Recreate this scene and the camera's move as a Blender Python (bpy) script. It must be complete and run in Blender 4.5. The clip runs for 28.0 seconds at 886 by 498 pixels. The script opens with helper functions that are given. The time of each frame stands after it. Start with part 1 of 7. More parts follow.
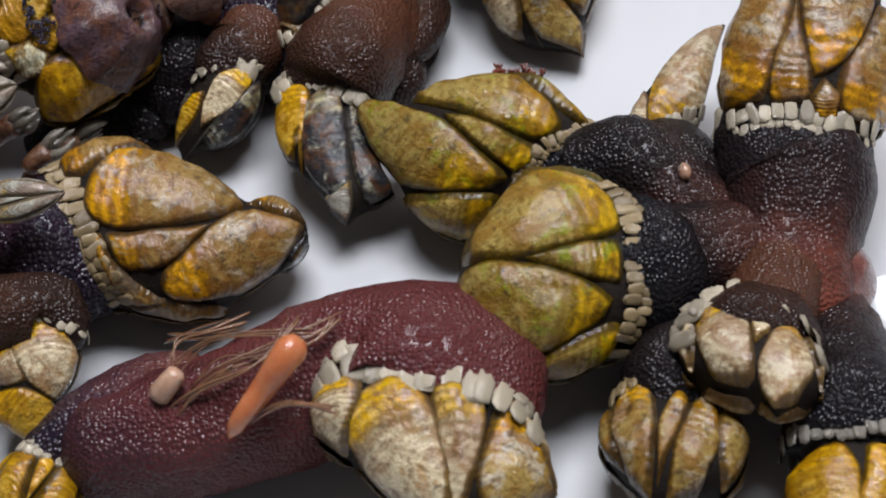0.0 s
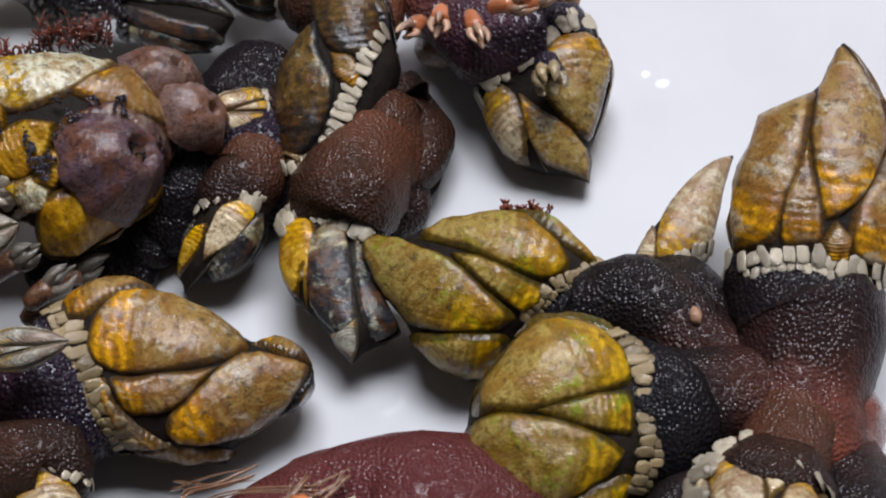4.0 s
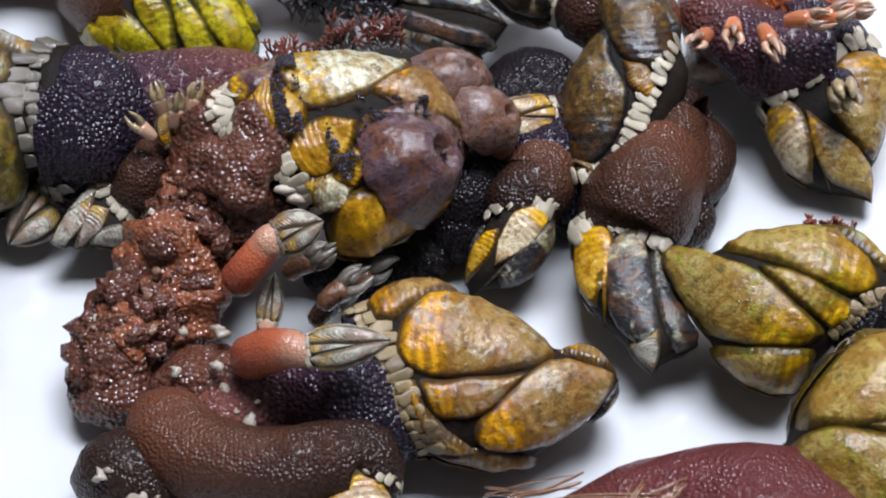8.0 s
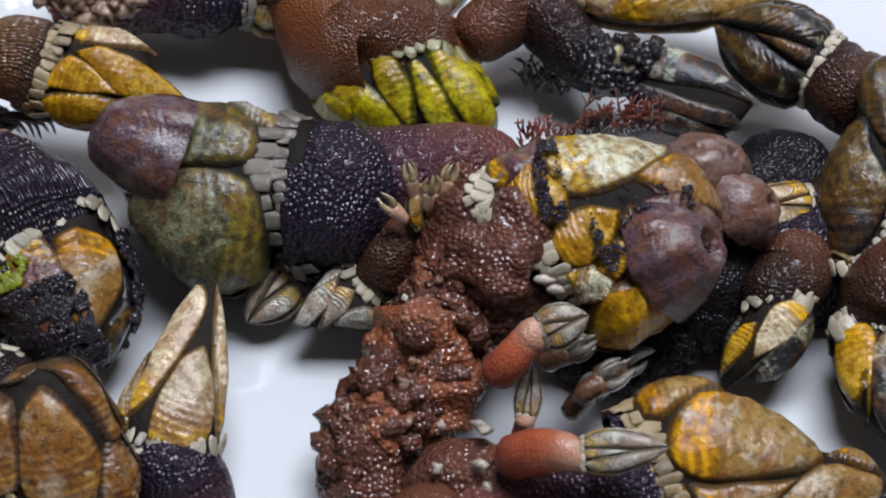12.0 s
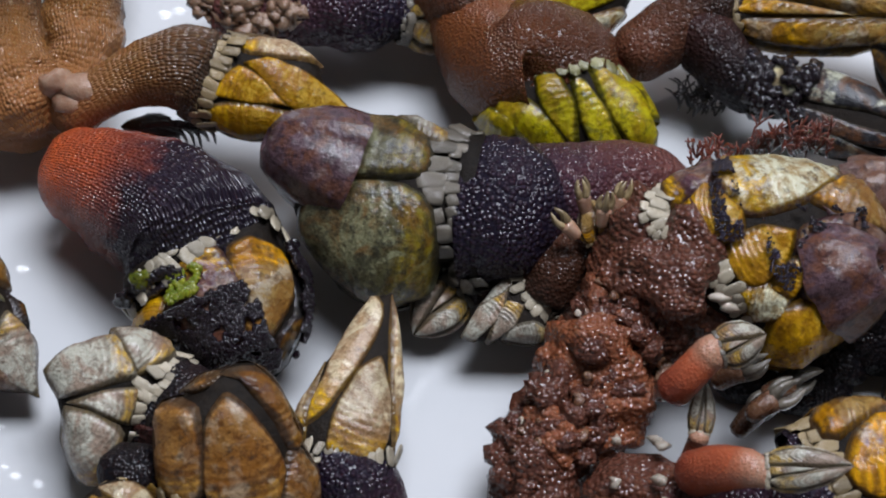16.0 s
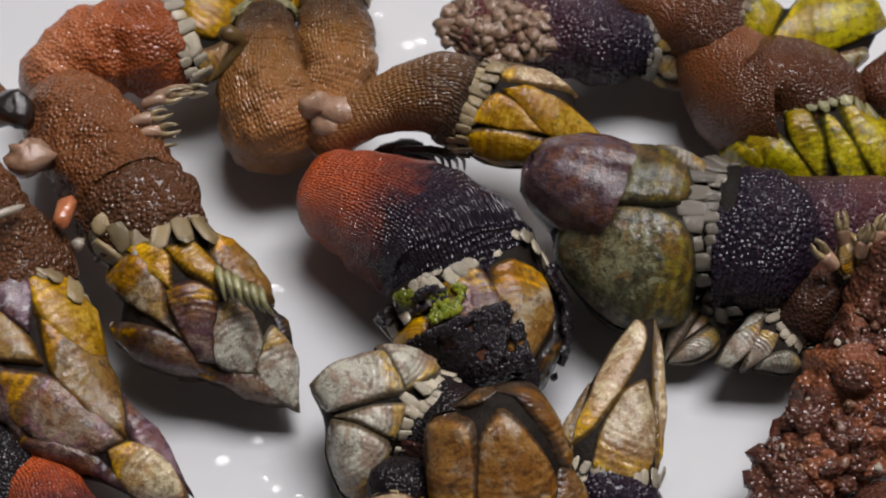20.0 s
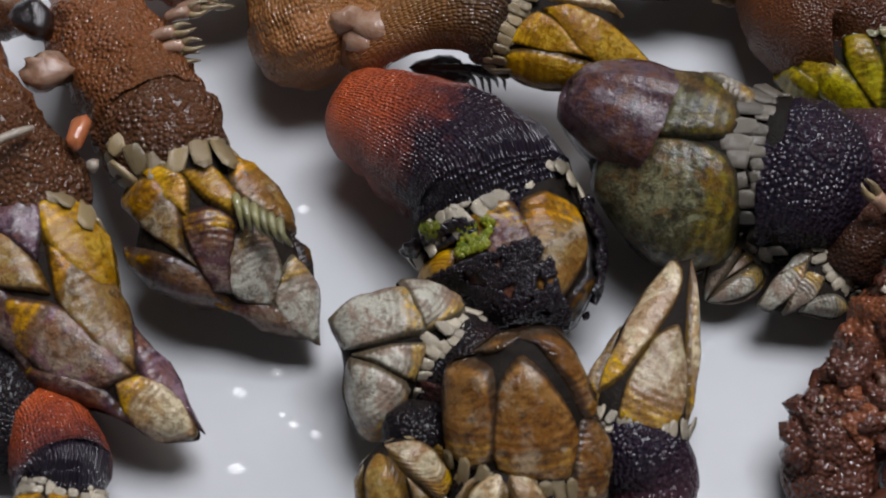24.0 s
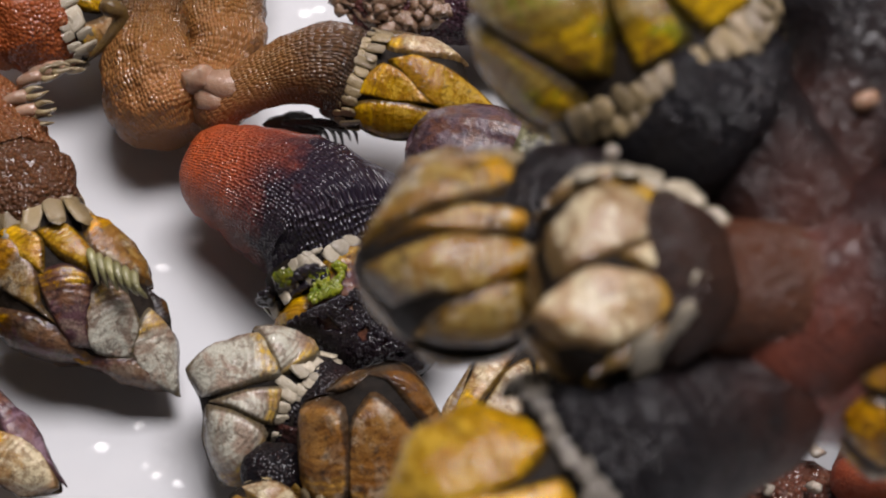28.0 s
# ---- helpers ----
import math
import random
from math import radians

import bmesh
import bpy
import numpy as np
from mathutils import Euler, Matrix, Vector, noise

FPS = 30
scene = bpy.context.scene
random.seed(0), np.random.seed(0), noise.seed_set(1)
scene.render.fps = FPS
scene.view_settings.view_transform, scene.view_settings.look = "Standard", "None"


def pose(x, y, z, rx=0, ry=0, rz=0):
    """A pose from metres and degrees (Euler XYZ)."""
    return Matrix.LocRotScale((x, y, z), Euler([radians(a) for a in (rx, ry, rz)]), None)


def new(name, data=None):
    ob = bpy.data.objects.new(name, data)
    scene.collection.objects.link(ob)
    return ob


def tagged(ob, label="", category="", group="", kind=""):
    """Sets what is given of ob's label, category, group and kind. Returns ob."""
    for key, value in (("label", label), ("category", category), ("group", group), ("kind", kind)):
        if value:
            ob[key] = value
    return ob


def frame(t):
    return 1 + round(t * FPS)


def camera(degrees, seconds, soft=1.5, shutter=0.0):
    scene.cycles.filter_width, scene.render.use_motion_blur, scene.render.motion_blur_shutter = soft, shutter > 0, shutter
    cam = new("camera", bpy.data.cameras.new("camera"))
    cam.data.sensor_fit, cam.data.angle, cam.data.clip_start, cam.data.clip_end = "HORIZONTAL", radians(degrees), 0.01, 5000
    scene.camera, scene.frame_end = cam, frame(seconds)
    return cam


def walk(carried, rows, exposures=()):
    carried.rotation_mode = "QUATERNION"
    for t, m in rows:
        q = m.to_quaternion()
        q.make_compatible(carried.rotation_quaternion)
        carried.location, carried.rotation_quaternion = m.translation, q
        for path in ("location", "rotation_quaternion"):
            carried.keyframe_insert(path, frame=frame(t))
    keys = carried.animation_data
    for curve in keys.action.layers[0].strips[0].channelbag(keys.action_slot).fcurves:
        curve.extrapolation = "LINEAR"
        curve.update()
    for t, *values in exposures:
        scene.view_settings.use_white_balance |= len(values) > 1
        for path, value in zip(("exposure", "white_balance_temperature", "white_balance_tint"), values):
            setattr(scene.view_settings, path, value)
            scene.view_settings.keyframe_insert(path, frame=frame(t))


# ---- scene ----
cam = camera(20, 28.0, soft=2.0)
cam.data.dof.use_dof = True
cam.data.dof.focus_distance = 0.315
cam.data.dof.aperture_fstop = 46.0
PATH = [
    (0, pose(0.07472, -0.23468, 0.25778, 37.057, 4.053, -1.371)),
    (0.5, pose(0.07585, -0.23672, 0.25893, 37.178, 4.058, -1.253)),
    (1, pose(0.07891, -0.23446, 0.25747, 37.655, 4.177, -1.417)),
    (1.5, pose(0.08311, -0.22922, 0.26129, 37.228, 4.424, -1.595)),
    (2, pose(0.08544, -0.22842, 0.26146, 37.412, 4.586, -1.828)),
    (2.5, pose(0.08613, -0.22774, 0.25961, 37.424, 4.335, -2.091)),
    (3, pose(0.08999, -0.2237, 0.26249, 36.928, 4.726, -1.931)),
    (3.5, pose(0.08285, -0.21877, 0.26541, 36.505, 4.382, -1.684)),
    (4, pose(0.07123, -0.21483, 0.26859, 36.167, 3.565, -1.897)),
    (4.5, pose(0.05966, -0.21121, 0.26957, 36.086, 3.062, -2.025)),
    (6.5, pose(0.02939, -0.21528, 0.26641, 36.813, 0.649, -2.32)),
    (7, pose(0.02369, -0.21473, 0.26526, 36.957, 0.493, -2.098)),
    (7.5, pose(0.02111, -0.21541, 0.26313, 37.259, 0.372, -1.935)),
    (8, pose(0.01974, -0.21516, 0.26391, 37.346, 0.448, -1.816)),
    (8.5, pose(0.01527, -0.21362, 0.26363, 37.58, 0.151, -1.871)),
    (9, pose(0.01004, -0.21154, 0.26455, 37.588, -0.227, -1.963)),
    (9.5, pose(0.00567, -0.20864, 0.26605, 37.116, -0.368, -2.085)),
    (10, pose(0.00392, -0.20838, 0.26611, 37.165, -0.268, -1.743)),
    (10.5, pose(0.00222, -0.20755, 0.26608, 37.18, -0.208, -1.372)),
    (11, pose(-0.00283, -0.2026, 0.2666, 36.756, -0.275, -1.359)),
    (11.5, pose(-0.00897, -0.19627, 0.26686, 36.345, -0.424, -1.083)),
    (13.5, pose(-0.01994, -0.19727, 0.26577, 36.937, -1.233, -0.775)),
    (14, pose(-0.0259, -0.19473, 0.26723, 36.733, -1.861, -0.897)),
    (14.5, pose(-0.03224, -0.194, 0.26686, 36.607, -2.282, -0.763)),
    (15, pose(-0.0327, -0.19531, 0.26665, 36.8, -1.999, -0.699)),
    (15.5, pose(-0.03453, -0.19437, 0.26763, 36.516, -1.601, -0.38)),
    (16, pose(-0.03776, -0.19842, 0.26671, 37.033, -1.753, -0.278)),
    (16.5, pose(-0.04069, -0.19909, 0.26643, 37.266, -1.721, -0.068)),
    (17, pose(-0.04425, -0.19849, 0.26791, 37.523, -1.927, 0.002)),
    (17.5, pose(-0.04433, -0.20093, 0.26746, 37.869, -2.043, -0.041)),
    (18, pose(-0.04704, -0.20315, 0.26709, 38.252, -2.166, 0.104)),
    (18.5, pose(-0.05224, -0.20507, 0.26639, 38.565, -2.24, 0.314)),
    (19, pose(-0.05796, -0.20692, 0.26473, 38.927, -2.201, 0.709)),
    (19.5, pose(-0.06089, -0.2085, 0.26433, 39.031, -2.216, 0.973)),
    (20, pose(-0.06501, -0.20692, 0.26496, 38.801, -1.914, 1.528)),
    (20.5, pose(-0.07583, -0.20007, 0.26827, 38.36, -2.021, 2.098)),
    (22.5, pose(-0.08555, -0.18927, 0.25923, 36.255, -3.128, 3.916)),
    (23, pose(-0.07181, -0.18969, 0.26301, 34.767, -1.866, 4.558)),
    (23.5, pose(-0.06641, -0.18699, 0.26639, 34.132, -1.129, 4.594)),
    (24, pose(-0.05384, -0.18715, 0.2615, 34.752, -0.434, 4.356)),
    (24.5, pose(-0.04523, -0.18542, 0.25887, 34.969, 0.299, 3.914)),
    (25, pose(-0.03918, -0.18751, 0.26023, 35.363, 0.901, 3.115)),
    (25.5, pose(-0.0376, -0.19201, 0.26259, 36.082, 0.565, 2.409)),
    (26, pose(-0.03625, -0.19462, 0.26061, 36.879, 0.387, 1.936)),
    (26.5, pose(-0.03791, -0.19446, 0.26084, 36.979, 0.047, 1.63)),
    (27, pose(-0.04451, -0.19554, 0.26217, 37.152, -0.849, 1.384)),
    (27.5, pose(-0.04599, -0.19887, 0.26108, 37.746, -0.563, 1.444)),
    (28, pose(-0.04411, -0.19748, 0.2606, 37.53, -0.374, 1.472)),
]
walk(cam, PATH, exposures=((0, 0.1, 6500, 16), (3.0, 0.07, 6200, 16), (5.0, 0.25, 6700, 17), (7.0, 0.58, 6150, 15.5), (9.0, 0.55, 6100, 15.5), (11.0, 0.34, 6100, 14.5), (14.0, 0.03, 6050, 14.5),
                           (17.0, 0.02, 6350, 15.5), (20.0, -0.12, 6950, 17), (24.0, -0.25, 6500, 16), (25.0, -0.1, 7000, 19), (26.0, 0.3, 7050, 22), (27.0, 0.32, 7200, 23), (28.0, 0.12, 7000, 21)))

# ---- light: an added, unseen overhead panel, and overcast sky through an unseen room's window ----
world = bpy.data.worlds.new("overcast_sky")
scene.world = world
world.use_nodes = True
wn = world.node_tree
sky = wn.nodes.new("ShaderNodeTexSky")
sky.sky_type = "NISHITA"
sky.sun_disc = False
sky.sun_elevation = radians(48)
sky.sun_rotation = radians(35)
sky.dust_density = 3.0
wn.links.new(sky.outputs[0], wn.nodes["Background"].inputs[0])
wn.nodes["Background"].inputs[1].default_value = 0.07
panel_light = bpy.data.lights.new("added_overhead_light", "AREA")
panel_light.shape, panel_light.size, panel_light.size_y = "RECTANGLE", 1.5, 1.15
panel_light.energy, panel_light.color = 101.0, (0.91, 0.96, 1.0)
lamp = new("added_overhead_light", panel_light)
lamp.matrix_world = pose(0.42, 0.58, 2.56)


# ---- materials ----
def nodes_of(name):
    m = bpy.data.materials.new(name)
    m.use_nodes = True
    return m, m.node_tree.nodes, m.node_tree.links, m.node_tree.nodes["Principled BSDF"]


def noise_node(N, K, co, scale, detail=5.0, rough=0.6, distort=0.0):
    n = N.new("ShaderNodeTexNoise")
    n.inputs["Scale"].default_value, n.inputs["Detail"].default_value = scale, detail
    n.inputs["Roughness"].default_value, n.inputs["Distortion"].default_value = rough, distort
    K.new(co, n.inputs["Vector"])
    return n.outputs["Fac"]


def ramp(N, K, fac, stops):
    r = N.new("ShaderNodeValToRGB")
    el = r.color_ramp.elements
    while len(el) < len(stops):
        el.new(0.5)
    for e, (p, c) in zip(el, stops):
        e.position = p
        e.color = (*c, 1) if len(c) == 3 else c
    K.new(fac, r.inputs[0])
    return r.outputs[0]


def mix(N, K, fac, a, b, blend="MIX"):
    m = N.new("ShaderNodeMix")
    m.data_type, m.blend_type = "RGBA", blend
    for i, v in ((0, fac), (6, a), (7, b)):
        if isinstance(v, (int, float)):
            m.inputs[i].default_value = v
        elif isinstance(v, tuple):
            m.inputs[i].default_value = (*v, 1)
        else:
            K.new(v, m.inputs[i])
    return m.outputs[2]


def math_node(N, K, op, a, b=0.0):
    m = N.new("ShaderNodeMath")
    m.operation = op
    for i, v in ((0, a), (1, b)):
        if isinstance(v, (int, float)):
            m.inputs[i].default_value = v
        else:
            K.new(v, m.inputs[i])
    return m.outputs[0]


def bump(N, K, height, strength, dist, normal=None):
    b = N.new("ShaderNodeBump")
    b.inputs["Strength"].default_value, b.inputs["Distance"].default_value = strength, dist
    K.new(height, b.inputs["Height"])
    if normal:
        K.new(normal, b.inputs["Normal"])
    return b.outputs[0]


def shifted(N, K):
    """Object coordinates, shifted by each object's own random number."""
    tc, oi, va = N.new("ShaderNodeTexCoord"), N.new("ShaderNodeObjectInfo"), N.new("ShaderNodeVectorMath")
    va.operation = "MULTIPLY_ADD"
    K.new(oi.outputs["Random"], va.inputs[0])
    va.inputs[1].default_value = (3.1, 1.7, 2.3)
    K.new(tc.outputs["Object"], va.inputs[2])
    return va.outputs[0], tc, oi


def shell(name, worn, mid, rim, dark, patch, amount=0.5, dirt=0.52, gloss=0.3, coat=0.75):
    """A wet shell plate: worn towards its beak, bright and striped at its growing rim, with stains and crust."""
    m, N, K, P = nodes_of(name)
    co, tc, oi = shifted(N, K)
    uv = N.new("ShaderNodeSeparateXYZ")
    K.new(tc.outputs["UV"], uv.inputs[0])
    big = noise_node(N, K, co, 150, 4, 0.62, 0.6)
    big2 = noise_node(N, K, co, 260, 5, 0.65, 0.5)
    med = noise_node(N, K, co, 620, 5, 0.68)
    fine = noise_node(N, K, co, 2400, 4, 0.7)
    g = math_node(N, K, "ADD", uv.outputs[0], math_node(N, K, "MULTIPLY", math_node(N, K, "SUBTRACT", big, 0.5), 0.26))
    flank = math_node(N, K, "MULTIPLY", math_node(N, K, "ABSOLUTE", math_node(N, K, "SUBTRACT", uv.outputs[1], 0.5)), 2.0)
    flank = math_node(N, K, "ADD", flank, math_node(N, K, "MULTIPLY", math_node(N, K, "SUBTRACT", big2, 0.5), 0.35))
    g = math_node(N, K, "MAXIMUM", g, flank)
    base = ramp(N, K, g, [(0.08, tuple(0.75 * c for c in worn)), (0.62, worn), (0.71, tuple(0.6 * c for c in mid)), (0.77, rim), (0.97, tuple(c * 0.8 for c in rim))])
    # chalky, eroded spots on the worn middle
    gf = ramp(N, K, noise_node(N, K, co, 330, 6, 0.72, 0.8), [(0.50, (0, 0, 0)), (0.60, (1, 1, 1))])
    chalk = tuple(min(0.6, 1.3 * c) for c in worn)
    base = mix(N, K, math_node(N, K, "MULTIPLY", gf, 0.28), base, chalk)
    # growth lines: stripes across the plate, clearest near the rim
    ph = math_node(N, K, "ADD", math_node(N, K, "MULTIPLY", uv.outputs[0], 84.0), math_node(N, K, "MULTIPLY", big2, 5.0))
    lines = math_node(N, K, "MULTIPLY", math_node(N, K, "ADD", math_node(N, K, "SINE", ph), 1.0), 0.5)
    near_rim = ramp(N, K, g, [(0.44, (0.10, 0.10, 0.10)), (0.62, (1, 1, 1))])
    lf = math_node(N, K, "MULTIPLY", lines, near_rim)
    base = mix(N, K, math_node(N, K, "MULTIPLY", lf, 0.5), base, (mid[0] * 0.42, mid[1] * 0.32, mid[2] * 0.30))
    pf = ramp(N, K, big2, [(0.62 - 0.22 * amount, (0, 0, 0)), (0.69 - 0.18 * amount, (1, 1, 1))])
    base = mix(N, K, math_node(N, K, "MULTIPLY", pf, 0.8), base, patch)
    # rust stains and brown freckles
    red = ramp(N, K, noise_node(N, K, co, 190, 4, 0.65, 1.2), [(0.47, (0, 0, 0)), (0.58, (1, 1, 1))])
    base = mix(N, K, math_node(N, K, "MULTIPLY", red, 0.66), base, tuple(0.5 * a + 0.5 * b for a, b in zip((0.15, 0.065, 0.022), (0.5 * mid[0], 0.42 * mid[1], 0.5 * mid[2]))))
    brown = ramp(N, K, noise_node(N, K, co, 760, 6, 0.74, 0.4), [(0.51, (0, 0, 0)), (0.58, (1, 1, 1))])
    base = mix(N, K, math_node(N, K, "MULTIPLY", brown, 0.62), base, (0.30 * mid[0], 0.24 * mid[1], 0.24 * mid[2]))
    df = ramp(N, K, med, [(0.68 - 0.26 * dirt, (0, 0, 0)), (0.78 - 0.22 * dirt, (1, 1, 1))])
    base = mix(N, K, math_node(N, K, "MULTIPLY", df, 0.7), base, dark)
    sp = ramp(N, K, fine, [(0.56, (0, 0, 0)), (0.66, (1, 1, 1))])
    base = mix(N, K, math_node(N, K, "MULTIPLY", sp, 0.2), base, tuple(min(1, c * 1.4 + 0.01) for c in worn))
    grime = math_node(N, K, "MULTIPLY", math_node(N, K, "SUBTRACT", big2, 0.5), 0.16)
    side = math_node(N, K, "ADD", math_node(N, K, "ABSOLUTE", math_node(N, K, "SUBTRACT", uv.outputs[1], 0.5)), grime)
    edge = ramp(N, K, side, [(0.30, (0, 0, 0)), (0.39, (1, 1, 1))])
    base = mix(N, K, math_node(N, K, "MULTIPLY", edge, 0.85), base, dark)
    hv = N.new("ShaderNodeHueSaturation")
    hv.inputs["Saturation"].default_value = 1.2
    K.new(math_node(N, K, "ADD", math_node(N, K, "MULTIPLY", oi.outputs["Random"], 0.42), 1.18), hv.inputs["Value"])
    K.new(base, hv.inputs["Color"])
    K.new(hv.outputs[0], P.inputs["Base Color"])
    K.new(math_node(N, K, "ADD", math_node(N, K, "MULTIPLY", med, 0.3), gloss), P.inputs["Roughness"])
    h = math_node(N, K, "ADD", math_node(N, K, "MULTIPLY", lf, 0.16), math_node(N, K, "ADD", math_node(N, K, "MULTIPLY", med, 1.3), math_node(N, K, "MULTIPLY", fine, 0.4)))
    K.new(bump(N, K, h, 0.75, 0.0006), P.inputs["Normal"])
    K.new(bump(N, K, math_node(N, K, "ADD", big2, math_node(N, K, "ADD", math_node(N, K, "MULTIPLY", med, 0.6), math_node(N, K, "MULTIPLY", lf, 0.12))), 0.5, 0.0008), P.inputs["Coat Normal"])
    P.inputs["Specular IOR Level"].default_value = 0.08
    P.inputs["Coat Weight"].default_value, P.inputs["Coat Roughness"].default_value = coat, 0.05
    return m


def stalk_skin(name, near, middle, base, cell=2300.0, relief=0.65, spots=(0.35, 0.25, 0.2), spot_amount=0.05, coat=0.7, late=0.0, ordered=False):
    """Leathery stalk skin set with tiny scales; its colour runs from the shell to the foot."""
    m, N, K, P = nodes_of(name)
    co, tc, oi = shifted(N, K)
    uv = N.new("ShaderNodeSeparateXYZ")
    K.new(tc.outputs["UV"], uv.inputs[0])
    big = noise_node(N, K, co, 160, 4, 0.6)
    med = noise_node(N, K, co, 600, 4, 0.6)
    g = math_node(N, K, "ADD", uv.outputs[0], math_node(N, K, "MULTIPLY", math_node(N, K, "SUBTRACT", big, 0.5), 0.5))
    base_c = ramp(N, K, g, [(0.22 + late, near), (0.42 + late, tuple(0.6 * a + 0.4 * b for a, b in zip(near, middle))), (0.58 + late, middle), (0.92 + 0.4 * late, base)])
    vor = N.new("ShaderNodeTexVoronoi")
    vor.inputs["Scale"].default_value = 1.0 if ordered else cell
    vor.inputs["Randomness"].default_value = 0.45 if ordered else 0.8
    if ordered:
        sk, sq = N.new("ShaderNodeUVMap"), N.new("ShaderNodeVectorMath")
        sk.uv_map = "skin"
        sq.operation = "MULTIPLY_ADD"
        sq.inputs[1].default_value = (cell * 0.9, cell * 1.3, 0)
        K.new(sk.outputs[0], sq.inputs[0])
        K.new(ramp(N, K, big, [(0.0, (0, 0, 0)), (1.0, (2.0, 2.0, 0))]), sq.inputs[2])
        K.new(sq.outputs[0], vor.inputs["Vector"])
    else:
        K.new(co, vor.inputs["Vector"])
    cells = ramp(N, K, vor.outputs["Distance"], [(0.05, (1, 1, 1)), (0.7, (0, 0, 0))])
    base_c = mix(N, K, math_node(N, K, "MULTIPLY", cells, 0.22), base_c, tuple(min(1, c * 1.5 + 0.004) for c in middle))
    sf = ramp(N, K, med, [(0.64, (0, 0, 0)), (0.76, (1, 1, 1))])
    base_c = mix(N, K, math_node(N, K, "MULTIPLY", sf, spot_amount), base_c, spots)
    K.new(base_c, P.inputs["Base Color"])
    K.new(math_node(N, K, "ADD", math_node(N, K, "MULTIPLY", med, 0.3), 0.35), P.inputs["Roughness"])
    h = math_node(N, K, "ADD", cells, math_node(N, K, "MULTIPLY", med, 0.8))
    nb = bump(N, K, h, relief, 0.0004)
    K.new(nb, P.inputs["Normal"])
    K.new(nb, P.inputs["Coat Normal"])
    P.inputs["Subsurface Weight"].default_value = 0.15
    P.inputs["Subsurface Radius"].default_value = (0.002, 0.0008, 0.0005)
    P.inputs["Specular IOR Level"].default_value = 0.08
    P.inputs["Coat Weight"].default_value, P.inputs["Coat Roughness"].default_value = coat, 0.11
    return m


def flesh(name, a, b, scale=500.0, relief=0.4, rough=0.25, sub=0.15, coat=0.7):
    m, N, K, P = nodes_of(name)
    co, tc, oi = shifted(N, K)
    f = noise_node(N, K, co, scale, 5, 0.65)
    f2 = noise_node(N, K, co, scale * 4, 3, 0.6)
    c = ramp(N, K, f, [(0.3, a), (0.7, b)])
    hv = N.new("ShaderNodeHueSaturation")
    K.new(math_node(N, K, "ADD", math_node(N, K, "MULTIPLY", oi.outputs["Random"], 0.6), 0.6), hv.inputs["Value"])
    K.new(mix(N, K, math_node(N, K, "MULTIPLY", f2, 0.4), c, tuple(x * 0.45 for x in a)), hv.inputs["Color"])
    K.new(hv.outputs[0], P.inputs["Base Color"])
    K.new(math_node(N, K, "ADD", math_node(N, K, "MULTIPLY", f2, 0.25), rough - 0.1), P.inputs["Roughness"])
    nb = bump(N, K, math_node(N, K, "ADD", f, math_node(N, K, "MULTIPLY", f2, 0.5)), relief, 0.0005)
    K.new(nb, P.inputs["Normal"])
    K.new(nb, P.inputs["Coat Normal"])
    P.inputs["Subsurface Weight"].default_value = sub
    P.inputs["Subsurface Radius"].default_value = (0.002, 0.0008, 0.0005)
    P.inputs["Coat Weight"].default_value, P.inputs["Coat Roughness"].default_value = coat, 0.08
    return m


def plate_white(name):
    m, N, K, P = nodes_of(name)
    tc = N.new("ShaderNodeTexCoord")
    co = tc.outputs["Object"]
    a, b = noise_node(N, K, co, 18, 4, 0.6), noise_node(N, K, co, 240, 4, 0.6)
    c = ramp(N, K, a, [(0.3, (0.49, 0.495, 0.505)), (0.7, (0.55, 0.555, 0.565))])
    st = ramp(N, K, b, [(0.62, (0, 0, 0)), (0.8, (1, 1, 1))])
    c = mix(N, K, math_node(N, K, "MULTIPLY", st, 0.12), c, (0.62, 0.58, 0.5))
    K.new(c, P.inputs["Base Color"])
    wet = ramp(N, K, a, [(0.42, (0.06, 0.06, 0.06)), (0.6, (0.22, 0.22, 0.22))])
    K.new(wet, P.inputs["Roughness"])
    K.new(bump(N, K, noise_node(N, K, co, 60, 3, 0.5), 0.10, 0.002), P.inputs["Normal"])
    return m


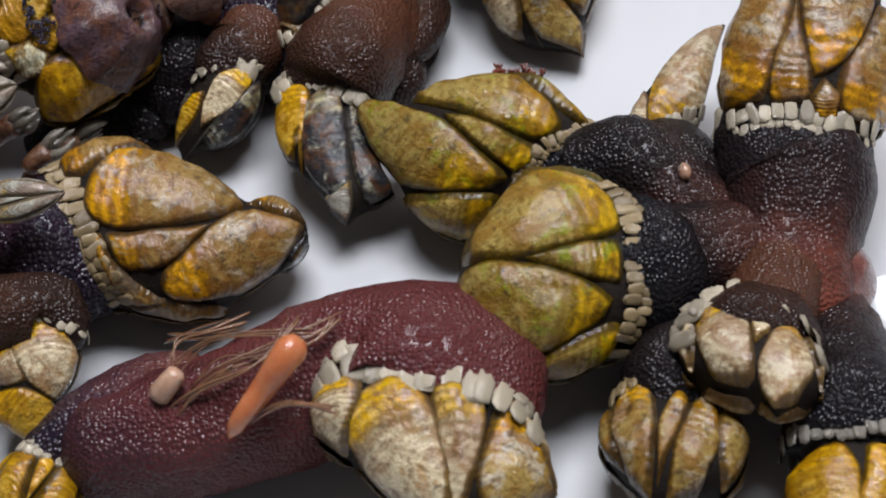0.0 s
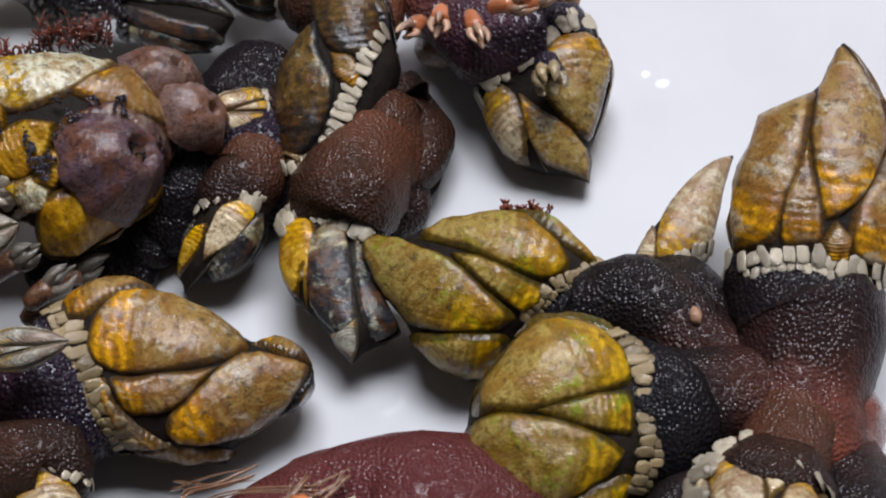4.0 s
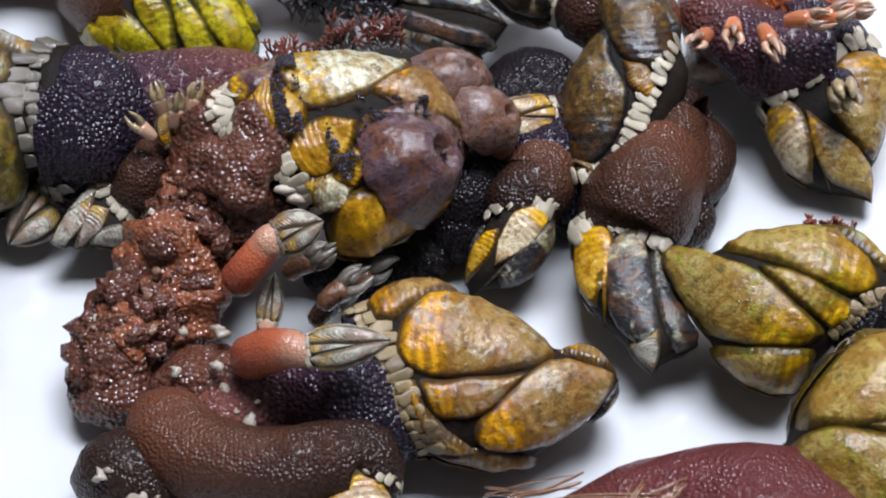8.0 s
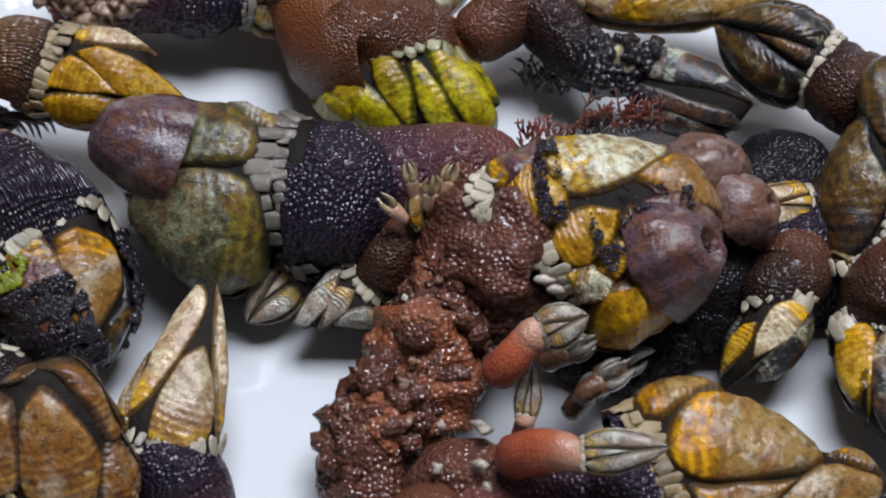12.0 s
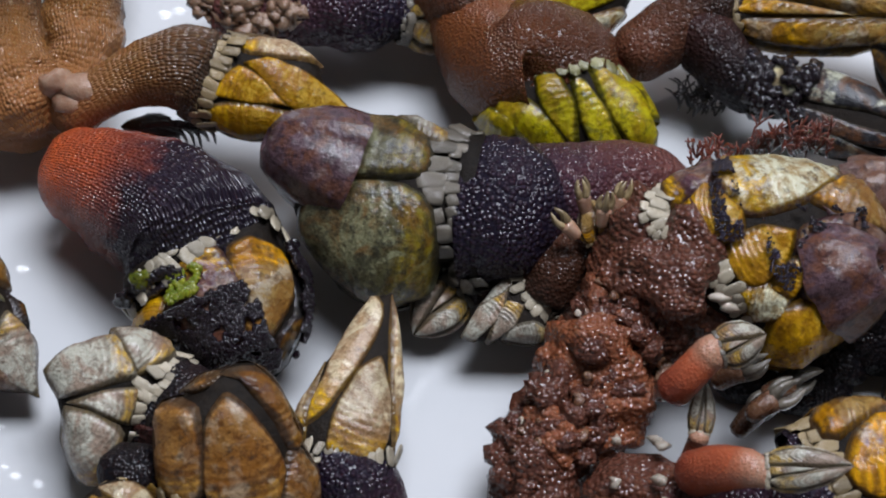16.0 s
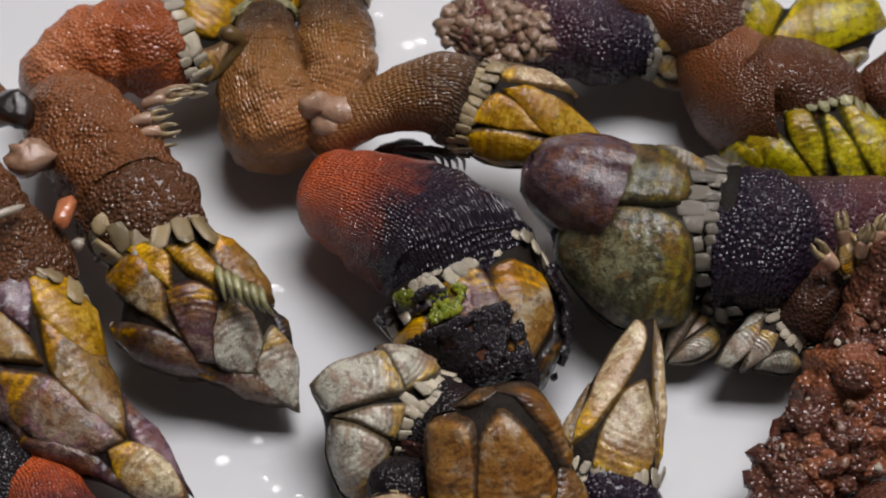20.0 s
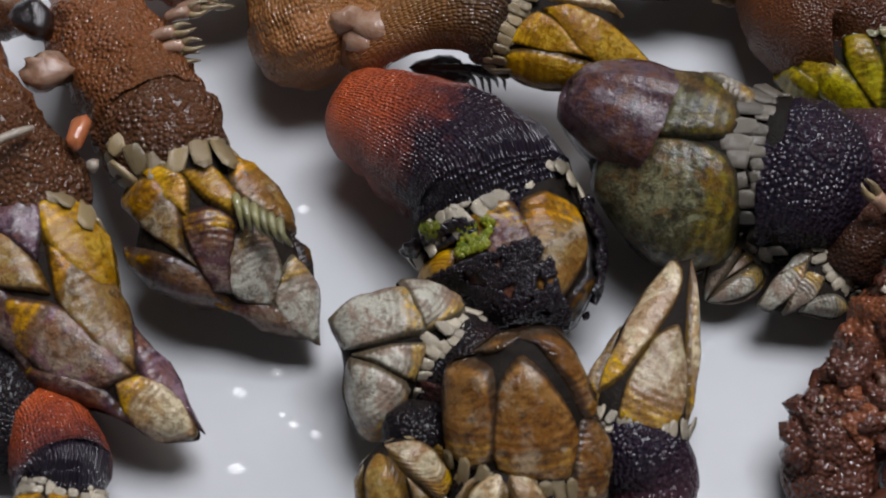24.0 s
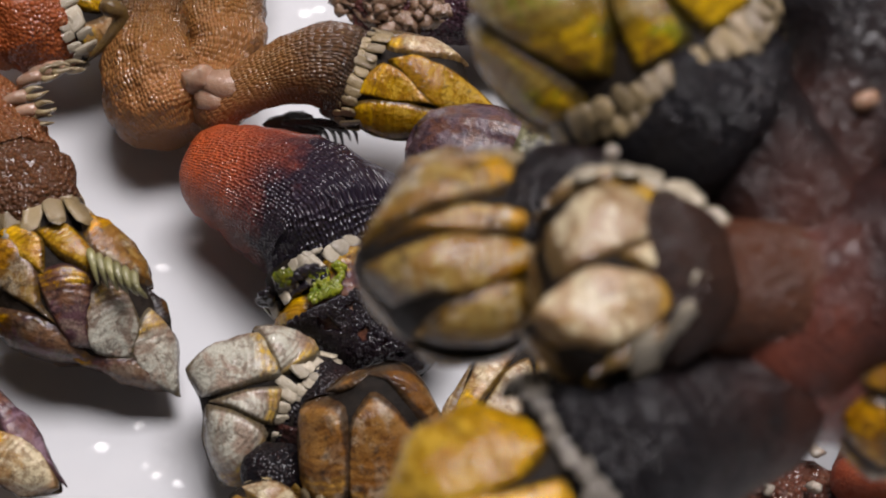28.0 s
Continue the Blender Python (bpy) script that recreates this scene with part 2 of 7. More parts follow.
SHELL = {
    "ochre": shell("shell_ochre", (0.26, 0.19, 0.085), (0.32, 0.20, 0.07), (0.50, 0.27, 0.04), (0.022, 0.015, 0.009), (0.34, 0.31, 0.25)),
    "green": shell("shell_green_ochre", (0.25, 0.19, 0.08), (0.26, 0.18, 0.05), (0.44, 0.27, 0.04), (0.016, 0.013, 0.006), (0.15, 0.18, 0.03), 0.34, 0.45),
    "brown": shell("shell_grey_brown", (0.20, 0.135, 0.062), (0.24, 0.145, 0.06), (0.48, 0.24, 0.03), (0.024, 0.016, 0.011), (0.27, 0.235, 0.18)),
    "rust": shell("shell_rust_brown", (0.19, 0.105, 0.048), (0.13, 0.065, 0.030), (0.27, 0.16, 0.065), (0.018, 0.011, 0.008), (0.22, 0.17, 0.12)),
    "grey": shell("shell_pale_grey", (0.34, 0.33, 0.28), (0.29, 0.265, 0.21), (0.34, 0.23, 0.075), (0.045, 0.038, 0.028), (0.27, 0.26, 0.22), 0.5, 0.3),
    "pale": shell("shell_pale_ochre", (0.44, 0.38, 0.27), (0.38, 0.28, 0.16), (0.48, 0.30, 0.06), (0.04, 0.026, 0.016), (0.24, 0.15, 0.075), 0.4, 0.35),
    "dark": shell("shell_black_cream", (0.10, 0.062, 0.024), (0.030, 0.019, 0.010), (0.009, 0.008, 0.008), (0.005, 0.005, 0.006), (0.30, 0.27, 0.18), 0.18, 0.85, 0.2, 0.75),
    "slate": shell("shell_slate_black", (0.022, 0.022, 0.024), (0.020, 0.021, 0.026), (0.36, 0.32, 0.20), (0.007, 0.007, 0.009), (0.34, 0.34, 0.27), 0.36, 0.62, 0.2, 0.55),
    "lime": shell("shell_lime_yellow", (0.30, 0.26, 0.04), (0.34, 0.29, 0.03), (0.38, 0.29, 0.03), (0.014, 0.016, 0.005), (0.09, 0.085, 0.03), 0.3, 0.55),
    "yellow": shell("shell_amber_yellow", (0.38, 0.25, 0.08), (0.44, 0.25, 0.045), (0.48, 0.28, 0.04), (0.024, 0.015, 0.006), (0.30, 0.18, 0.07), 0.3, 0.4),
    "mossy": shell("shell_olive_moss", (0.12, 0.115, 0.07), (0.065, 0.06, 0.028), (0.13, 0.10, 0.025), (0.009, 0.009, 0.007), (0.16, 0.16, 0.10), 0.3, 0.75),
    "purple": shell("shell_purple_stained", (0.17, 0.13, 0.10), (0.14, 0.085, 0.05), (0.38, 0.20, 0.03), (0.020, 0.012, 0.013), (0.13, 0.065, 0.085), 0.55, 0.6),
    "plum": shell("shell_plum_brown", (0.15, 0.11, 0.09), (0.10, 0.055, 0.045), (0.42, 0.24, 0.03), (0.016, 0.008, 0.012), (0.05, 0.020, 0.030), 0.6, 0.7),
    "violet": shell("shell_violet", (0.16, 0.11, 0.13), (0.09, 0.045, 0.065), (0.16, 0.09, 0.06), (0.02, 0.012, 0.016), (0.30, 0.28, 0.28), 0.35, 0.5),
    "crusted": shell("shell_crusted_yellow", (0.50, 0.48, 0.36), (0.48, 0.33, 0.06), (0.52, 0.32, 0.03), (0.020, 0.008, 0.012), (0.50, 0.49, 0.40), 0.5, 0.62),
}
SKIN = {
    "black": stalk_skin("skin_black_to_red", (0.005, 0.0045, 0.006), (0.030, 0.011, 0.009), (0.17, 0.046, 0.028), 1800, 0.55, coat=0.3, late=0.0),
    "soot": stalk_skin("skin_soot_black", (0.005, 0.0045, 0.006), (0.011, 0.007, 0.007), (0.060, 0.019, 0.012), 1800, 0.6, coat=0.35),
    "brown": stalk_skin("skin_brown", (0.016, 0.008, 0.006), (0.055, 0.021, 0.011), (0.10, 0.034, 0.017), 1900, 0.6, coat=0.35),
    "purple": stalk_skin("skin_purple_brown", (0.009, 0.006, 0.014), (0.045, 0.017, 0.025), (0.12, 0.040, 0.030), 1500, 0.8, coat=0.55),
    "stub": stalk_skin("skin_black_to_orange", (0.008, 0.006, 0.012), (0.016, 0.008, 0.016), (0.50, 0.085, 0.018), 1700, 1.0, late=-0.12, ordered=True),
    "tan": stalk_skin("skin_tan_olive", (0.026, 0.016, 0.012), (0.19, 0.080, 0.020), (0.29, 0.120, 0.042), 1700, 0.8, (0.42, 0.30, 0.18), 0.45, ordered=True),
    "wine": stalk_skin("skin_wine_red", (0.085, 0.020, 0.020), (0.095, 0.022, 0.021), (0.030, 0.009, 0.014), 1700, 0.7, coat=0.5),
    "orange": stalk_skin("skin_orange_brown", (0.06, 0.019, 0.007), (0.14, 0.042, 0.011), (0.19, 0.058, 0.016)),
    "coral": stalk_skin("skin_coral_orange", (0.22, 0.050, 0.012), (0.32, 0.080, 0.020), (0.36, 0.13, 0.055), 1700, 0.7, (0.45, 0.25, 0.14), 0.4),
    "sponge": stalk_skin("skin_crusted_brown", (0.075, 0.026, 0.016), (0.185, 0.058, 0.024), (0.20, 0.064, 0.028), 1300, 0.9, (0.34, 0.19, 0.11), 0.55, 1.0),
    "pink": stalk_skin("skin_pink_orange", (0.36, 0.20, 0.13), (0.32, 0.075, 0.03), (0.18, 0.03, 0.015), 2400, 0.3),
    "rose": stalk_skin("skin_rose", (0.30, 0.07, 0.04), (0.30, 0.06, 0.035), (0.26, 0.05, 0.03), 2400, 0.3),
    "warty": stalk_skin("skin_warty_brown", (0.075, 0.030, 0.013), (0.16, 0.054, 0.016), (0.22, 0.078, 0.030), 1500, 1.0, (0.45, 0.32, 0.22), 0.5),
}
MEMBRANE = flesh("membrane_black", (0.007, 0.005, 0.004), (0.020, 0.013, 0.008), 900, 0.4, 0.6, 0.0)
MEMBRANE.node_tree.nodes["Principled BSDF"].inputs["Coat Weight"].default_value = 0.0
MEMBRANE.node_tree.nodes["Principled BSDF"].inputs["Specular IOR Level"].default_value = 0.15
SCALE = {
    "white": flesh("scale_white", (0.26, 0.19, 0.09), (0.68, 0.62, 0.51), 1300, 0.3, 0.3, 0.0),
    "cream": flesh("scale_cream", (0.16, 0.095, 0.030), (0.46, 0.36, 0.20), 1100, 0.3, 0.3, 0.0),
    "grey": flesh("scale_grey", (0.08, 0.062, 0.045), (0.27, 0.24, 0.19), 1300, 0.3, 0.3, 0.0),
    "lime": flesh("scale_olive", (0.16, 0.15, 0.06), (0.36, 0.33, 0.15), 900, 0.3, 0.3, 0.0),
}
WHITE = plate_white("glazed_white")


# ---- building helpers ----
def mesh_of(name, verts, faces, mat, uvs=None, skin=None):
    me = bpy.data.meshes.new(name)
    me.from_pydata([tuple(v) for v in verts], [], faces)
    me.polygons.foreach_set("use_smooth", [True] * len(me.polygons))
    for key, rows in (("grow", uvs), ("skin", skin)):
        if rows is not None:
            lay = me.uv_layers.new(name=key)
            idx = np.empty(len(me.loops), dtype=np.int32)
            me.loops.foreach_get("vertex_index", idx)
            lay.data.foreach_set("uv", np.asarray(rows, dtype=np.float32)[idx].ravel())
    me.materials.append(mat)
    me.update()
    return me


def part(name, me, parent, label=""):
    ob = new(name, me)
    ob.parent = parent
    return tagged(ob, label) if label else ob


def sheet(rows, cols, closed=False):
    """Faces of a grid of rows x cols points; closed: the columns meet in a ring."""
    out = []
    for r in range(rows - 1):
        for c in range(cols if closed else cols - 1):
            d = (c + 1) % cols
            out.append((r * cols + c, r * cols + d, (r + 1) * cols + d, (r + 1) * cols + c))
    return out


def wobble(p, s, seed):
    return noise.noise(Vector((p[0] * s + seed * 7.3, p[1] * s - seed * 3.1, p[2] * s + seed)))


def curve_points(pts, n):
    """n points on a smooth curve through pts (rows of any width)."""
    pts = np.asarray(pts, float)
    ext = np.vstack([2 * pts[0] - pts[1], pts, 2 * pts[-1] - pts[-2]])
    out = []
    for i in range(n):
        f = i / (n - 1) * (len(pts) - 1)
        k = min(int(f), len(pts) - 2)
        u = f - k
        a, b, c, d = ext[k], ext[k + 1], ext[k + 2], ext[k + 3]
        out.append(0.5 * (2 * b + (c - a) * u + (2 * a - 5 * b + 4 * c - d) * u * u + (3 * b - a - 3 * c + d) * u ** 3))
    return np.array(out)


def unit(v):
    v = np.asarray(v, float)
    return v / (np.linalg.norm(v) + 1e-12)


def pebble_mesh(name, mat, seed):
    """A small rounded, slightly ridged scale: base at z = 0, one unit across, its tip along +y."""
    rng = random.Random(seed)
    rings, seg, verts, faces = 4, 8, [], []
    for r in range(rings):
        a = r / (rings - 1) * math.pi / 2
        for s in range(seg):
            b = s / seg * 2 * math.pi
            k = 1 + rng.uniform(-0.16, 0.16)
            x, y = math.cos(b), math.sin(b)
            x, y = math.copysign(abs(x) ** 0.45, x), math.copysign(abs(y) ** 0.5, y)
            rad = 0.5 * math.cos(a * 0.92) ** 0.42
            verts.append((x * rad * k * (1 - 0.10 * max(0, y)), y * rad * k, 0.5 * math.sin(a) * k - 0.12))
    faces = sheet(rings, seg, True) + [tuple(range((rings - 1) * seg, rings * seg))]
    return mesh_of(name, verts, faces, mat)


PEBBLES = {k: [pebble_mesh("scale", m, i + 10) for i in range(4)] for k, m in SCALE.items()}
TAPER = {
    "pointed": ((0, 0.15, 0.35, 0.6, 0.8, 0.93, 1.0), (0.80, 0.94, 1.0, 0.83, 0.52, 0.26, 0.07)),
    "blunt": ((0, 0.15, 0.35, 0.6, 0.8, 0.93, 1.0), (0.82, 0.96, 1.0, 0.97, 0.82, 0.56, 0.16)),
}


class Cap:
    """The shell-clad head of a barnacle: place(u, phi, off) lies on its skin, u from the collar (0) to the tip (1)."""

    def __init__(self, collar, tip, face, half, thick=0.62, taper="pointed", skew=0.0, rough=0.062):
        self.c, self.t = np.array(collar, float), np.array(tip, float)
        self.a = unit(self.t - self.c)
        self.length = np.linalg.norm(self.t - self.c)
        n = np.array(face, float)
        self.n = unit(n - self.a * (n @ self.a))
        self.l = np.cross(self.a, self.n)
        self.half, self.thick, self.taper, self.skew, self.rough = half, thick, TAPER[taper], skew, rough
        self.base, self.stem, self.across, self.rw, self.rh = self.c, self.a, self.l, half * 0.77, half * thick * 0.78

    def place(self, u, phi, off=0.0):
        k = np.interp(u, *self.taper)
        w, h = self.half * k, self.half * self.thick * k ** 0.85
        c, s = math.cos(phi), math.sin(phi)
        cc, ss = math.copysign(abs(c) ** 0.88, c), math.copysign(abs(s) ** 0.88, s)
        mid = self.c + self.a * self.length * u + self.l * self.skew * self.half * (u * u - 0.3 * u)
        out = unit(self.l * c / max(w, 1e-6) + self.n * s / max(h, 1e-6))
        return mid + self.l * w * cc + self.n * h * ss + out * off


class Head:
    """A head clad in plates of its own: plans are in millimetres along (towards the tip) and across, from the collar's middle."""

    def __init__(self, collar, tip, face, rim, thick):
        self.c, self.t = np.array(collar, float), np.array(tip, float)
        self.a = unit(self.t - self.c)
        self.length = np.linalg.norm(self.t - self.c)
        n = np.array(face, float)
        self.n = unit(n - self.a * (n @ self.a))
        self.l = np.cross(self.a, self.n)
        self.rim, self.plates, self.thick, self.rough, self.grow = np.array(rim, float) / 1000, [], thick, 0.05, 0.042

    def close(self):
        """Takes the outline from the plates and the rim."""
        below = self.rim - (0.16 * np.linalg.norm(self.rim[-1] - self.rim[0]), 0)
        rings = [np.vstack([self.rim, below[::-1]])] + [p for _, _, p in self.plates]
        self.u0, self.u1 = min(r[:, 0].min() for r in rings), max(r[:, 0].max() for r in rings)
        self.us = np.linspace(self.u0, self.u1, 40)
        lo, hi = np.full(40, 1.0), np.full(40, -1.0)
        for ring in rings:
            for p, q in zip(ring, np.roll(ring, -1, 0)):
                for f in np.linspace(0, 1, 60):
                    x = p + (q - p) * f
                    k = int(round((x[0] - self.u0) / (self.u1 - self.u0) * 39))
                    lo[k], hi[k] = min(lo[k], x[1]), max(hi[k], x[1])
        good = hi > lo - 1e-9
        lo, hi = np.interp(self.us, self.us[good], lo[good]), np.interp(self.us, self.us[good], hi[good])
        for _ in range(3):
            lo[1:-1], hi[1:-1] = (lo[:-2] + 2 * lo[1:-1] + lo[2:]) / 4, (hi[:-2] + 2 * hi[1:-1] + hi[2:]) / 4
        self.lo, self.hi = lo - 0.0002, hi + 0.0002
        self.half = (self.hi - self.lo).max() / 2
        first, last = self.rim[0], self.rim[-1]
        chord = unit(last - first)
        mid = 0.5 * (first + last) * 0.6 + self.rim.mean(0) * 0.4
        self.across = unit(self.a * chord[0] + self.l * chord[1])
        self.stem = unit(self.a * abs(chord[1]) - self.l * chord[0] * (1 if chord[1] > 0 else -1))
        self.base = self.c + self.a * mid[0] + self.l * mid[1]
        self.rw, self.rh = 0.47 * np.linalg.norm(last - first), 0.96 * self.rise(mid[0], mid[1])
        return self

    def span(self, u):
        return np.interp(u, self.us, self.lo), np.interp(u, self.us, self.hi)

    def rise(self, u, v):
        lo, hi = self.span(u)
        h = max((hi - lo) / 2, 1e-5)
        q = min(0.985, abs(v - (lo + hi) / 2) / h)
        return self.thick * self.half * (h / self.half) ** 0.65 * (1 - q ** 2.8) ** 0.5

    def on(self, u, v, off=0.0, back=False):
        """The place on the skin over u, v (metres)."""
        lo, hi = self.span(u)
        q = max(-0.96, min(0.96, (2 * v - lo - hi) / max(hi - lo, 1e-5)))
        d = self.n * math.sqrt(1 - q * q) * (-1 if back else 1) + self.l * q
        return self.c + self.a * u + self.l * v + self.n * self.rise(u, v) * (-1 if back else 1) + d * off

    def place(self, u, phi, off=0.0):
        lo, hi = self.span(u * self.length)
        return self.on(u * self.length, (lo + hi) / 2 + (hi - lo) / 2 * math.cos(phi), off, math.sin(phi) < 0)


def grown_plate(head, o, corners, mat, seed, back, rows=20, cols=15):
    """A plate with its beak at the first corner, lofted between its two sides, its edge turned down into the skin."""
    ring = np.vstack([corners, corners[:1]])
    arc = np.concatenate([[0], np.cumsum(np.linalg.norm(np.diff(ring, axis=0), axis=1))])
    t = np.linspace(0, arc[-1], 61)[:-1]
    edge = np.column_stack([np.interp(t, arc, ring[:, 0]), np.interp(t, arc, ring[:, 1])])
    for _ in range(2):
        edge = (np.roll(edge, 1, 0) + 2 * edge + np.roll(edge, -1, 0)) / 4
    mid = edge.mean(0)
    for k in range(60):
        w = 0.022 * wobble((*edge[k], 0.0), 700, seed)
        edge[k] += unit(mid - edge[k]) * head.half * (0.7 * w - head.grow)
    beak = edge[0]
    far = int(np.argmax(np.linalg.norm(edge - beak, axis=1)))
    far = min(max(far, 6), 54)
    one, two = edge[:far + 1], np.vstack([edge[far:], edge[:1]])[::-1]

    def along(chain, f):
        x = f * (len(chain) - 1)
        k = min(int(x), len(chain) - 2)
        return chain[k] + (chain[k + 1] - chain[k]) * (x - k)

    reach = np.linalg.norm(edge - beak, axis=1).max()
    nxt = np.roll(edge, -1, 0)
    verts, uvs = [], []
    for i in range(rows):
        s = 0.5 - 0.5 * math.cos(math.pi * i / (rows - 1))
        a, b = along(one, s), along(two, s)
        for j in range(cols):
            q = 0.5 - 0.5 * math.cos(math.pi * j / (cols - 1))
            p = a + (b - a) * q
            e = nxt - edge
            f = np.clip(((p - edge) * e).sum(1) / ((e * e).sum(1) + 1e-16), 0, 1)
            d = np.linalg.norm(edge + e * f[:, None] - p, axis=1).min()
            x = d / head.half
            g = np.linalg.norm(p - beak) / reach
            k = min(1.0, x / 0.06)
            lift = -0.045 + 0.075 * k ** 0.6 + 0.055 * (1 - math.exp(-x / 0.25)) + 0.015 * (1 - g)
            w = head.on(p[0], p[1], 0, back)
            lift += k * head.rough * (wobble(w, 300, seed) + 0.7 * wobble(w, 800, seed + 3))
            lift += k * 0.006 * math.sin(g * 46 + 2.5 * wobble(w, 250, seed + 5))
            verts.append(head.on(p[0], p[1], lift * head.half, back) - o)
            uvs.append((g, 0.5 + 0.5 * (1 - min(1.0, x / 0.17))))
    faces = sheet(rows, cols)
    area = sum(edge[k][0] * nxt[k][1] - nxt[k][0] * edge[k][1] for k in range(60))
    if (area > 0) != back:
        faces = [f[::-1] for f in faces]
    return mesh_of("plate", verts, faces, mat, uvs)


PLAN = {}


def plan(key, collar, tip, face, rim):
    PLAN[key] = (collar, tip, face, rim, [])


def plate(key, kind, shell_key, *corners):
    PLAN[key][4].append((kind, shell_key, np.array(corners, float) / 1000))


def dress(head, o, parent, shell_key, scale_key, n_scales, seed, rows_of_scales=2):
    """Skin, plates and collar of a head that has its own plan."""
    rng = random.Random(seed)
    rows, cols = 18, 26
    verts, start = [], head.rim[:, 0].min()
    for i in range(rows):
        u = start + (head.u1 - start) * i / (rows - 1)
        lo, hi = head.span(u)
        for j in range(cols):
            f = j / cols * 2 * math.pi
            verts.append(head.on(u, (lo + hi) / 2 + 0.97 * (hi - lo) / 2 * math.cos(f), -0.035 * head.half, math.sin(f) < 0) - o)
    part("membrane", mesh_of("membrane", verts, sheet(rows, cols, True) + [tuple(range(cols))[::-1], tuple(range((rows - 1) * cols, rows * cols))], MEMBRANE), parent)
    for back in (False, True):
        for k, (kind, own, corners) in enumerate(head.plates):
            part(kind, grown_plate(head, o, corners, SHELL[own or shell_key], seed + 3 * k, back), parent)
    rim = curve_points(head.rim, 60)
    arc = np.concatenate([[0], np.cumsum(np.linalg.norm(np.diff(rim, axis=0), axis=1))])
    for back in (False, True):
        for row in range(rows_of_scales):
            n = max(4, int(n_scales * (0.62, 0.80, 0.9)[row]))
            step = arc[-1] / n
            for j in range(n):
                d = (j + 0.5 + rng.uniform(-0.2, 0.2)) * step
                v, u = np.interp(d, arc, rim[:, 1]), np.interp(d, arc, rim[:, 0])
                p = head.on(u, v, 0.02 * head.half, back)
                q = head.on(*[np.interp(d + 0.2 * step, arc, rim[:, c]) for c in (0, 1)], 0.02 * head.half, back)
                side = unit(q - p)
                out = unit(head.on(u, v, 1.0, back) - head.on(u, v, 0.0, back))
                up = unit(np.cross(out, side))
                if up @ head.stem < 0:
                    up, side = -up, -side
                p = p - up * step * (-0.50, 0.75, 1.4)[row] - out * head.half * (0.0, 0.03, 0.06)[row] + up * step * rng.uniform(-0.14, 0.14)
                w, ln = step * (1.16, 1.12, 0.8)[row] * rng.uniform(0.85, 1.12), step * (1.90, 1.30, 0.8)[row] * rng.uniform(0.75, 1.25)
                m = Matrix(((side[0], up[0], out[0]), (side[1], up[1], out[1]), (side[2], up[2], out[2]))).to_4x4()
                ob = part("scale", rng.choice(PEBBLES[scale_key]), parent)
                ob.matrix_local = Matrix.Translation(p - o) @ m @ pose(0, 0, 0, rng.uniform(-10, 16), rng.uniform(-10, 10), rng.uniform(-12, 12)) @ Matrix.Diagonal((w, ln, min(w, ln) * 0.42, 1))


def shell_plate(cap, o, u0, u1, left, right, back, mat, bulge, seed, rows=18, cols=14):
    """One pillowed plate between two seams (functions of u that give phi)."""
    verts, uvs = [], []
    for i in range(rows):
        s = i / (rows - 1)
        for j in range(cols):
            q = j / (cols - 1)
            e = abs(2 * q - 1)
            u = u0 + (u1 - u0) * s
            u += (0.5 - s) * 0.16 * (u1 - u0) * e ** 3 + 0.02 * math.sin(9 * q + seed) * (1 - s)
            f = left(u) + (right(u) - left(u)) * q
            if back:
                f = -f
            edge = min(1.0, min(q, 1 - q) * 13, s * 11, (1 - s) * 11)
            crown = (1 - e ** 2.5) * (1 - abs(2 * s - 1) ** 3)
            p = cap.place(u, f)
            lift = cap.half * (-0.045 + 0.085 * edge ** 0.6 + bulge * crown)
            lift += cap.half * cap.rough * edge * (wobble(p, 300, seed) + 0.8 * wobble(p, 800, seed + 3))
            verts.append(cap.place(u, f, lift) - o)
            uvs.append((min(1.0, math.hypot(1 - s, 0.55 * e * (1 - 0.3 * s))), q))
    faces = sheet(rows, cols)
    if not back:
        faces = [f[::-1] for f in faces]
    return mesh_of("plate", verts, faces, mat, uvs)


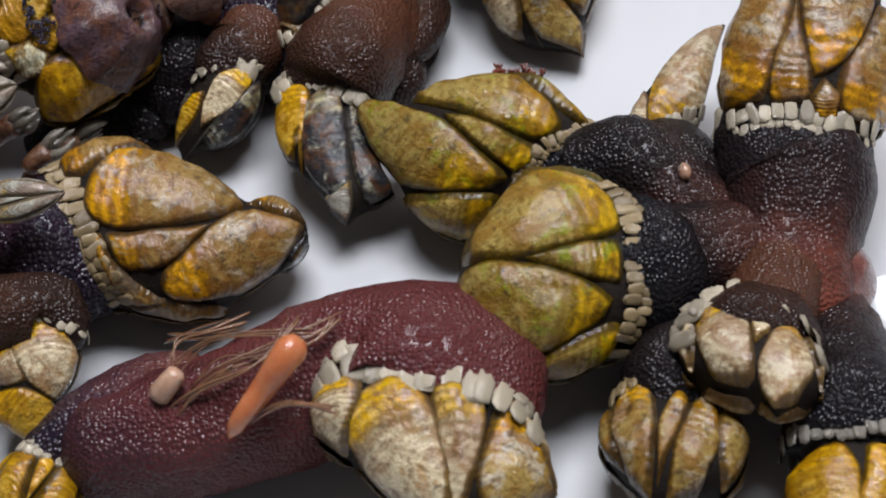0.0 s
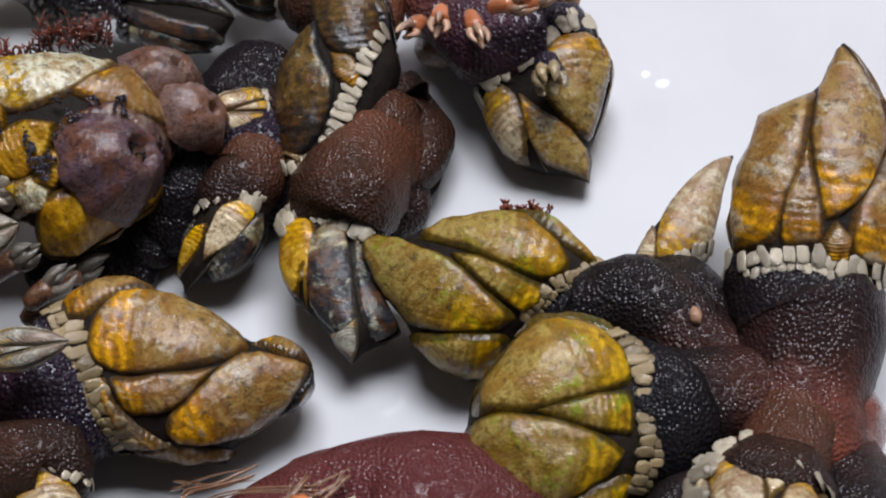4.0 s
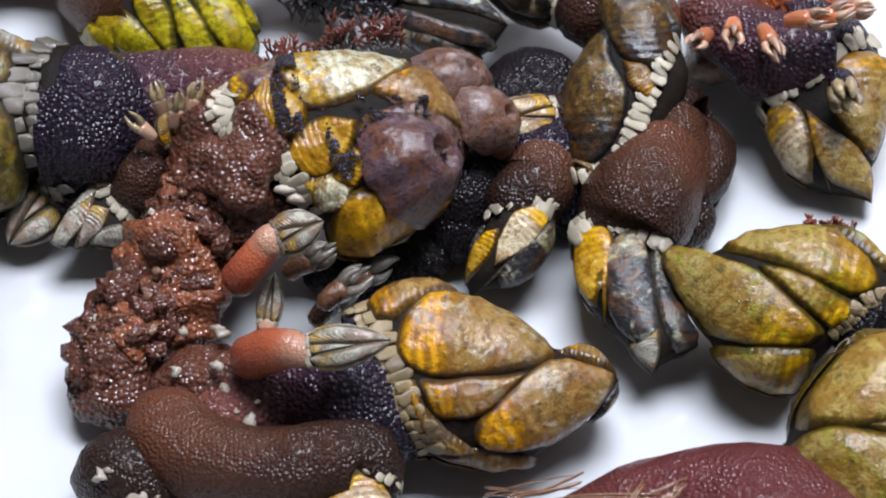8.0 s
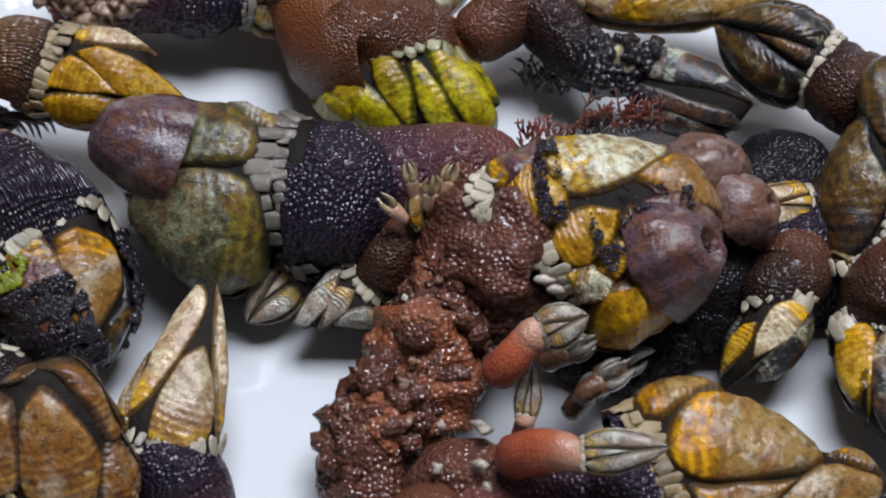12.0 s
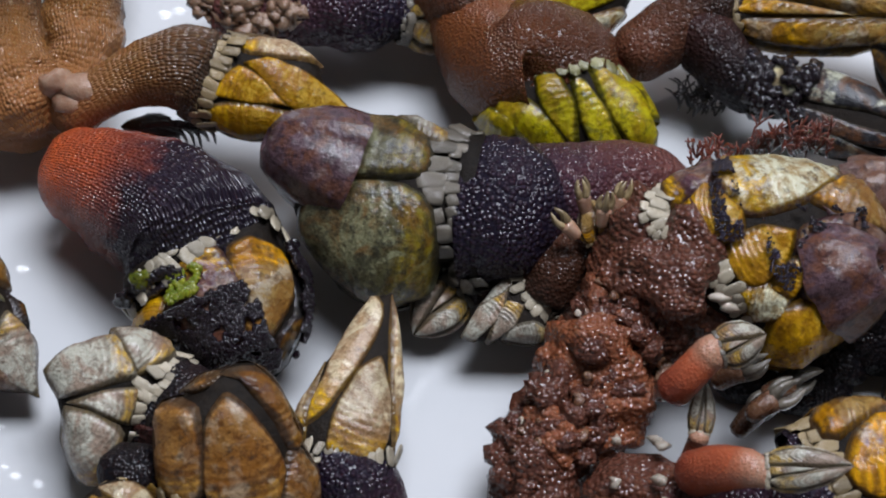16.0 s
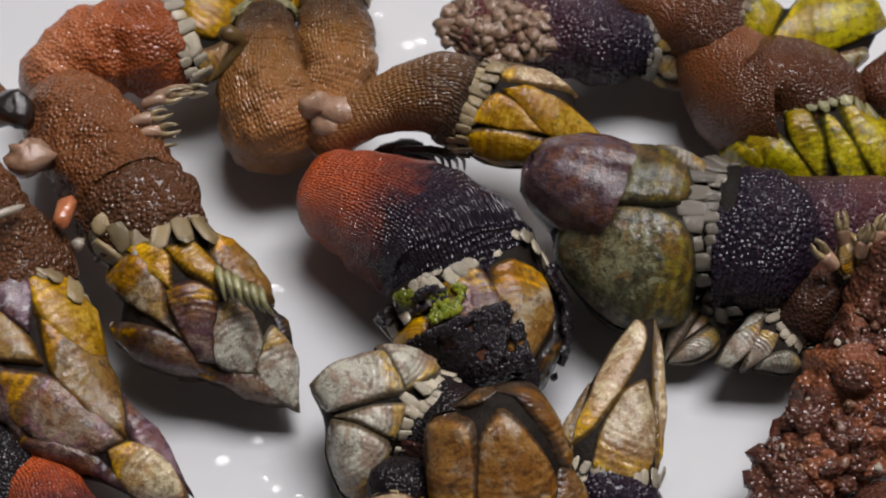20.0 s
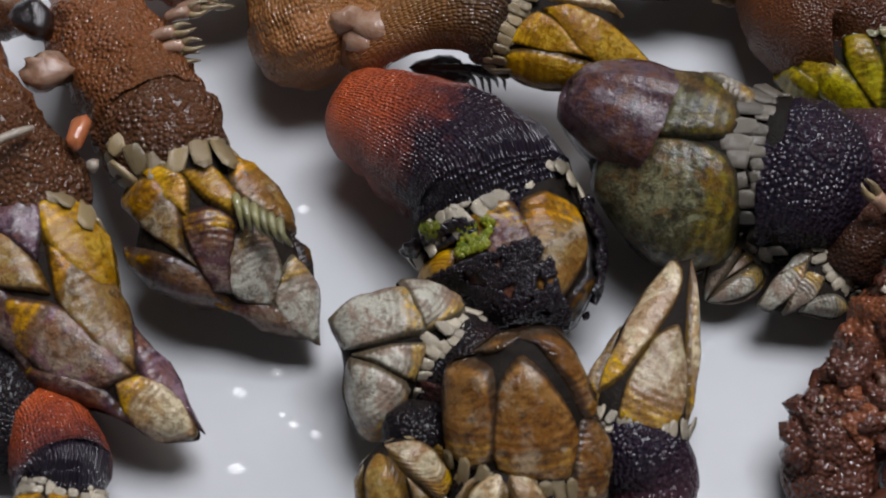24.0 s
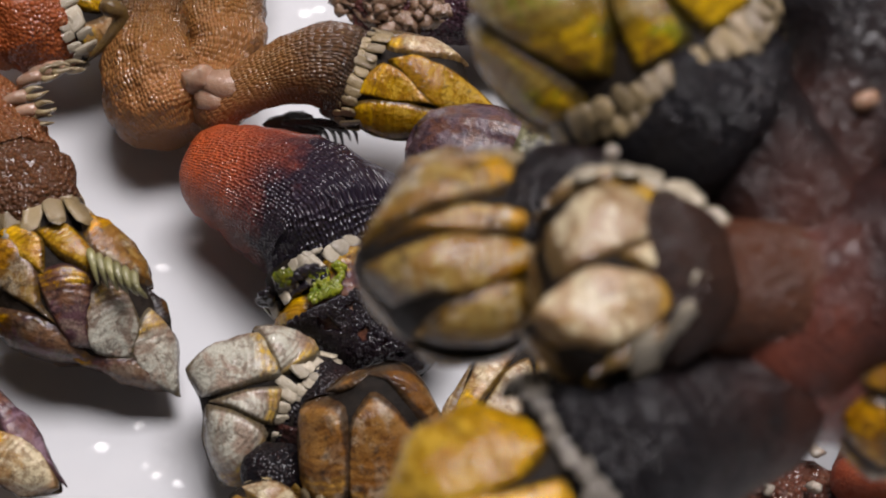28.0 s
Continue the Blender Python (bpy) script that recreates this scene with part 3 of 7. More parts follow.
def clad(cap, o, parent, shell_key, scale_key, seams, n_scales, seed, rows_of_scales=2, odd=None):
    """Plates, membrane and collar of scales on a head. seams: the lateral places (-1 to 1) at which the plates part."""
    rng = random.Random(seed)
    mat = SHELL[shell_key]
    v1, v2, va, vt, ua = seams
    cl = lambda v: math.acos(max(-0.97, min(0.97, v)))
    gap = 0.007

    def seam(u, low):
        return low + (va - low) * min(1, u / ua) if u < ua else va + (vt - va) * (u - ua) / (1 - ua)

    rows, cols = 12, 22
    verts = [cap.place(-0.14 + 1.12 * i / (rows - 1), j / cols * 2 * math.pi, -0.05 * cap.half) - o for i in range(rows) for j in range(cols)]
    part("membrane", mesh_of("membrane", verts, sheet(rows, cols, True) + [tuple(range((rows - 1) * cols, rows * cols))], MEMBRANE), parent)
    for back in (False, True):
        a = shell_plate(cap, o, 0.0, 0.97, lambda u: cl(-0.90), lambda u: cl(seam(u, v1) - gap), back, mat, 0.09, seed + 1)
        part("scutum", a, parent)
        b = shell_plate(cap, o, 0.03, 1.0, lambda u: cl(seam(u, v2) + gap), lambda u: cl(0.90), back, SHELL[odd] if odd else mat, 0.09, seed + 2)
        part("tergum", b, parent)
        if v2 - v1 > 0.12:
            c = shell_plate(cap, o, 0.0, ua * 0.96, lambda u: cl(seam(u, v1) + gap), lambda u: cl(seam(u, v2) - gap), back, mat, 0.07, seed + 4, 10, 7)
            part("latus", c, parent)
    ridge = shell_plate(cap, o, 0.0, 0.93, lambda u: -0.42 + 0.12 * u, lambda u: 0.42 - 0.12 * u, False, mat, 0.06, seed + 5, 12, 6)
    part("carina", ridge, parent)
    keel = shell_plate(cap, o, 0.0, 0.92, lambda u: math.pi - 0.42 + 0.15 * u, lambda u: math.pi + 0.42 - 0.15 * u, False, mat, 0.06, seed + 6, 10, 6)
    part("rostrum", keel, parent)
    for row in range(rows_of_scales):
        n = int(n_scales * (1.2 if row == 0 else 1.5))
        for j in range(n):
            phi = (j + 0.5 * row + rng.uniform(-0.22, 0.22)) / n * 2 * math.pi
            u = (0.0, -0.16 * cap.half / cap.length, -0.28 * cap.half / cap.length)[row] + rng.uniform(-0.018, 0.018)
            p = cap.place(max(u, 0.0), phi, 0.015 * cap.half) + cap.a * cap.length * min(u, 0.0)
            out = unit(cap.place(0.0, phi, 1.0) - cap.place(0.0, phi))
            side = unit(np.cross(cap.a, out))
            ring = cap.half * 0.82 * 2 * math.pi * 0.86 / n
            w = ring * (1.28, 1.1, 0.8)[row] * rng.uniform(0.78, 1.2)
            ln = cap.half * (0.21, 0.12, 0.10)[row] * rng.uniform(0.72, 1.3)
            m = Matrix(((side[0], cap.a[0], out[0]), (side[1], cap.a[1], out[1]), (side[2], cap.a[2], out[2]))).to_4x4()
            ob = part("scale", rng.choice(PEBBLES[scale_key]), parent)
            ob.matrix_local = Matrix.Translation(p - o) @ m @ pose(0, 0, 0, rng.uniform(-8, 14), rng.uniform(-8, 8), rng.uniform(-10, 10)) @ Matrix.Diagonal((w, ln, min(w, ln) * 0.5, 1))


def stalk_mesh(name, o, pts, mat, cap=None, seed=0, lump=0.06, rings=30, seg=26):
    """A fleshy tube through rows of x, y, z, radius; it grows out of the head's base when there is one."""
    if lump > 0.1:
        rings, seg = 80, 48
    pc = curve_points(pts, rings)
    l = cap.across if cap else unit(np.cross(pc[1, :3] - pc[0, :3], (0.1, 0.2, 1.0)))
    verts, uvs, skin = [], [], []
    run, girth = 0.0, 2 * math.pi * max(pc[:, 3].mean(), 0.001)
    for i in range(rings):
        run += np.linalg.norm(pc[i, :3] - pc[max(i - 1, 0), :3])
        t = unit(pc[min(i + 1, rings - 1), :3] - pc[max(i - 1, 0), :3])
        l = unit(l - t * (l @ t))
        n = np.cross(l, t)
        if cap and n @ cap.n < 0:
            n = -n
        s = i / (rings - 1)
        k = min(1.0, max(0.0, s - 0.08) * 4)
        ra = rb = max(pc[i, 3], 0.0004)
        if cap:
            ra = cap.rw * (1 - k) + ra * k
            rb = cap.rh * (1 - k) + rb * k
        end = min(1.0, (1 - s) * 9 + 0.25) ** 0.5
        for j in range(seg):
            b = j / seg * 2 * math.pi
            d = l * math.cos(b) * ra + n * math.sin(b) * rb
            p = pc[i, :3] + d * end
            f = 1 + lump * (1.2 * wobble(p, 160, seed) + 0.9 * wobble(p, 420, seed + 2) + (0.28 * wobble(p, 1100, seed + 4) if lump > 0.1 else 0)) + 0.012 * math.sin(s * 60 + 3 * wobble(p, 120, seed))
            p = pc[i, :3] + d * end * f
            p[2] = max(p[2], 0.0004)
            verts.append(p - o)
            uvs.append((s, j / seg))
            skin.append((run, girth * abs(j / seg - 0.5)))
    faces = sheet(rings, seg, True) + [tuple(range(seg))[::-1], tuple(range((rings - 1) * seg, rings * seg))]
    return mesh_of(name, verts, faces, mat, uvs, skin)


SEAMS = {
    "even": (-0.22, 0.30, 0.05, 0.0, 0.62),
}
COUNT = [0]


def cluster(label, at):
    ob = new("barnacle_cluster")
    ob.location = at
    return tagged(ob, label, "barnacle cluster", "goose barnacles")


def barnacle(key, label, collar, tip, face, half, stalk, shell_key="ochre", skin="black", scales="cream", seams="even",
             n=24, thick=0.62, taper="pointed", skew=0.0, rows=2, lump=0.06, odd=None, into=None, rough=0.062, sink=0.0):
    """A goose barnacle, alone or as one of a cluster (into)."""
    COUNT[0] += 1
    seed = COUNT[0] * 17
    if key in PLAN:
        cap = Head(*PLAN[key][:4], thick)
        cap.plates = PLAN[key][4]
        cap.grow = 0.13 if key == "G2" else 0.08 if key in ("G1", "G2", "I", "C1", "J", "M", "S", "E", "H1") else 0.042
        half = cap.close().half
        cap.base, cap.rh = cap.base - cap.n * sink * half - cap.stem * 0.4 * sink * half, cap.rh * (1 - 0.5 * sink)
    else:
        cap = Cap(collar, tip, face, half, thick, taper, skew, rough)
    c0, a0 = cap.base, cap.stem
    stalk = [(*(c0 + a0 * 0.12 * half), cap.rw), (*(c0 - a0 * 0.3 * half), cap.rw), *[tuple(p) for p in stalk[1:] if np.linalg.norm(np.array(p[:3]) - c0) > 0.45 * half]]
    if into:
        o = np.array(into.location)
        body = part("barnacle", stalk_mesh("barnacle", o, stalk, SKIN[skin], cap, seed, lump), into, label)
        if key in PLAN:
            dress(cap, o, body, shell_key, scales, n, seed, rows)
        else:
            clad(cap, o, body, shell_key, scales, SEAMS[seams], n, seed, rows, odd)
        cap.thing, cap.body = into, body
        return cap
    o = np.array((stalk[-1][0], stalk[-1][1], 0.0))
    top = new("goose_barnacle")
    top.location = o
    tagged(top, label, "barnacle", "goose barnacles")
    part("stalk", stalk_mesh("stalk", o, stalk, SKIN[skin], cap, seed, lump), top)
    if key in PLAN:
        dress(cap, o, top, shell_key, scales, n, seed, rows)
    else:
        clad(cap, o, top, shell_key, scales, SEAMS[seams], n, seed, rows, odd)
    cap.thing = top
    return cap


# ---- the white serving plate ----
def serving_plate():
    n = 40
    verts = [((i / n - 0.5) * 1.6, (j / n - 0.5) * 1.6, 0.0) for j in range(n + 1) for i in range(n + 1)]
    ob = new("ground", mesh_of("ground", verts, sheet(n + 1, n + 1), WHITE))
    return tagged(ob, "wet white glazed serving surface under the barnacles", "serving plate", kind="structure")


serving_plate()


# ---- an unseen plain room, added to close the place and keep reflections dark ----
def plain_wall(name, mat):
    m, N, K, P = nodes_of(mat)
    tc = N.new("ShaderNodeTexCoord")
    f = noise_node(N, K, tc.outputs["Object"], 6, 4)
    K.new(ramp(N, K, f, [(0.3, (0.15, 0.15, 0.15)), (0.7, (0.18, 0.18, 0.18))]), P.inputs["Base Color"])
    P.inputs["Roughness"].default_value = 0.8
    return m


PAINT = plain_wall("room", "wall_paint")


def box(name, lo, hi, mat, label, category, parent=None):
    x0, y0, z0 = lo
    x1, y1, z1 = hi
    v = [(x, y, z) for z in (z0, z1) for y in (y0, y1) for x in (x0, x1)]
    f = [(0, 2, 3, 1), (4, 5, 7, 6), (0, 1, 5, 4), (2, 6, 7, 3), (0, 4, 6, 2), (1, 3, 7, 5)]
    me = mesh_of(name, v, f, mat)
    me.polygons.foreach_set("use_smooth", [False] * 6)
    ob = new(name, me)
    if parent:
        ob.parent = parent
        return ob
    return tagged(ob, label, category, kind="structure")


def room():
    box("wall_south", (-1.6, -1.7, -0.9), (1.6, -1.6, 2.6), PAINT, "unseen plain wall added to close the room", "wall")
    box("wall_west", (-1.7, -1.7, -0.9), (-1.6, 1.45, 2.6), PAINT, "unseen plain wall added to close the room", "wall")
    box("wall_east", (1.6, -1.7, -0.9), (1.7, 1.45, 2.6), PAINT, "unseen plain wall added to close the room", "wall")
    box("ceiling", (-1.7, -1.7, 2.6), (1.7, 1.45, 2.7), PAINT, "unseen plain ceiling added to close the room", "ceiling")
    box("wall_north", (-1.6, 1.35, -0.9), (-0.22, 1.45, 2.6), PAINT, "unseen plain wall added beside a window opening", "wall")
    box("wall_north", (0.94, 1.35, -0.9), (1.6, 1.45, 2.6), PAINT, "unseen plain wall added beside a window opening", "wall")
    box("wall_north", (-0.22, 1.35, -0.9), (0.94, 1.45, 0.9), PAINT, "unseen plain wall added below a window opening", "wall")
    box("wall_north", (-0.22, 1.35, 2.0), (0.94, 1.45, 2.6), PAINT, "unseen plain wall added above a window opening", "wall")

    box("floor", (-1.7, -1.7, -1.0), (1.7, 1.45, -0.9), PAINT, "unseen plain floor added to close the room", "floor")
    # unseen frame, only there to give the added overhead light a body
    light = new("overhead_light_frame")
    light.location = (0.42, 0.58, 2.6)
    tagged(light, "unseen frame added around the overhead light", "ceiling light")
    for lo, hi in (((-0.83, -0.65, -0.06), (-0.80, 0.65, 0.0)), ((0.80, -0.65, -0.06), (0.83, 0.65, 0.0)), ((-0.80, -0.65, -0.06), (0.80, -0.62, 0.0)), ((-0.80, 0.62, -0.06), (0.80, 0.65, 0.0))):
        box("frame", lo, hi, PAINT, "", "", light)


room()

# ---- plans of the heads: collar, tip, facing and collar line, then plate by plate, the beak first ----
plan("A1", (0.0823, -0.0540, 0.0126), (0.0628, -0.0572, 0.0149), (0.180, -0.434, 0.883), ((-0.0, 10.5), (-2.0, 5.7), (-1.9, 0.8), (-0.8, -5.4), (1.4, -10.7)))
plate("A1", "scutum", "", (18.1, 2.9), (17.5, 5.3), (15.2, 7.8), (10.7, 11.8), (6.7, 12.8), (2.7, 11.2), (0.1, 7.7), (0.0, 3.8), (5.5, 2.9), (12.6, 2.1), (16.0, 2.6))
plate("A1", "latus", "", (11.9, 1.8), (5.5, 2.5), (0.8, 2.8), (0.5, 0.4), (1.4, -2.5), (6.1, -1.0))
plate("A1", "tergum", "", (20.1, -0.7), (18.6, 1.6), (16.0, 2.3), (12.7, 1.2), (6.1, -1.4), (2.3, -4.4), (4.2, -6.8), (10.1, -9.0), (15.1, -9.4), (18.8, -6.9), (20.6, -3.5))
plate("A1", "rostrum", "", (14.5, -10.1), (8.7, -8.9), (2.5, -7.2), (1.1, -8.1), (3.4, -11.1), (9.3, -12.1), (12.6, -11.4))
plate("A1", "carina", "", (11.0, 12.1), (8.7, 13.6), (3.8, 13.3), (0.3, 11.1), (-0.7, 8.1), (1.4, 10.6), (4.9, 12.8), (8.1, 13.0))
plan("A2", (0.0766, -0.0338, 0.0108), (0.0516, -0.0246, 0.0115), (-0.134, -0.442, 0.887), ((-4.0, 4.9), (-1.6, 2.0), (0.9, -0.0), (1.8, -2.1), (3.7, -4.8)))
plate("A2", "tergum", "", (26.5, 0.2), (26.3, -1.5), (22.5, -5.5), (17.7, -8.8), (11.7, -8.6), (6.8, -7.4), (4.5, -5.0), (8.8, -2.7), (14.1, 0.1), (18.9, 0.8), (23.0, 1.7), (25.6, 1.2))
plate("A2", "scutum", "", (19.7, 2.4), (17.7, 4.7), (12.3, 7.3), (7.2, 8.1), (2.5, 6.1), (0.1, 3.9), (0.3, 2.0), (2.8, 0.3), (6.7, 0.8), (11.6, 2.0), (16.2, 2.0))
plate("A2", "latus", "", (14.4, 1.0), (10.7, 1.4), (6.6, 0.5), (2.7, -0.1), (1.9, -1.9), (4.2, -4.2), (7.2, -2.8), (11.6, -0.7))
plate("A2", "carina", "", (9.3, 8.7), (5.2, 9.0), (1.0, 7.3), (-2.5, 5.5), (-3.8, 3.9), (-0.8, 4.7), (1.8, 6.1), (5.3, 8.0))
plate("A2", "rostrum", "", (17.7, -10.2), (12.3, -9.3), (5.2, -7.6), (5.4, -9.7), (6.1, -12.5), (8.9, -13.4), (12.8, -12.9), (15.8, -11.6))
plan("A3", (0.1056, -0.0358, 0.0143), (0.1128, -0.0089, 0.0259), (-0.017, -0.391, 0.920), ((-0.7, -9.6), (-1.2, -6.8), (-0.1, -3.5), (0.4, 0.7), (-0.4, 5.7), (1.0, 10.5)))
plate("A3", "tergum", "", (29.9, 0.1), (26.9, 3.0), (22.1, 6.0), (18.5, 7.3), (14.0, 7.0), (9.4, 5.6), (6.7, 3.2), (5.6, 1.3), (10.7, -0.5), (16.4, -1.7), (23.2, -1.7))
plate("A3", "scutum", "", (22.9, -2.3), (17.8, -2.3), (12.5, -2.6), (6.4, -3.8), (2.6, -3.9), (0.9, -8.6), (5.5, -10.0), (11.4, -9.9), (16.1, -8.6), (18.7, -8.6), (19.9, -7.5), (19.8, -6.3))
plate("A3", "latus", "", (15.6, -2.0), (11.3, -0.9), (5.8, 1.2), (2.7, 1.5), (1.9, -3.1), (4.2, -3.8), (9.5, -3.2), (13.7, -2.5))
plate("A3", "latus", "", (17.7, 8.3), (16.7, 9.8), (11.0, 11.4), (6.7, 11.7), (2.1, 11.1), (1.6, 6.1), (4.7, 4.6), (7.7, 5.2), (12.6, 7.3))
plate("A3", "latus", "", (5.4, 2.8), (4.0, 4.8), (1.2, 5.0), (0.7, 2.7), (2.9, 1.7))
plate("A3", "carina", "", (30.2, 0.5), (28.7, 2.7), (24.7, 5.8), (20.2, 8.1), (18.0, 8.3), (20.7, 6.9), (25.9, 3.9))
plan("A4", (0.0898, -0.0292, 0.0094), (0.0994, -0.0146, 0.0123), (0.148, -0.282, 0.948), ((-2.7, -3.9), (-4.1, -0.7), (-0.4, 0.9), (4.2, 3.9)))
plate("A4", "scutum", "", (17.4, 0.1), (15.2, -1.8), (10.4, -3.4), (6.0, -3.9), (1.8, -3.2), (-1.2, -1.5), (1.4, 0.8), (4.9, 3.5), (9.7, 2.0), (13.6, 0.9))
plate("A4", "latus", "", (3.4, -4.3), (-0.1, -4.2), (-2.9, -3.6), (-2.8, -1.6), (-1.1, -1.7), (1.8, -3.2))
plan("A5", (0.0974, -0.0695, 0.0156), (0.0987, -0.0800, 0.0189), (-0.000, 0.301, 0.954), ((-1.1, 8.6), (-5.9, 5.5), (-7.1, 0.5), (-5.1, -4.5), (-0.2, -6.8), (5.5, -7.2)))
plate("A5", "scutum", "", (6.4, 1.2), (0.7, 0.3), (-5.0, 0.4), (-5.6, 3.0), (-2.7, 6.0), (1.0, 6.4), (4.6, 5.0))
plate("A5", "latus", "", (2.7, 0.2), (-4.3, -0.1), (-4.7, -2.3), (-2.7, -4.4), (1.2, -2.0))
plate("A5", "tergum", "", (10.5, -0.3), (6.1, 0.7), (1.4, -2.2), (-1.3, -4.5), (3.0, -5.6), (7.5, -5.6), (9.6, -3.0))
plate("A5", "latus", "", (8.5, -6.3), (-2.5, -5.2), (1.4, -6.8), (6.5, -7.0))
plate("A5", "latus", "", (2.3, 7.7), (-1.0, 8.3), (-4.7, 5.9), (-6.3, 3.3), (-2.9, 5.8), (1.4, 7.2))
plan("A6", (0.0885, -0.0715, 0.0081), (0.0854, -0.0853, 0.0087), (0.000, 0.050, 0.999), ((0.8, 7.7), (-1.3, 4.7), (-1.8, 0.0), (-1.4, -4.1), (0.5, -7.8)))
plate("A6", "scutum", "", (13.6, 1.1), (10.9, 4.1), (6.8, 6.4), (2.3, 6.8), (-0.4, 5.2), (0.4, 2.6), (5.2, 1.7))
plate("A6", "latus", "", (12.7, 0.4), (6.0, 1.2), (1.8, 0.5), (-0.9, -0.6), (2.2, -2.0), (7.3, -0.8))
plate("A6", "tergum", "", (13.7, -0.9), (8.1, -1.1), (2.6, -2.1), (-0.0, -3.3), (2.2, -5.1), (7.3, -6.0), (11.9, -4.6))
plate("A6", "latus", "", (11.1, -7.1), (4.1, -5.6), (-0.8, -5.5), (1.7, -8.0), (4.4, -9.1), (8.5, -8.6))
plate("A6", "latus", "", (10.5, 4.5), (8.1, 7.3), (5.4, 8.3), (0.5, 7.4), (6.0, 6.7))
plan("A7", (0.1077, -0.0786, 0.0101), (0.1049, -0.0934, 0.0070), (-0.041, -0.195, 0.980), ((1.2, 8.0), (0.1, 4.5), (-0.7, 0.0), (-1.4, -4.3), (-0.6, -8.0)))
plate("A7", "scutum", "", (14.8, 0.7), (10.6, 5.5), (5.9, 6.6), (2.5, 4.3), (1.4, 0.5), (4.3, -1.6), (9.7, -2.1))
plate("A7", "tergum", "", (14.7, -0.3), (4.9, -2.3), (1.3, -2.1), (0.4, -5.2), (3.6, -8.0), (10.7, -6.0))
plan("B1", (0.0592, -0.0731, 0.0133), (0.0616, -0.0903, 0.0097), (0.010, -0.203, 0.979), ((-3.7, 12.7), (-5.6, 9.4), (-5.2, 5.4), (-3.3, 1.0), (-1.2, -4.7), (1.7, -9.5), (6.7, -12.9)))
plate("B1", "latus", "pale", (3.9, 10.2), (0.3, 13.1), (-2.4, 13.1), (-4.2, 10.3), (-3.8, 7.5), (-1.6, 7.2), (1.7, 8.7))
plate("B1", "scutum", "", (16.0, 0.3), (10.8, 5.4), (3.9, 9.4), (-1.1, 6.9), (-2.5, 3.2), (-0.5, 0.0), (3.6, -0.9), (10.7, -1.4))
plate("B1", "tergum", "", (16.2, -0.9), (8.6, -0.9), (0.4, -0.9), (-0.3, -3.2), (0.6, -5.8), (4.0, -6.8), (8.0, -5.4), (12.5, -3.0))
plate("B1", "latus", "ochre", (16.3, -4.8), (11.3, -4.4), (7.5, -6.4), (3.9, -7.9), (4.0, -9.2), (7.1, -11.3), (12.7, -13.2), (15.0, -9.0))
plate("B1", "carina", "", (12.4, -13.4), (6.2, -10.7), (1.1, -7.6), (3.0, -10.6), (7.2, -12.6))
plan("B4", (0.0121, -0.0559, 0.0112), (0.0137, -0.0676, 0.0044), (0.038, -0.497, 0.867), ((-0.7, 5.8), (-2.3, 1.7), (-1.4, -2.3), (2.0, -5.6)))
plate("B4", "scutum", "", (9.3, -0.7), (6.7, 1.7), (2.5, 3.3), (0.3, 2.1), (-1.2, -0.5), (1.2, -3.3), (4.2, -4.4), (7.5, -2.8))
plate("B4", "tergum", "yellow", (13.6, -0.3), (9.3, -0.5), (7.2, 2.5), (7.0, 6.0), (10.2, 7.1), (13.9, 2.8))
plate("B4", "latus", "", (6.8, 1.7), (4.0, 2.8), (6.3, 2.0), (6.6, 5.2), (4.0, 6.9), (1.5, 5.1), (1.5, 3.4))
plan("C2", (0.0169, -0.0416, 0.0102), (0.0445, -0.0408, 0.0083), (0.076, -0.454, 0.888), ((-4.4, -9.0), (-2.3, -5.8), (-0.8, -0.9), (1.5, 4.0), (4.8, 9.6)))
plate("C2", "scutum", "", (20.0, -2.5), (16.3, -0.9), (12.1, -0.2), (5.1, 0.4), (1.6, -0.8), (0.5, -2.9), (1.0, -5.4), (1.9, -7.8), (3.9, -9.6), (8.1, -10.3), (11.6, -9.1), (15.8, -7.0), (18.8, -4.4))
plate("C2", "latus", "", (16.4, -0.1), (12.0, 0.6), (6.4, 1.0), (3.1, 0.7), (3.9, 3.4), (5.4, 5.6), (9.1, 5.3), (12.3, 3.8))
plate("C2", "tergum", "", (27.3, -0.0), (23.3, -1.1), (19.1, -1.9), (16.4, 0.3), (13.5, 3.0), (10.1, 5.7), (9.6, 7.8), (11.8, 9.6), (15.9, 9.3), (20.2, 7.7), (23.9, 5.3), (26.2, 2.6))
plate("C2", "carina", "", (27.3, -0.5), (20.4, -3.2), (23.4, -3.7), (26.2, -2.7))
plate("C2", "carina", "", (8.3, -10.7), (4.6, -10.2), (1.8, -8.7), (0.4, -7.0), (-1.7, -6.6), (-2.9, -9.0), (-1.6, -11.0), (1.9, -12.3), (5.4, -12.1))
plate("C2", "latus", "", (9.7, 9.4), (5.3, 6.3), (3.6, 4.1), (2.6, 0.9), (1.2, 1.4), (2.2, 4.9), (4.2, 7.7), (6.2, 9.5))
plate("C2", "rostrum", "", (17.6, 10.3), (13.8, 10.0), (9.0, 9.3), (4.8, 9.4), (6.9, 10.5), (11.0, 11.1), (15.9, 11.3))
# no plate of its own: a dark sliver that paints the tip's shade
plate("C2", "rostrum", "dark", (27.6, 0.4), (26.4, 2.8), (24.1, 5.7), (25.9, 4.7), (27.4, 2.8))
plan("C1", (0.0021, -0.0117, 0.0184), (0.0267, -0.0081, 0.0164), (0.137, -0.457, 0.879), ((-3.2, -8.9), (-6.1, -5.4), (-4.0, -1.7), (-0.4, 1.1), (2.4, 5.7), (5.2, 8.9)))
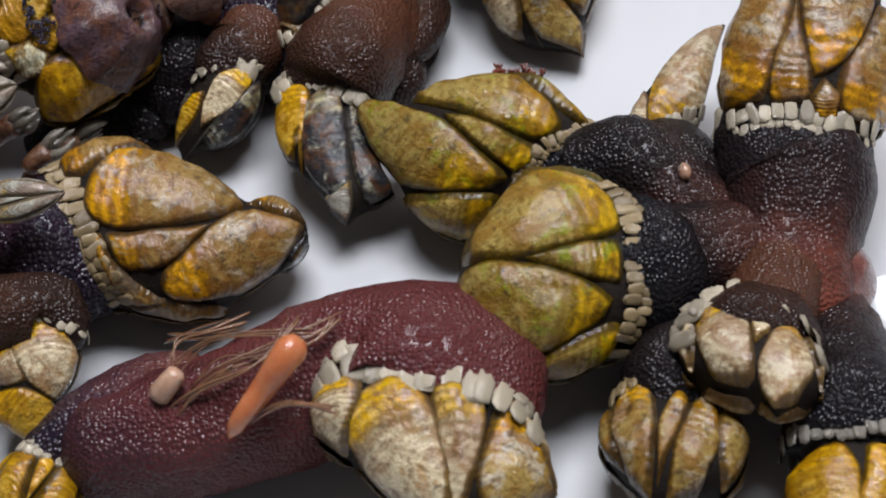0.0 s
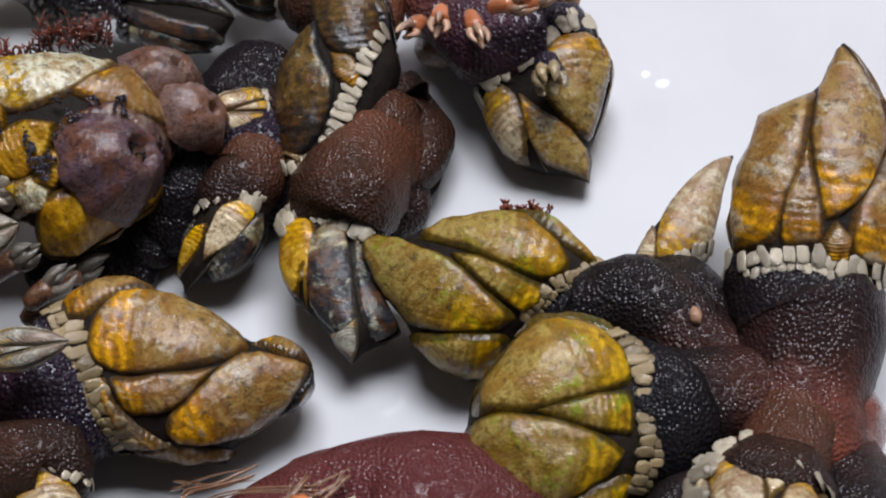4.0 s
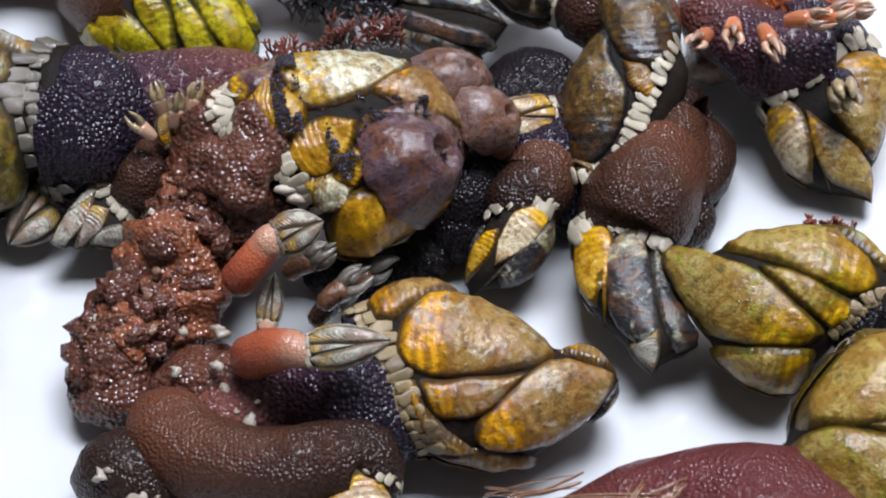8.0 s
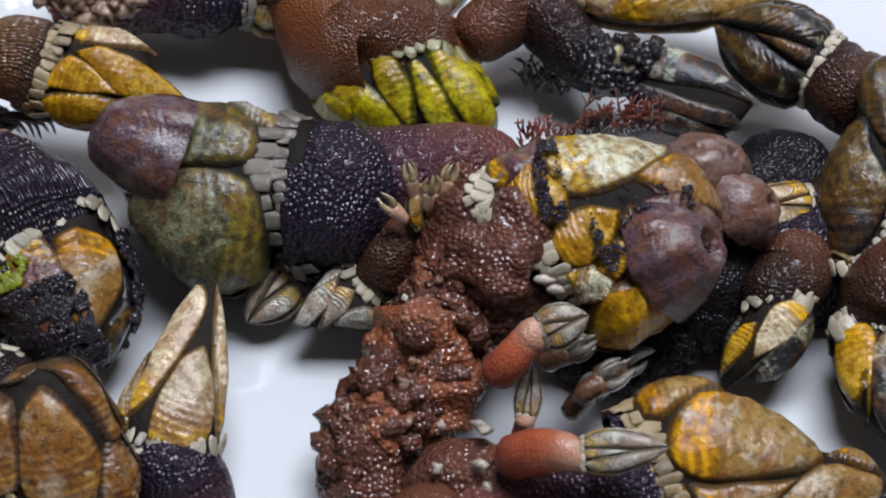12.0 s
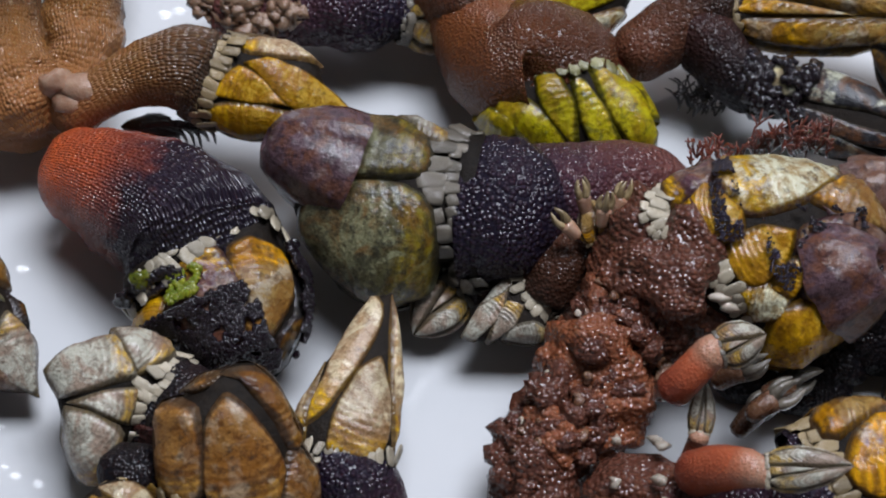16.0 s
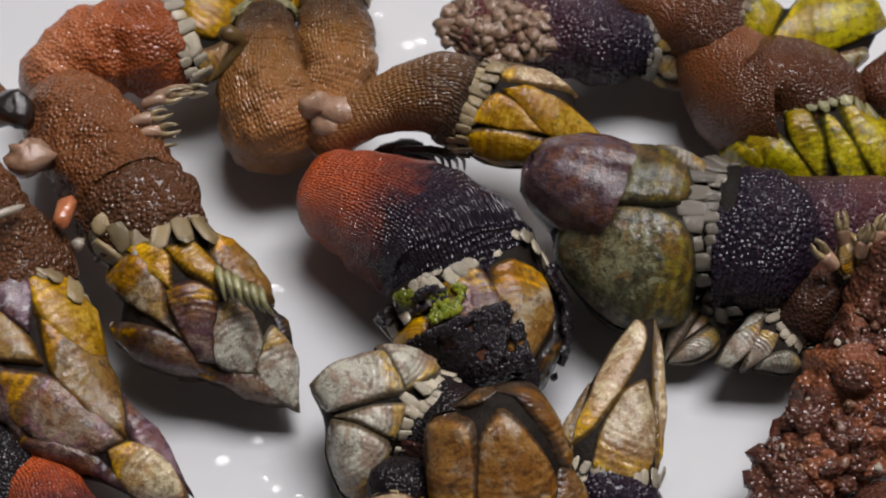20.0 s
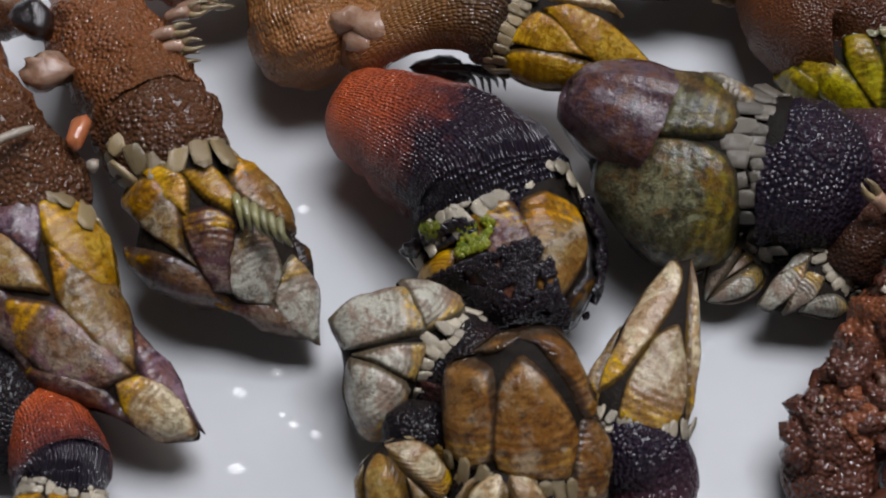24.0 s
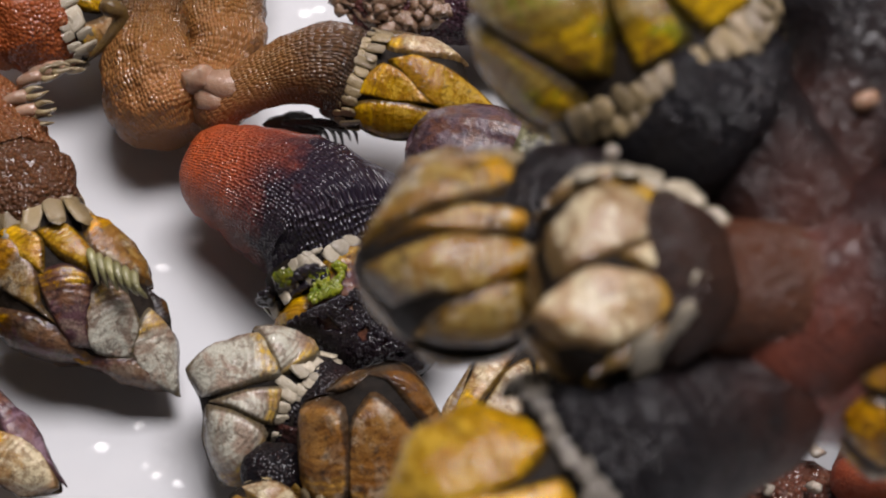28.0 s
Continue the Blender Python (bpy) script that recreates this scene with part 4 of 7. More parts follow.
plate("C1", "scutum", "", (19.2, -9.4), (12.6, -11.1), (4.0, -11.8), (2.2, -9.3), (3.9, -4.6), (6.7, -4.1), (12.0, -5.8), (17.0, -7.6))
plate("C1", "latus", "yellow", (4.0, -4.4), (0.6, -7.8), (-2.1, -5.6), (-2.0, -3.3), (0.6, -0.8), (3.7, -1.8))
plate("C1", "latus", "yellow", (10.2, -1.1), (6.5, -1.7), (3.3, -0.7), (2.3, 1.7), (3.7, 3.9), (5.9, 4.7), (8.5, 2.3))
plate("C1", "rostrum", "yellow", (22.5, 7.3), (16.3, 7.7), (11.9, 7.7), (8.2, 7.9), (7.0, 11.6), (8.2, 14.2), (11.1, 14.3), (15.8, 11.8), (21.2, 9.4))
plate("C1", "latus", "yellow", (11.8, 1.2), (7.0, 5.0), (9.3, 6.6), (11.4, 4.1))
plate("C1", "tergum", "plum", (24.9, 2.2), (23.1, -0.3), (17.6, -3.0), (11.5, -1.4), (11.3, 1.8), (11.3, 7.0), (16.3, 7.5), (21.5, 6.5))
plate("C1", "carina", "plum", (2.6, -11.6), (-1.5, -10.0), (-3.8, -8.7), (-4.3, -6.7), (-2.3, -6.2), (0.8, -8.3))
plate("C1", "tergum", "brown", (25.5, -0.7), (21.8, -7.7), (19.3, -8.6), (13.4, -5.4), (17.6, -3.4), (23.3, -0.7))
plate("C1", "latus", "", (8.4, 6.8), (6.4, 5.3), (3.5, 5.3), (5.4, 8.0), (7.6, 8.9))
plan("D", (-0.0257, -0.0011, 0.0135), (-0.0506, 0.0033, 0.0124), (-0.123, -0.473, 0.873), ((0.4, 10.4), (2.9, 7.8), (3.3, 2.7), (2.1, -3.1), (0.2, -7.9), (-2.5, -10.1)))
plate("D", "scutum", "", (25.1, 5.8), (23.3, 8.5), (16.9, 10.2), (13.2, 10.3), (6.4, 8.9), (4.6, 4.7), (5.3, 2.4), (11.2, 1.3), (17.0, 0.9), (22.6, -1.3), (25.7, 1.4))
plate("D", "tergum", "", (21.6, -5.4), (19.0, -0.5), (13.3, 1.0), (6.7, 0.8), (4.1, -1.1), (2.8, -6.8), (3.3, -11.6), (7.5, -13.8), (12.0, -13.4), (16.8, -10.3))
plate("D", "latus", "grey", (13.2, 10.2), (8.1, 10.6), (3.5, 9.1), (3.4, 6.3), (5.5, 7.5), (8.7, 9.4))
plan("E", (-0.0588, -0.0085, 0.0105), (-0.0526, -0.0224, 0.0055), (-0.029, -0.349, 0.937), ((1.1, 11.4), (0.1, 6.7), (-1.3, 1.5), (-3.1, -3.1), (-4.3, -8.2), (1.0, -10.7)))
plate("E", "tergum", "brown", (12.8, -1.3), (7.8, -1.9), (1.1, -2.9), (0.5, -6.0), (2.4, -8.4), (5.7, -9.2), (9.1, -7.5), (12.3, -4.1))
plate("E", "latus", "yellow", (7.0, 9.6), (4.6, 11.2), (2.7, 9.9), (2.9, 6.8), (6.2, 7.6))
plate("E", "scutum", "plum", (14.3, 0.9), (12.2, 4.3), (8.2, 6.6), (3.8, 6.6), (-0.1, 1.9), (0.3, -1.8), (4.8, -2.5), (10.8, -1.4))
plate("E", "carina", "dark", (15.9, -2.3), (12.2, -5.1), (9.4, -8.2), (5.0, -9.5), (0.5, -9.5), (6.1, -10.2), (11.7, -8.1), (15.3, -4.9))
plan("F1", (-0.0642, -0.0288, 0.0083), (-0.0773, -0.0277, 0.0111), (0.145, -0.461, 0.876), ((-2.7, 7.2), (0.6, 3.4), (1.8, 0.3), (1.8, -3.2), (1.5, -7.3)))
plate("F1", "tergum", "", (14.2, 2.1), (12.6, 4.8), (7.2, 7.8), (4.8, 5.5), (3.3, 2.9), (7.5, 1.1), (11.5, -1.2))
plate("F1", "scutum", "", (7.3, 8.7), (3.9, 9.4), (0.5, 8.6), (-1.1, 7.0), (1.4, 4.9), (3.1, 3.3), (5.4, 5.9))
plate("F1", "latus", "", (10.8, -1.7), (7.2, 0.1), (2.6, 1.9), (2.7, -0.6), (3.2, -3.1), (7.4, -2.0))
plate("F1", "rostrum", "", (11.0, -2.2), (7.3, -2.7), (3.7, -3.8), (2.6, -7.0), (4.5, -10.3), (7.5, -10.4), (10.3, -6.1))
plan("F2", (-0.0535, -0.0439, 0.0109), (-0.0550, -0.0326, 0.0222), (0.034, -0.707, 0.707), ((1.9, -9.1), (-0.6, -3.6), (-1.7, 2.3), (-1.1, 9.6)))
plate("F2", "scutum", "", (13.5, -5.5), (13.0, -8.2), (8.2, -9.1), (3.2, -8.7), (1.8, -6.2), (3.1, -3.6), (9.5, -3.3), (13.1, -3.4))
plate("F2", "tergum", "", (14.5, -0.0), (11.8, -2.5), (6.8, -3.2), (2.4, -3.5), (0.7, -1.0), (0.6, 4.9), (5.0, 6.3), (8.7, 4.9), (12.6, 2.4))
plate("F2", "carina", "", (16.8, 2.3), (16.1, -1.5), (15.9, 1.6), (11.7, 5.0), (6.5, 7.1), (7.8, 8.6), (13.6, 6.1), (16.4, 4.2))
plate("F2", "latus", "", (6.7, 6.7), (6.8, 8.2), (2.6, 9.9), (-2.1, 9.1), (-2.7, 5.0), (2.7, 5.7))
plate("F2", "carina", "", (14.4, -5.5), (16.1, -2.9), (16.5, 1.9), (16.1, -1.0), (14.4, -3.6))
plan("F3", (-0.0402, -0.0364, 0.0097), (-0.0369, -0.0165, 0.0168), (0.107, -0.351, 0.930), ((-0.3, -6.1), (-1.2, -1.6), (-0.7, 2.5), (0.9, 5.8)))
plate("F3", "tergum", "", (20.9, -0.8), (16.8, -3.0), (11.3, -4.6), (5.1, -6.3), (2.1, -6.5), (4.7, -4.0), (10.6, -1.4), (15.5, 0.5), (18.5, 0.8))
plate("F3", "scutum", "", (12.7, 1.3), (10.5, -1.2), (4.3, -3.3), (-0.4, -3.6), (-0.6, 1.1), (1.2, 3.8), (7.3, 3.4))
plate("F3", "latus", "", (21.4, 1.4), (17.5, 2.8), (11.9, 4.2), (4.8, 5.3), (0.7, 4.9), (8.7, 3.1), (15.8, 1.8))
plate("F3", "latus", "", (11.2, -5.3), (4.4, -7.6), (1.1, -7.9), (0.1, -6.1), (4.7, -6.4))
plan("G1", (-0.0992, -0.0064, 0.0155), (-0.0795, -0.0238, 0.0038), (0.063, -0.507, 0.860), ((-2.7, 6.6), (-3.5, 3.7), (-2.1, 0.4), (0.2, -3.0), (4.2, -6.9)))
plate("G1", "tergum", "grey", (28.7, -0.0), (23.3, -3.9), (19.0, -4.3), (20.3, -1.3), (21.6, 0.6), (24.7, 1.3))
plate("G1", "scutum", "grey", (21.6, 1.5), (21.1, 1.8), (18.1, 4.0), (14.8, 2.3), (13.2, 0.1), (13.2, -2.5), (16.3, -2.9), (19.6, -1.5))
plate("G1", "rostrum", "purple", (28.1, 0.0), (22.6, 1.4), (19.1, 4.8), (16.0, 6.4), (18.2, 6.7), (21.2, 4.7), (25.4, 2.8))
plate("G1", "latus", "plum", (15.7, 5.7), (7.1, 3.4), (8.6, 0.1), (11.5, -1.3), (14.5, 2.2), (17.7, 3.7))
plate("G1", "latus", "brown", (13.6, 5.3), (0.8, 8.0), (-0.4, 4.8), (1.8, 2.6), (6.1, 3.3), (8.9, 5.4))
plate("G1", "latus", "yellow", (10.3, -1.4), (2.7, -0.0), (4.5, -3.2), (8.8, -3.5))
plate("G1", "carina", "brown", (16.2, -6.4), (14.1, -5.2), (8.9, -4.1), (4.2, -6.1), (8.0, -7.5), (13.6, -7.6))
plate("G1", "carina", "dark", (23.4, -4.1), (16.7, -5.9), (19.3, -5.8))
plate("G1", "latus", "purple", (19.1, 5.3), (13.8, 5.9), (9.0, 8.3), (5.2, 11.0), (7.8, 11.7), (11.2, 10.9), (15.8, 8.4))
plate("G1", "latus", "yellow", (7.5, 2.7), (-0.3, 3.6), (0.4, 1.5), (3.2, 0.2), (6.2, 2.1))
plan("G2", (-0.1164, -0.0168, 0.0162), (-0.0918, -0.0388, 0.0070), (-0.006, -0.393, 0.920), ((-3.9, 8.1), (-6.8, 4.4), (-5.7, 0.0), (-2.6, -3.6), (2.2, -5.8), (7.2, -6.8)))
plate("G2", "scutum", "violet", (6.7, 1.3), (-4.3, 2.3), (-3.8, -1.9), (-0.0, -3.0), (3.5, -1.6))
plate("G2", "latus", "brown", (10.8, 2.9), (6.1, 6.2), (1.4, 8.5), (-3.3, 6.5), (-3.4, 3.0), (2.3, 3.0), (6.7, 2.1))
plate("G2", "latus", "plum", (15.7, 10.6), (11.4, 10.6), (5.6, 11.9), (1.2, 10.6), (5.6, 7.6), (10.1, 7.6), (14.4, 9.1))
plate("G2", "latus", "yellow", (16.2, -2.3), (10.3, -1.7), (6.4, -1.5), (2.2, -3.0), (4.7, -6.4), (9.9, -5.8), (13.8, -3.9))
plate("G2", "tergum", "brown", (24.2, 1.3), (19.4, 2.4), (12.6, 1.9), (7.3, -0.7), (11.0, -2.0), (15.7, -2.7), (21.1, -0.8))
plate("G2", "tergum", "purple", (24.4, 2.0), (22.2, 6.4), (16.6, 8.7), (12.5, 9.3), (9.0, 6.8), (13.5, 3.6), (20.2, 2.1))
plate("G2", "carina", "violet", (34.2, -0.2), (27.5, 0.4), (24.1, 0.1), (20.3, -2.2), (24.6, -1.8), (30.2, -1.0))
plate("G2", "rostrum", "pale", (33.9, 1.4), (31.8, 4.0), (28.1, 4.8), (25.2, 3.8), (26.4, 1.2), (30.8, 0.4), (33.4, 0.7))
plate("G2", "rostrum", "plum", (30.4, 5.2), (23.0, 6.3), (18.0, 9.0), (12.3, 11.3), (17.8, 11.5), (23.7, 7.7))
plan("G3", (-0.1006, 0.0313, 0.0125), (-0.0913, 0.0398, 0.0110), (0.425, -0.311, 0.850), ((0.9, -7.3), (-0.3, -3.4), (-0.7, 1.9), (-0.5, 7.8)))
plate("G3", "tergum", "", (14.0, -4.5), (7.3, -6.9), (2.5, -4.4), (1.3, 0.7), (3.7, 3.4), (8.8, 2.0))
plate("G3", "carina", "pale", (11.2, 2.6), (8.5, 5.7), (4.2, 7.4), (-0.1, 7.8), (-0.3, 5.4), (0.6, 3.4), (4.1, 4.4), (8.0, 3.7))
plan("H1", (-0.0584, 0.0178, 0.0158), (-0.0408, 0.0139, 0.0144), (-0.049, -0.515, 0.856), ((0.9, -7.0), (-0.0, -2.9), (-0.7, 0.6), (-1.4, 3.8), (-0.3, 6.5)))
plate("H1", "carina", "pale", (12.6, -5.3), (8.0, -4.9), (3.5, -4.2), (0.9, -5.3), (4.3, -7.0), (8.4, -6.9), (10.9, -6.1))
plate("H1", "tergum", "", (18.1, -0.1), (13.4, 1.5), (10.5, 1.5), (6.7, -0.7), (3.1, -2.7), (6.6, -4.2), (10.8, -3.3), (15.0, -2.0))
plate("H1", "scutum", "", (10.1, 1.5), (0.4, 2.5), (1.3, -0.7), (2.9, -2.2), (6.8, -0.4))
plate("H1", "latus", "", (13.2, 2.1), (12.1, 2.2), (9.7, 5.2), (5.4, 6.4), (1.5, 6.1), (-0.6, 4.4), (2.3, 2.9), (7.5, 2.5))
plan("I", (-0.0149, 0.0226, 0.0102), (-0.0058, 0.0105, 0.0055), (-0.133, -0.446, 0.885), ((-3.3, 9.7), (-4.3, 5.8), (-2.9, 2.1), (-1.0, -2.2), (1.0, -6.3), (5.1, -9.5)))
plate("I", "scutum", "", (12.5, 1.8), (7.1, 2.6), (10.8, 2.2), (9.1, 4.9), (4.0, 6.9), (0.5, 7.7), (-2.1, 7.3), (-1.7, 4.8), (1.7, 3.4))
plate("I", "latus", "", (10.6, 2.1), (6.6, 2.2), (2.6, 2.2), (-0.4, 1.0), (0.9, -1.8), (4.9, -1.0))
plate("I", "tergum", "", (13.5, 0.2), (11.2, -0.1), (7.0, -1.2), (1.8, -3.0), (4.1, -4.2), (9.7, -3.6), (13.5, -3.3))
plate("I", "latus", "", (15.9, -5.3), (13.2, -4.2), (8.6, -4.7), (1.7, -5.9), (5.2, -8.1), (9.6, -8.8), (13.9, -8.1))
plate("I", "carina", "", (16.0, -6.4), (3.3, -8.5), (7.7, -10.2), (12.8, -9.3), (12.1, -8.3), (7.4, -8.4))
plate("I", "rostrum", "", (10.4, 4.0), (3.6, 7.5), (5.0, 8.5), (0.8, 10.3), (-2.0, 10.6), (-1.6, 7.7))
plan("J", (-0.0225, 0.0366, 0.0132), (-0.0008, 0.0397, 0.0126), (0.097, -0.541, 0.836), ((3.2, -7.5), (-1.2, -2.7), (-3.5, 1.1), (-3.2, 4.7), (-0.9, 6.6)))
plate("J", "scutum", "", (21.4, 0.4), (15.4, 2.5), (9.6, 4.5), (3.5, 2.3), (7.0, -1.4), (10.5, -4.7), (20.0, -4.1))
plate("J", "tergum", "crusted", (18.6, 4.5), (14.9, 7.2), (7.8, 7.5), (1.6, 5.9), (0.2, 3.1), (3.4, 2.7), (9.6, 5.1), (17.7, 3.3))
plate("J", "latus", "", (6.7, -3.0), (3.5, 1.6), (0.2, 3.9), (-2.2, 4.3), (-0.2, -1.0), (3.4, -5.1))
plan("M", (0.0136, 0.0242, 0.0098), (0.0338, 0.0161, 0.0094), (-0.182, -0.499, 0.847), ((-1.1, -3.8), (-2.3, -0.8), (-1.0, 1.8), (2.2, 3.5)))
plate("M", "scutum", "", (21.6, -0.7), (15.1, -0.7), (6.7, 0.4), (1.4, 1.2), (-1.5, -0.3), (1.6, -3.1), (9.0, -4.7), (15.5, -4.3), (19.6, -2.0))
plate("M", "tergum", "", (21.2, 2.9), (15.9, 3.9), (9.4, 3.6), (3.6, 3.0), (-0.2, 1.1), (6.3, 1.4), (12.7, 1.7), (19.1, 1.2))
plate("M", "rostrum", "", (19.6, 4.5), (12.7, 6.2), (8.5, 5.5), (5.4, 3.5), (9.5, 3.8), (15.9, 4.1))
plan("N", (0.0485, -0.0036, 0.0121), (0.0440, 0.0078, 0.0163), (-0.147, -0.398, 0.905), ((-4.0, -10.6), (-5.9, -7.8), (-5.7, -3.7), (-3.3, 0.1), (-0.4, 3.4), (3.2, 7.4), (6.8, 10.8)))
plate("N", "scutum", "", (12.3, 1.9), (11.4, 2.6), (6.9, 1.2), (3.4, 2.0), (-0.5, -0.1), (-3.8, -4.3), (-3.9, -7.7), (-1.2, -8.8), (3.0, -7.9), (8.2, -4.8), (12.1, 0.0))
plate("N", "tergum", "", (18.4, 9.5), (17.0, 10.3), (12.2, 11.1), (6.7, 9.9), (3.9, 8.3), (4.8, 4.9), (7.4, 2.8), (11.7, 2.8), (15.3, 2.5), (18.1, 4.2), (18.9, 7.4))
plate("N", "latus", "brown", (6.4, 2.8), (4.6, 5.2), (2.0, 5.4), (0.2, 3.4), (3.2, 2.4))
plate("N", "latus", "pale", (-5.4, -6.8), (-1.7, -9.8), (-2.2, -7.8), (-5.5, -5.8), (-5.6, -7.7), (-4.2, -9.9))
plate("N", "carina", "dark", (18.7, 9.6), (16.9, 11.0), (10.5, 11.9), (5.2, 10.4), (9.1, 10.2), (14.3, 10.3))
plan("P", (0.0340, -0.0155, 0.0097), (0.0270, -0.0247, 0.0029), (-0.059, -0.560, 0.826), ((2.9, 3.6), (-0.5, 2.3), (-2.3, -0.5), (-2.0, -4.2)))
plate("P", "scutum", "pale", (8.0, -0.8), (4.8, 0.4), (0.7, 0.5), (-1.2, -1.1), (-2.1, -3.3), (-0.0, -4.0), (3.8, -3.2))
plate("P", "latus", "yellow", (11.8, 1.5), (7.9, 2.8), (4.7, 2.6), (3.4, 1.1), (5.8, 0.5), (9.1, 0.9))
plate("P", "tergum", "", (13.1, -0.1), (-1.5, -4.5), (1.9, -6.1), (6.5, -5.6), (9.9, -3.4), (9.6, -1.5), (5.3, -3.2))
plate("P", "carina", "", (11.6, 1.9), (6.2, 3.4), (1.9, 3.3), (4.7, 3.0), (8.8, 2.6))
plan("Q", (0.0471, -0.0215, 0.0094), (0.0491, -0.0386, 0.0062), (-0.082, -0.198, 0.977), ((-2.0, 6.9), (-3.1, 2.8), (-1.6, -0.6), (0.6, -3.8), (3.2, -6.4)))
plate("Q", "latus", "yellow", (10.5, 4.7), (4.1, 3.9), (8.8, 5.3), (6.2, 6.6), (2.8, 6.9), (-1.1, 6.4), (-2.2, 4.7), (-1.3, 1.9), (0.6, 1.5))
plate("Q", "scutum", "", (16.9, 0.0), (14.2, 1.3), (10.7, 3.5), (5.8, 3.7), (1.3, 2.1), (-0.9, -0.5), (0.3, -2.4), (5.2, -2.3), (11.5, -1.9), (16.0, -1.3))
plate("Q", "tergum", "", (15.5, -4.9), (15.7, -3.0), (12.3, -2.3), (6.9, -2.6), (0.4, -3.1), (2.6, -5.4), (6.4, -4.3), (10.6, -5.6), (14.8, -6.9))
plate("Q", "rostrum", "grey", (17.9, -0.2), (14.0, 2.3), (14.6, -0.0), (13.4, -1.8), (16.2, -1.3))
plan("R", (0.0749, 0.0061, 0.0095), (0.0808, -0.0108, 0.0029), (-0.152, -0.407, 0.901), ((2.0, 9.3), (0.7, 5.2), (0.8, 1.9), (-1.0, -2.0), (-2.2, -5.7), (-1.6, -9.2)))
plate("R", "scutum", "pale", (15.9, 4.6), (8.9, 5.0), (12.7, 5.8), (14.3, 6.4), (11.0, 8.5), (6.5, 9.1), (3.0, 9.0), (2.4, 5.8), (4.9, 4.3))
plate("R", "tergum", "", (18.9, -0.1), (18.2, -0.0), (14.4, 4.2), (10.1, 4.5), (5.0, 3.6), (8.5, 1.8), (12.1, -0.8), (15.0, -1.8))
plate("R", "latus", "", (13.9, -2.6), (10.5, -0.6), (6.8, 0.3), (2.6, -0.4), (-0.2, -4.3), (-0.5, -7.5), (2.7, -8.8), (6.6, -8.0), (10.8, -5.3))
plate("R", "carina", "", (11.0, -5.2), (1.1, -9.3), (4.6, -9.3), (8.2, -7.3))
plan("S", (-0.0169, -0.0111, 0.0081), (-0.0264, -0.0163, 0.0065), (0.071, -0.422, 0.904), ((0.9, 4.8), (1.1, 1.4), (0.6, -2.2), (-1.5, -4.6)))
plate("S", "scutum", "", (10.9, 0.5), (7.0, 2.5), (3.6, 2.5), (5.5, 0.3), (9.6, -0.9))
plate("S", "latus", "", (8.6, -1.8), (4.2, 1.4), (2.7, -0.3), (4.9, -1.7), (7.1, -2.0))
plate("S", "tergum", "", (6.6, -2.6), (5.2, -1.9), (2.4, -2.7), (1.0, -4.6), (2.9, -4.9))
plate("S", "carina", "", (7.8, 2.5), (2.8, 4.2), (0.4, 4.5), (2.5, 3.0), (6.1, 2.3))

# ---- the barnacles ----
HEAD = {}
cluster_a = cluster("cluster of goose barnacles joined at a red foot", (0.0908, -0.0608, 0.0120))
cluster_c = cluster("cluster of barnacles on a crusted brown foot", (-0.0163, -0.0271, 0.0000))
cluster_g = cluster("cluster of long barnacles with warty brown stalks", (-0.1330, 0.0227, 0.0000))
cluster_h = cluster("cluster of amber barnacles on tan stalks", (-0.0822, 0.0205, 0.0000))
HEAD["A1"] = barnacle("A1", "squat green-stained ochre barnacle on a black stalk", None, None, None, None, [(0.0822, -0.0534, 0.0130, 0.0093), (0.0888, -0.0522, 0.0110, 0.0076), (0.0967, -0.0513, 0.0110, 0.0068), (0.1048, -0.0525, 0.0100, 0.0054)], shell_key="green", n=26, thick=0.7, skin="soot", into=cluster_a)
HEAD["A2"] = barnacle("A2", "long olive and ochre barnacle head lying flat", None, None, None, None, [(0.0801, -0.0319, 0.0120, 0.0081), (0.0859, -0.0372, 0.0130, 0.0057), (0.0930, -0.0447, 0.0100, 0.0060), (0.1021, -0.0516, 0.0090, 0.0057)], shell_key="green", n=24, skin="soot", into=cluster_a)
HEAD["A3"] = barnacle("A3", "tall upright pointed barnacle with a black and red stalk", None, None, None, None, [(0.1067, -0.0361, 0.0140, 0.0091), (0.1059, -0.0422, 0.0120, 0.0099), (0.1044, -0.0492, 0.0100, 0.0085), (0.1034, -0.0559, 0.0090, 0.0077), (0.1020, -0.0601, 0.0070, 0.0070)], shell_key="brown", n=24, scales="white", thick=0.7, into=cluster_a)
HEAD["A4"] = barnacle("A4", "half hidden ochre barnacle with ribbed plates", None, None, None, None, [(0.0908, -0.0297, 0.0090, 0.0050), (0.0921, -0.0368, 0.0100, 0.0052), (0.0944, -0.0434, 0.0080, 0.0049), (0.0988, -0.0499, 0.0070, 0.0049)], shell_key="pale", n=20, scales="white", skin="soot", sink=0.45, into=cluster_a)
HEAD["A5"] = barnacle("A5", "small white and ochre barnacle seen end on", None, None, None, None, [(0.0980, -0.0692, 0.0130, 0.0062), (0.0987, -0.0652, 0.0130, 0.0063), (0.1022, -0.0564, 0.0120, 0.0056), (0.1045, -0.0483, 0.0090, 0.0063)], shell_key="pale", n=20, skin="brown", scales="white", thick=0.62, into=cluster_a)
HEAD["A6"] = barnacle("A6", "ochre barnacle pointing down beside a black stalk", None, None, None, None, [(0.0892, -0.0704, 0.0080, 0.0069), (0.0891, -0.0674, 0.0090, 0.0067), (0.0937, -0.0613, 0.0080, 0.0057), (0.0982, -0.0566, 0.0080, 0.0054)], shell_key="ochre", n=22, skin="soot", into=cluster_a)
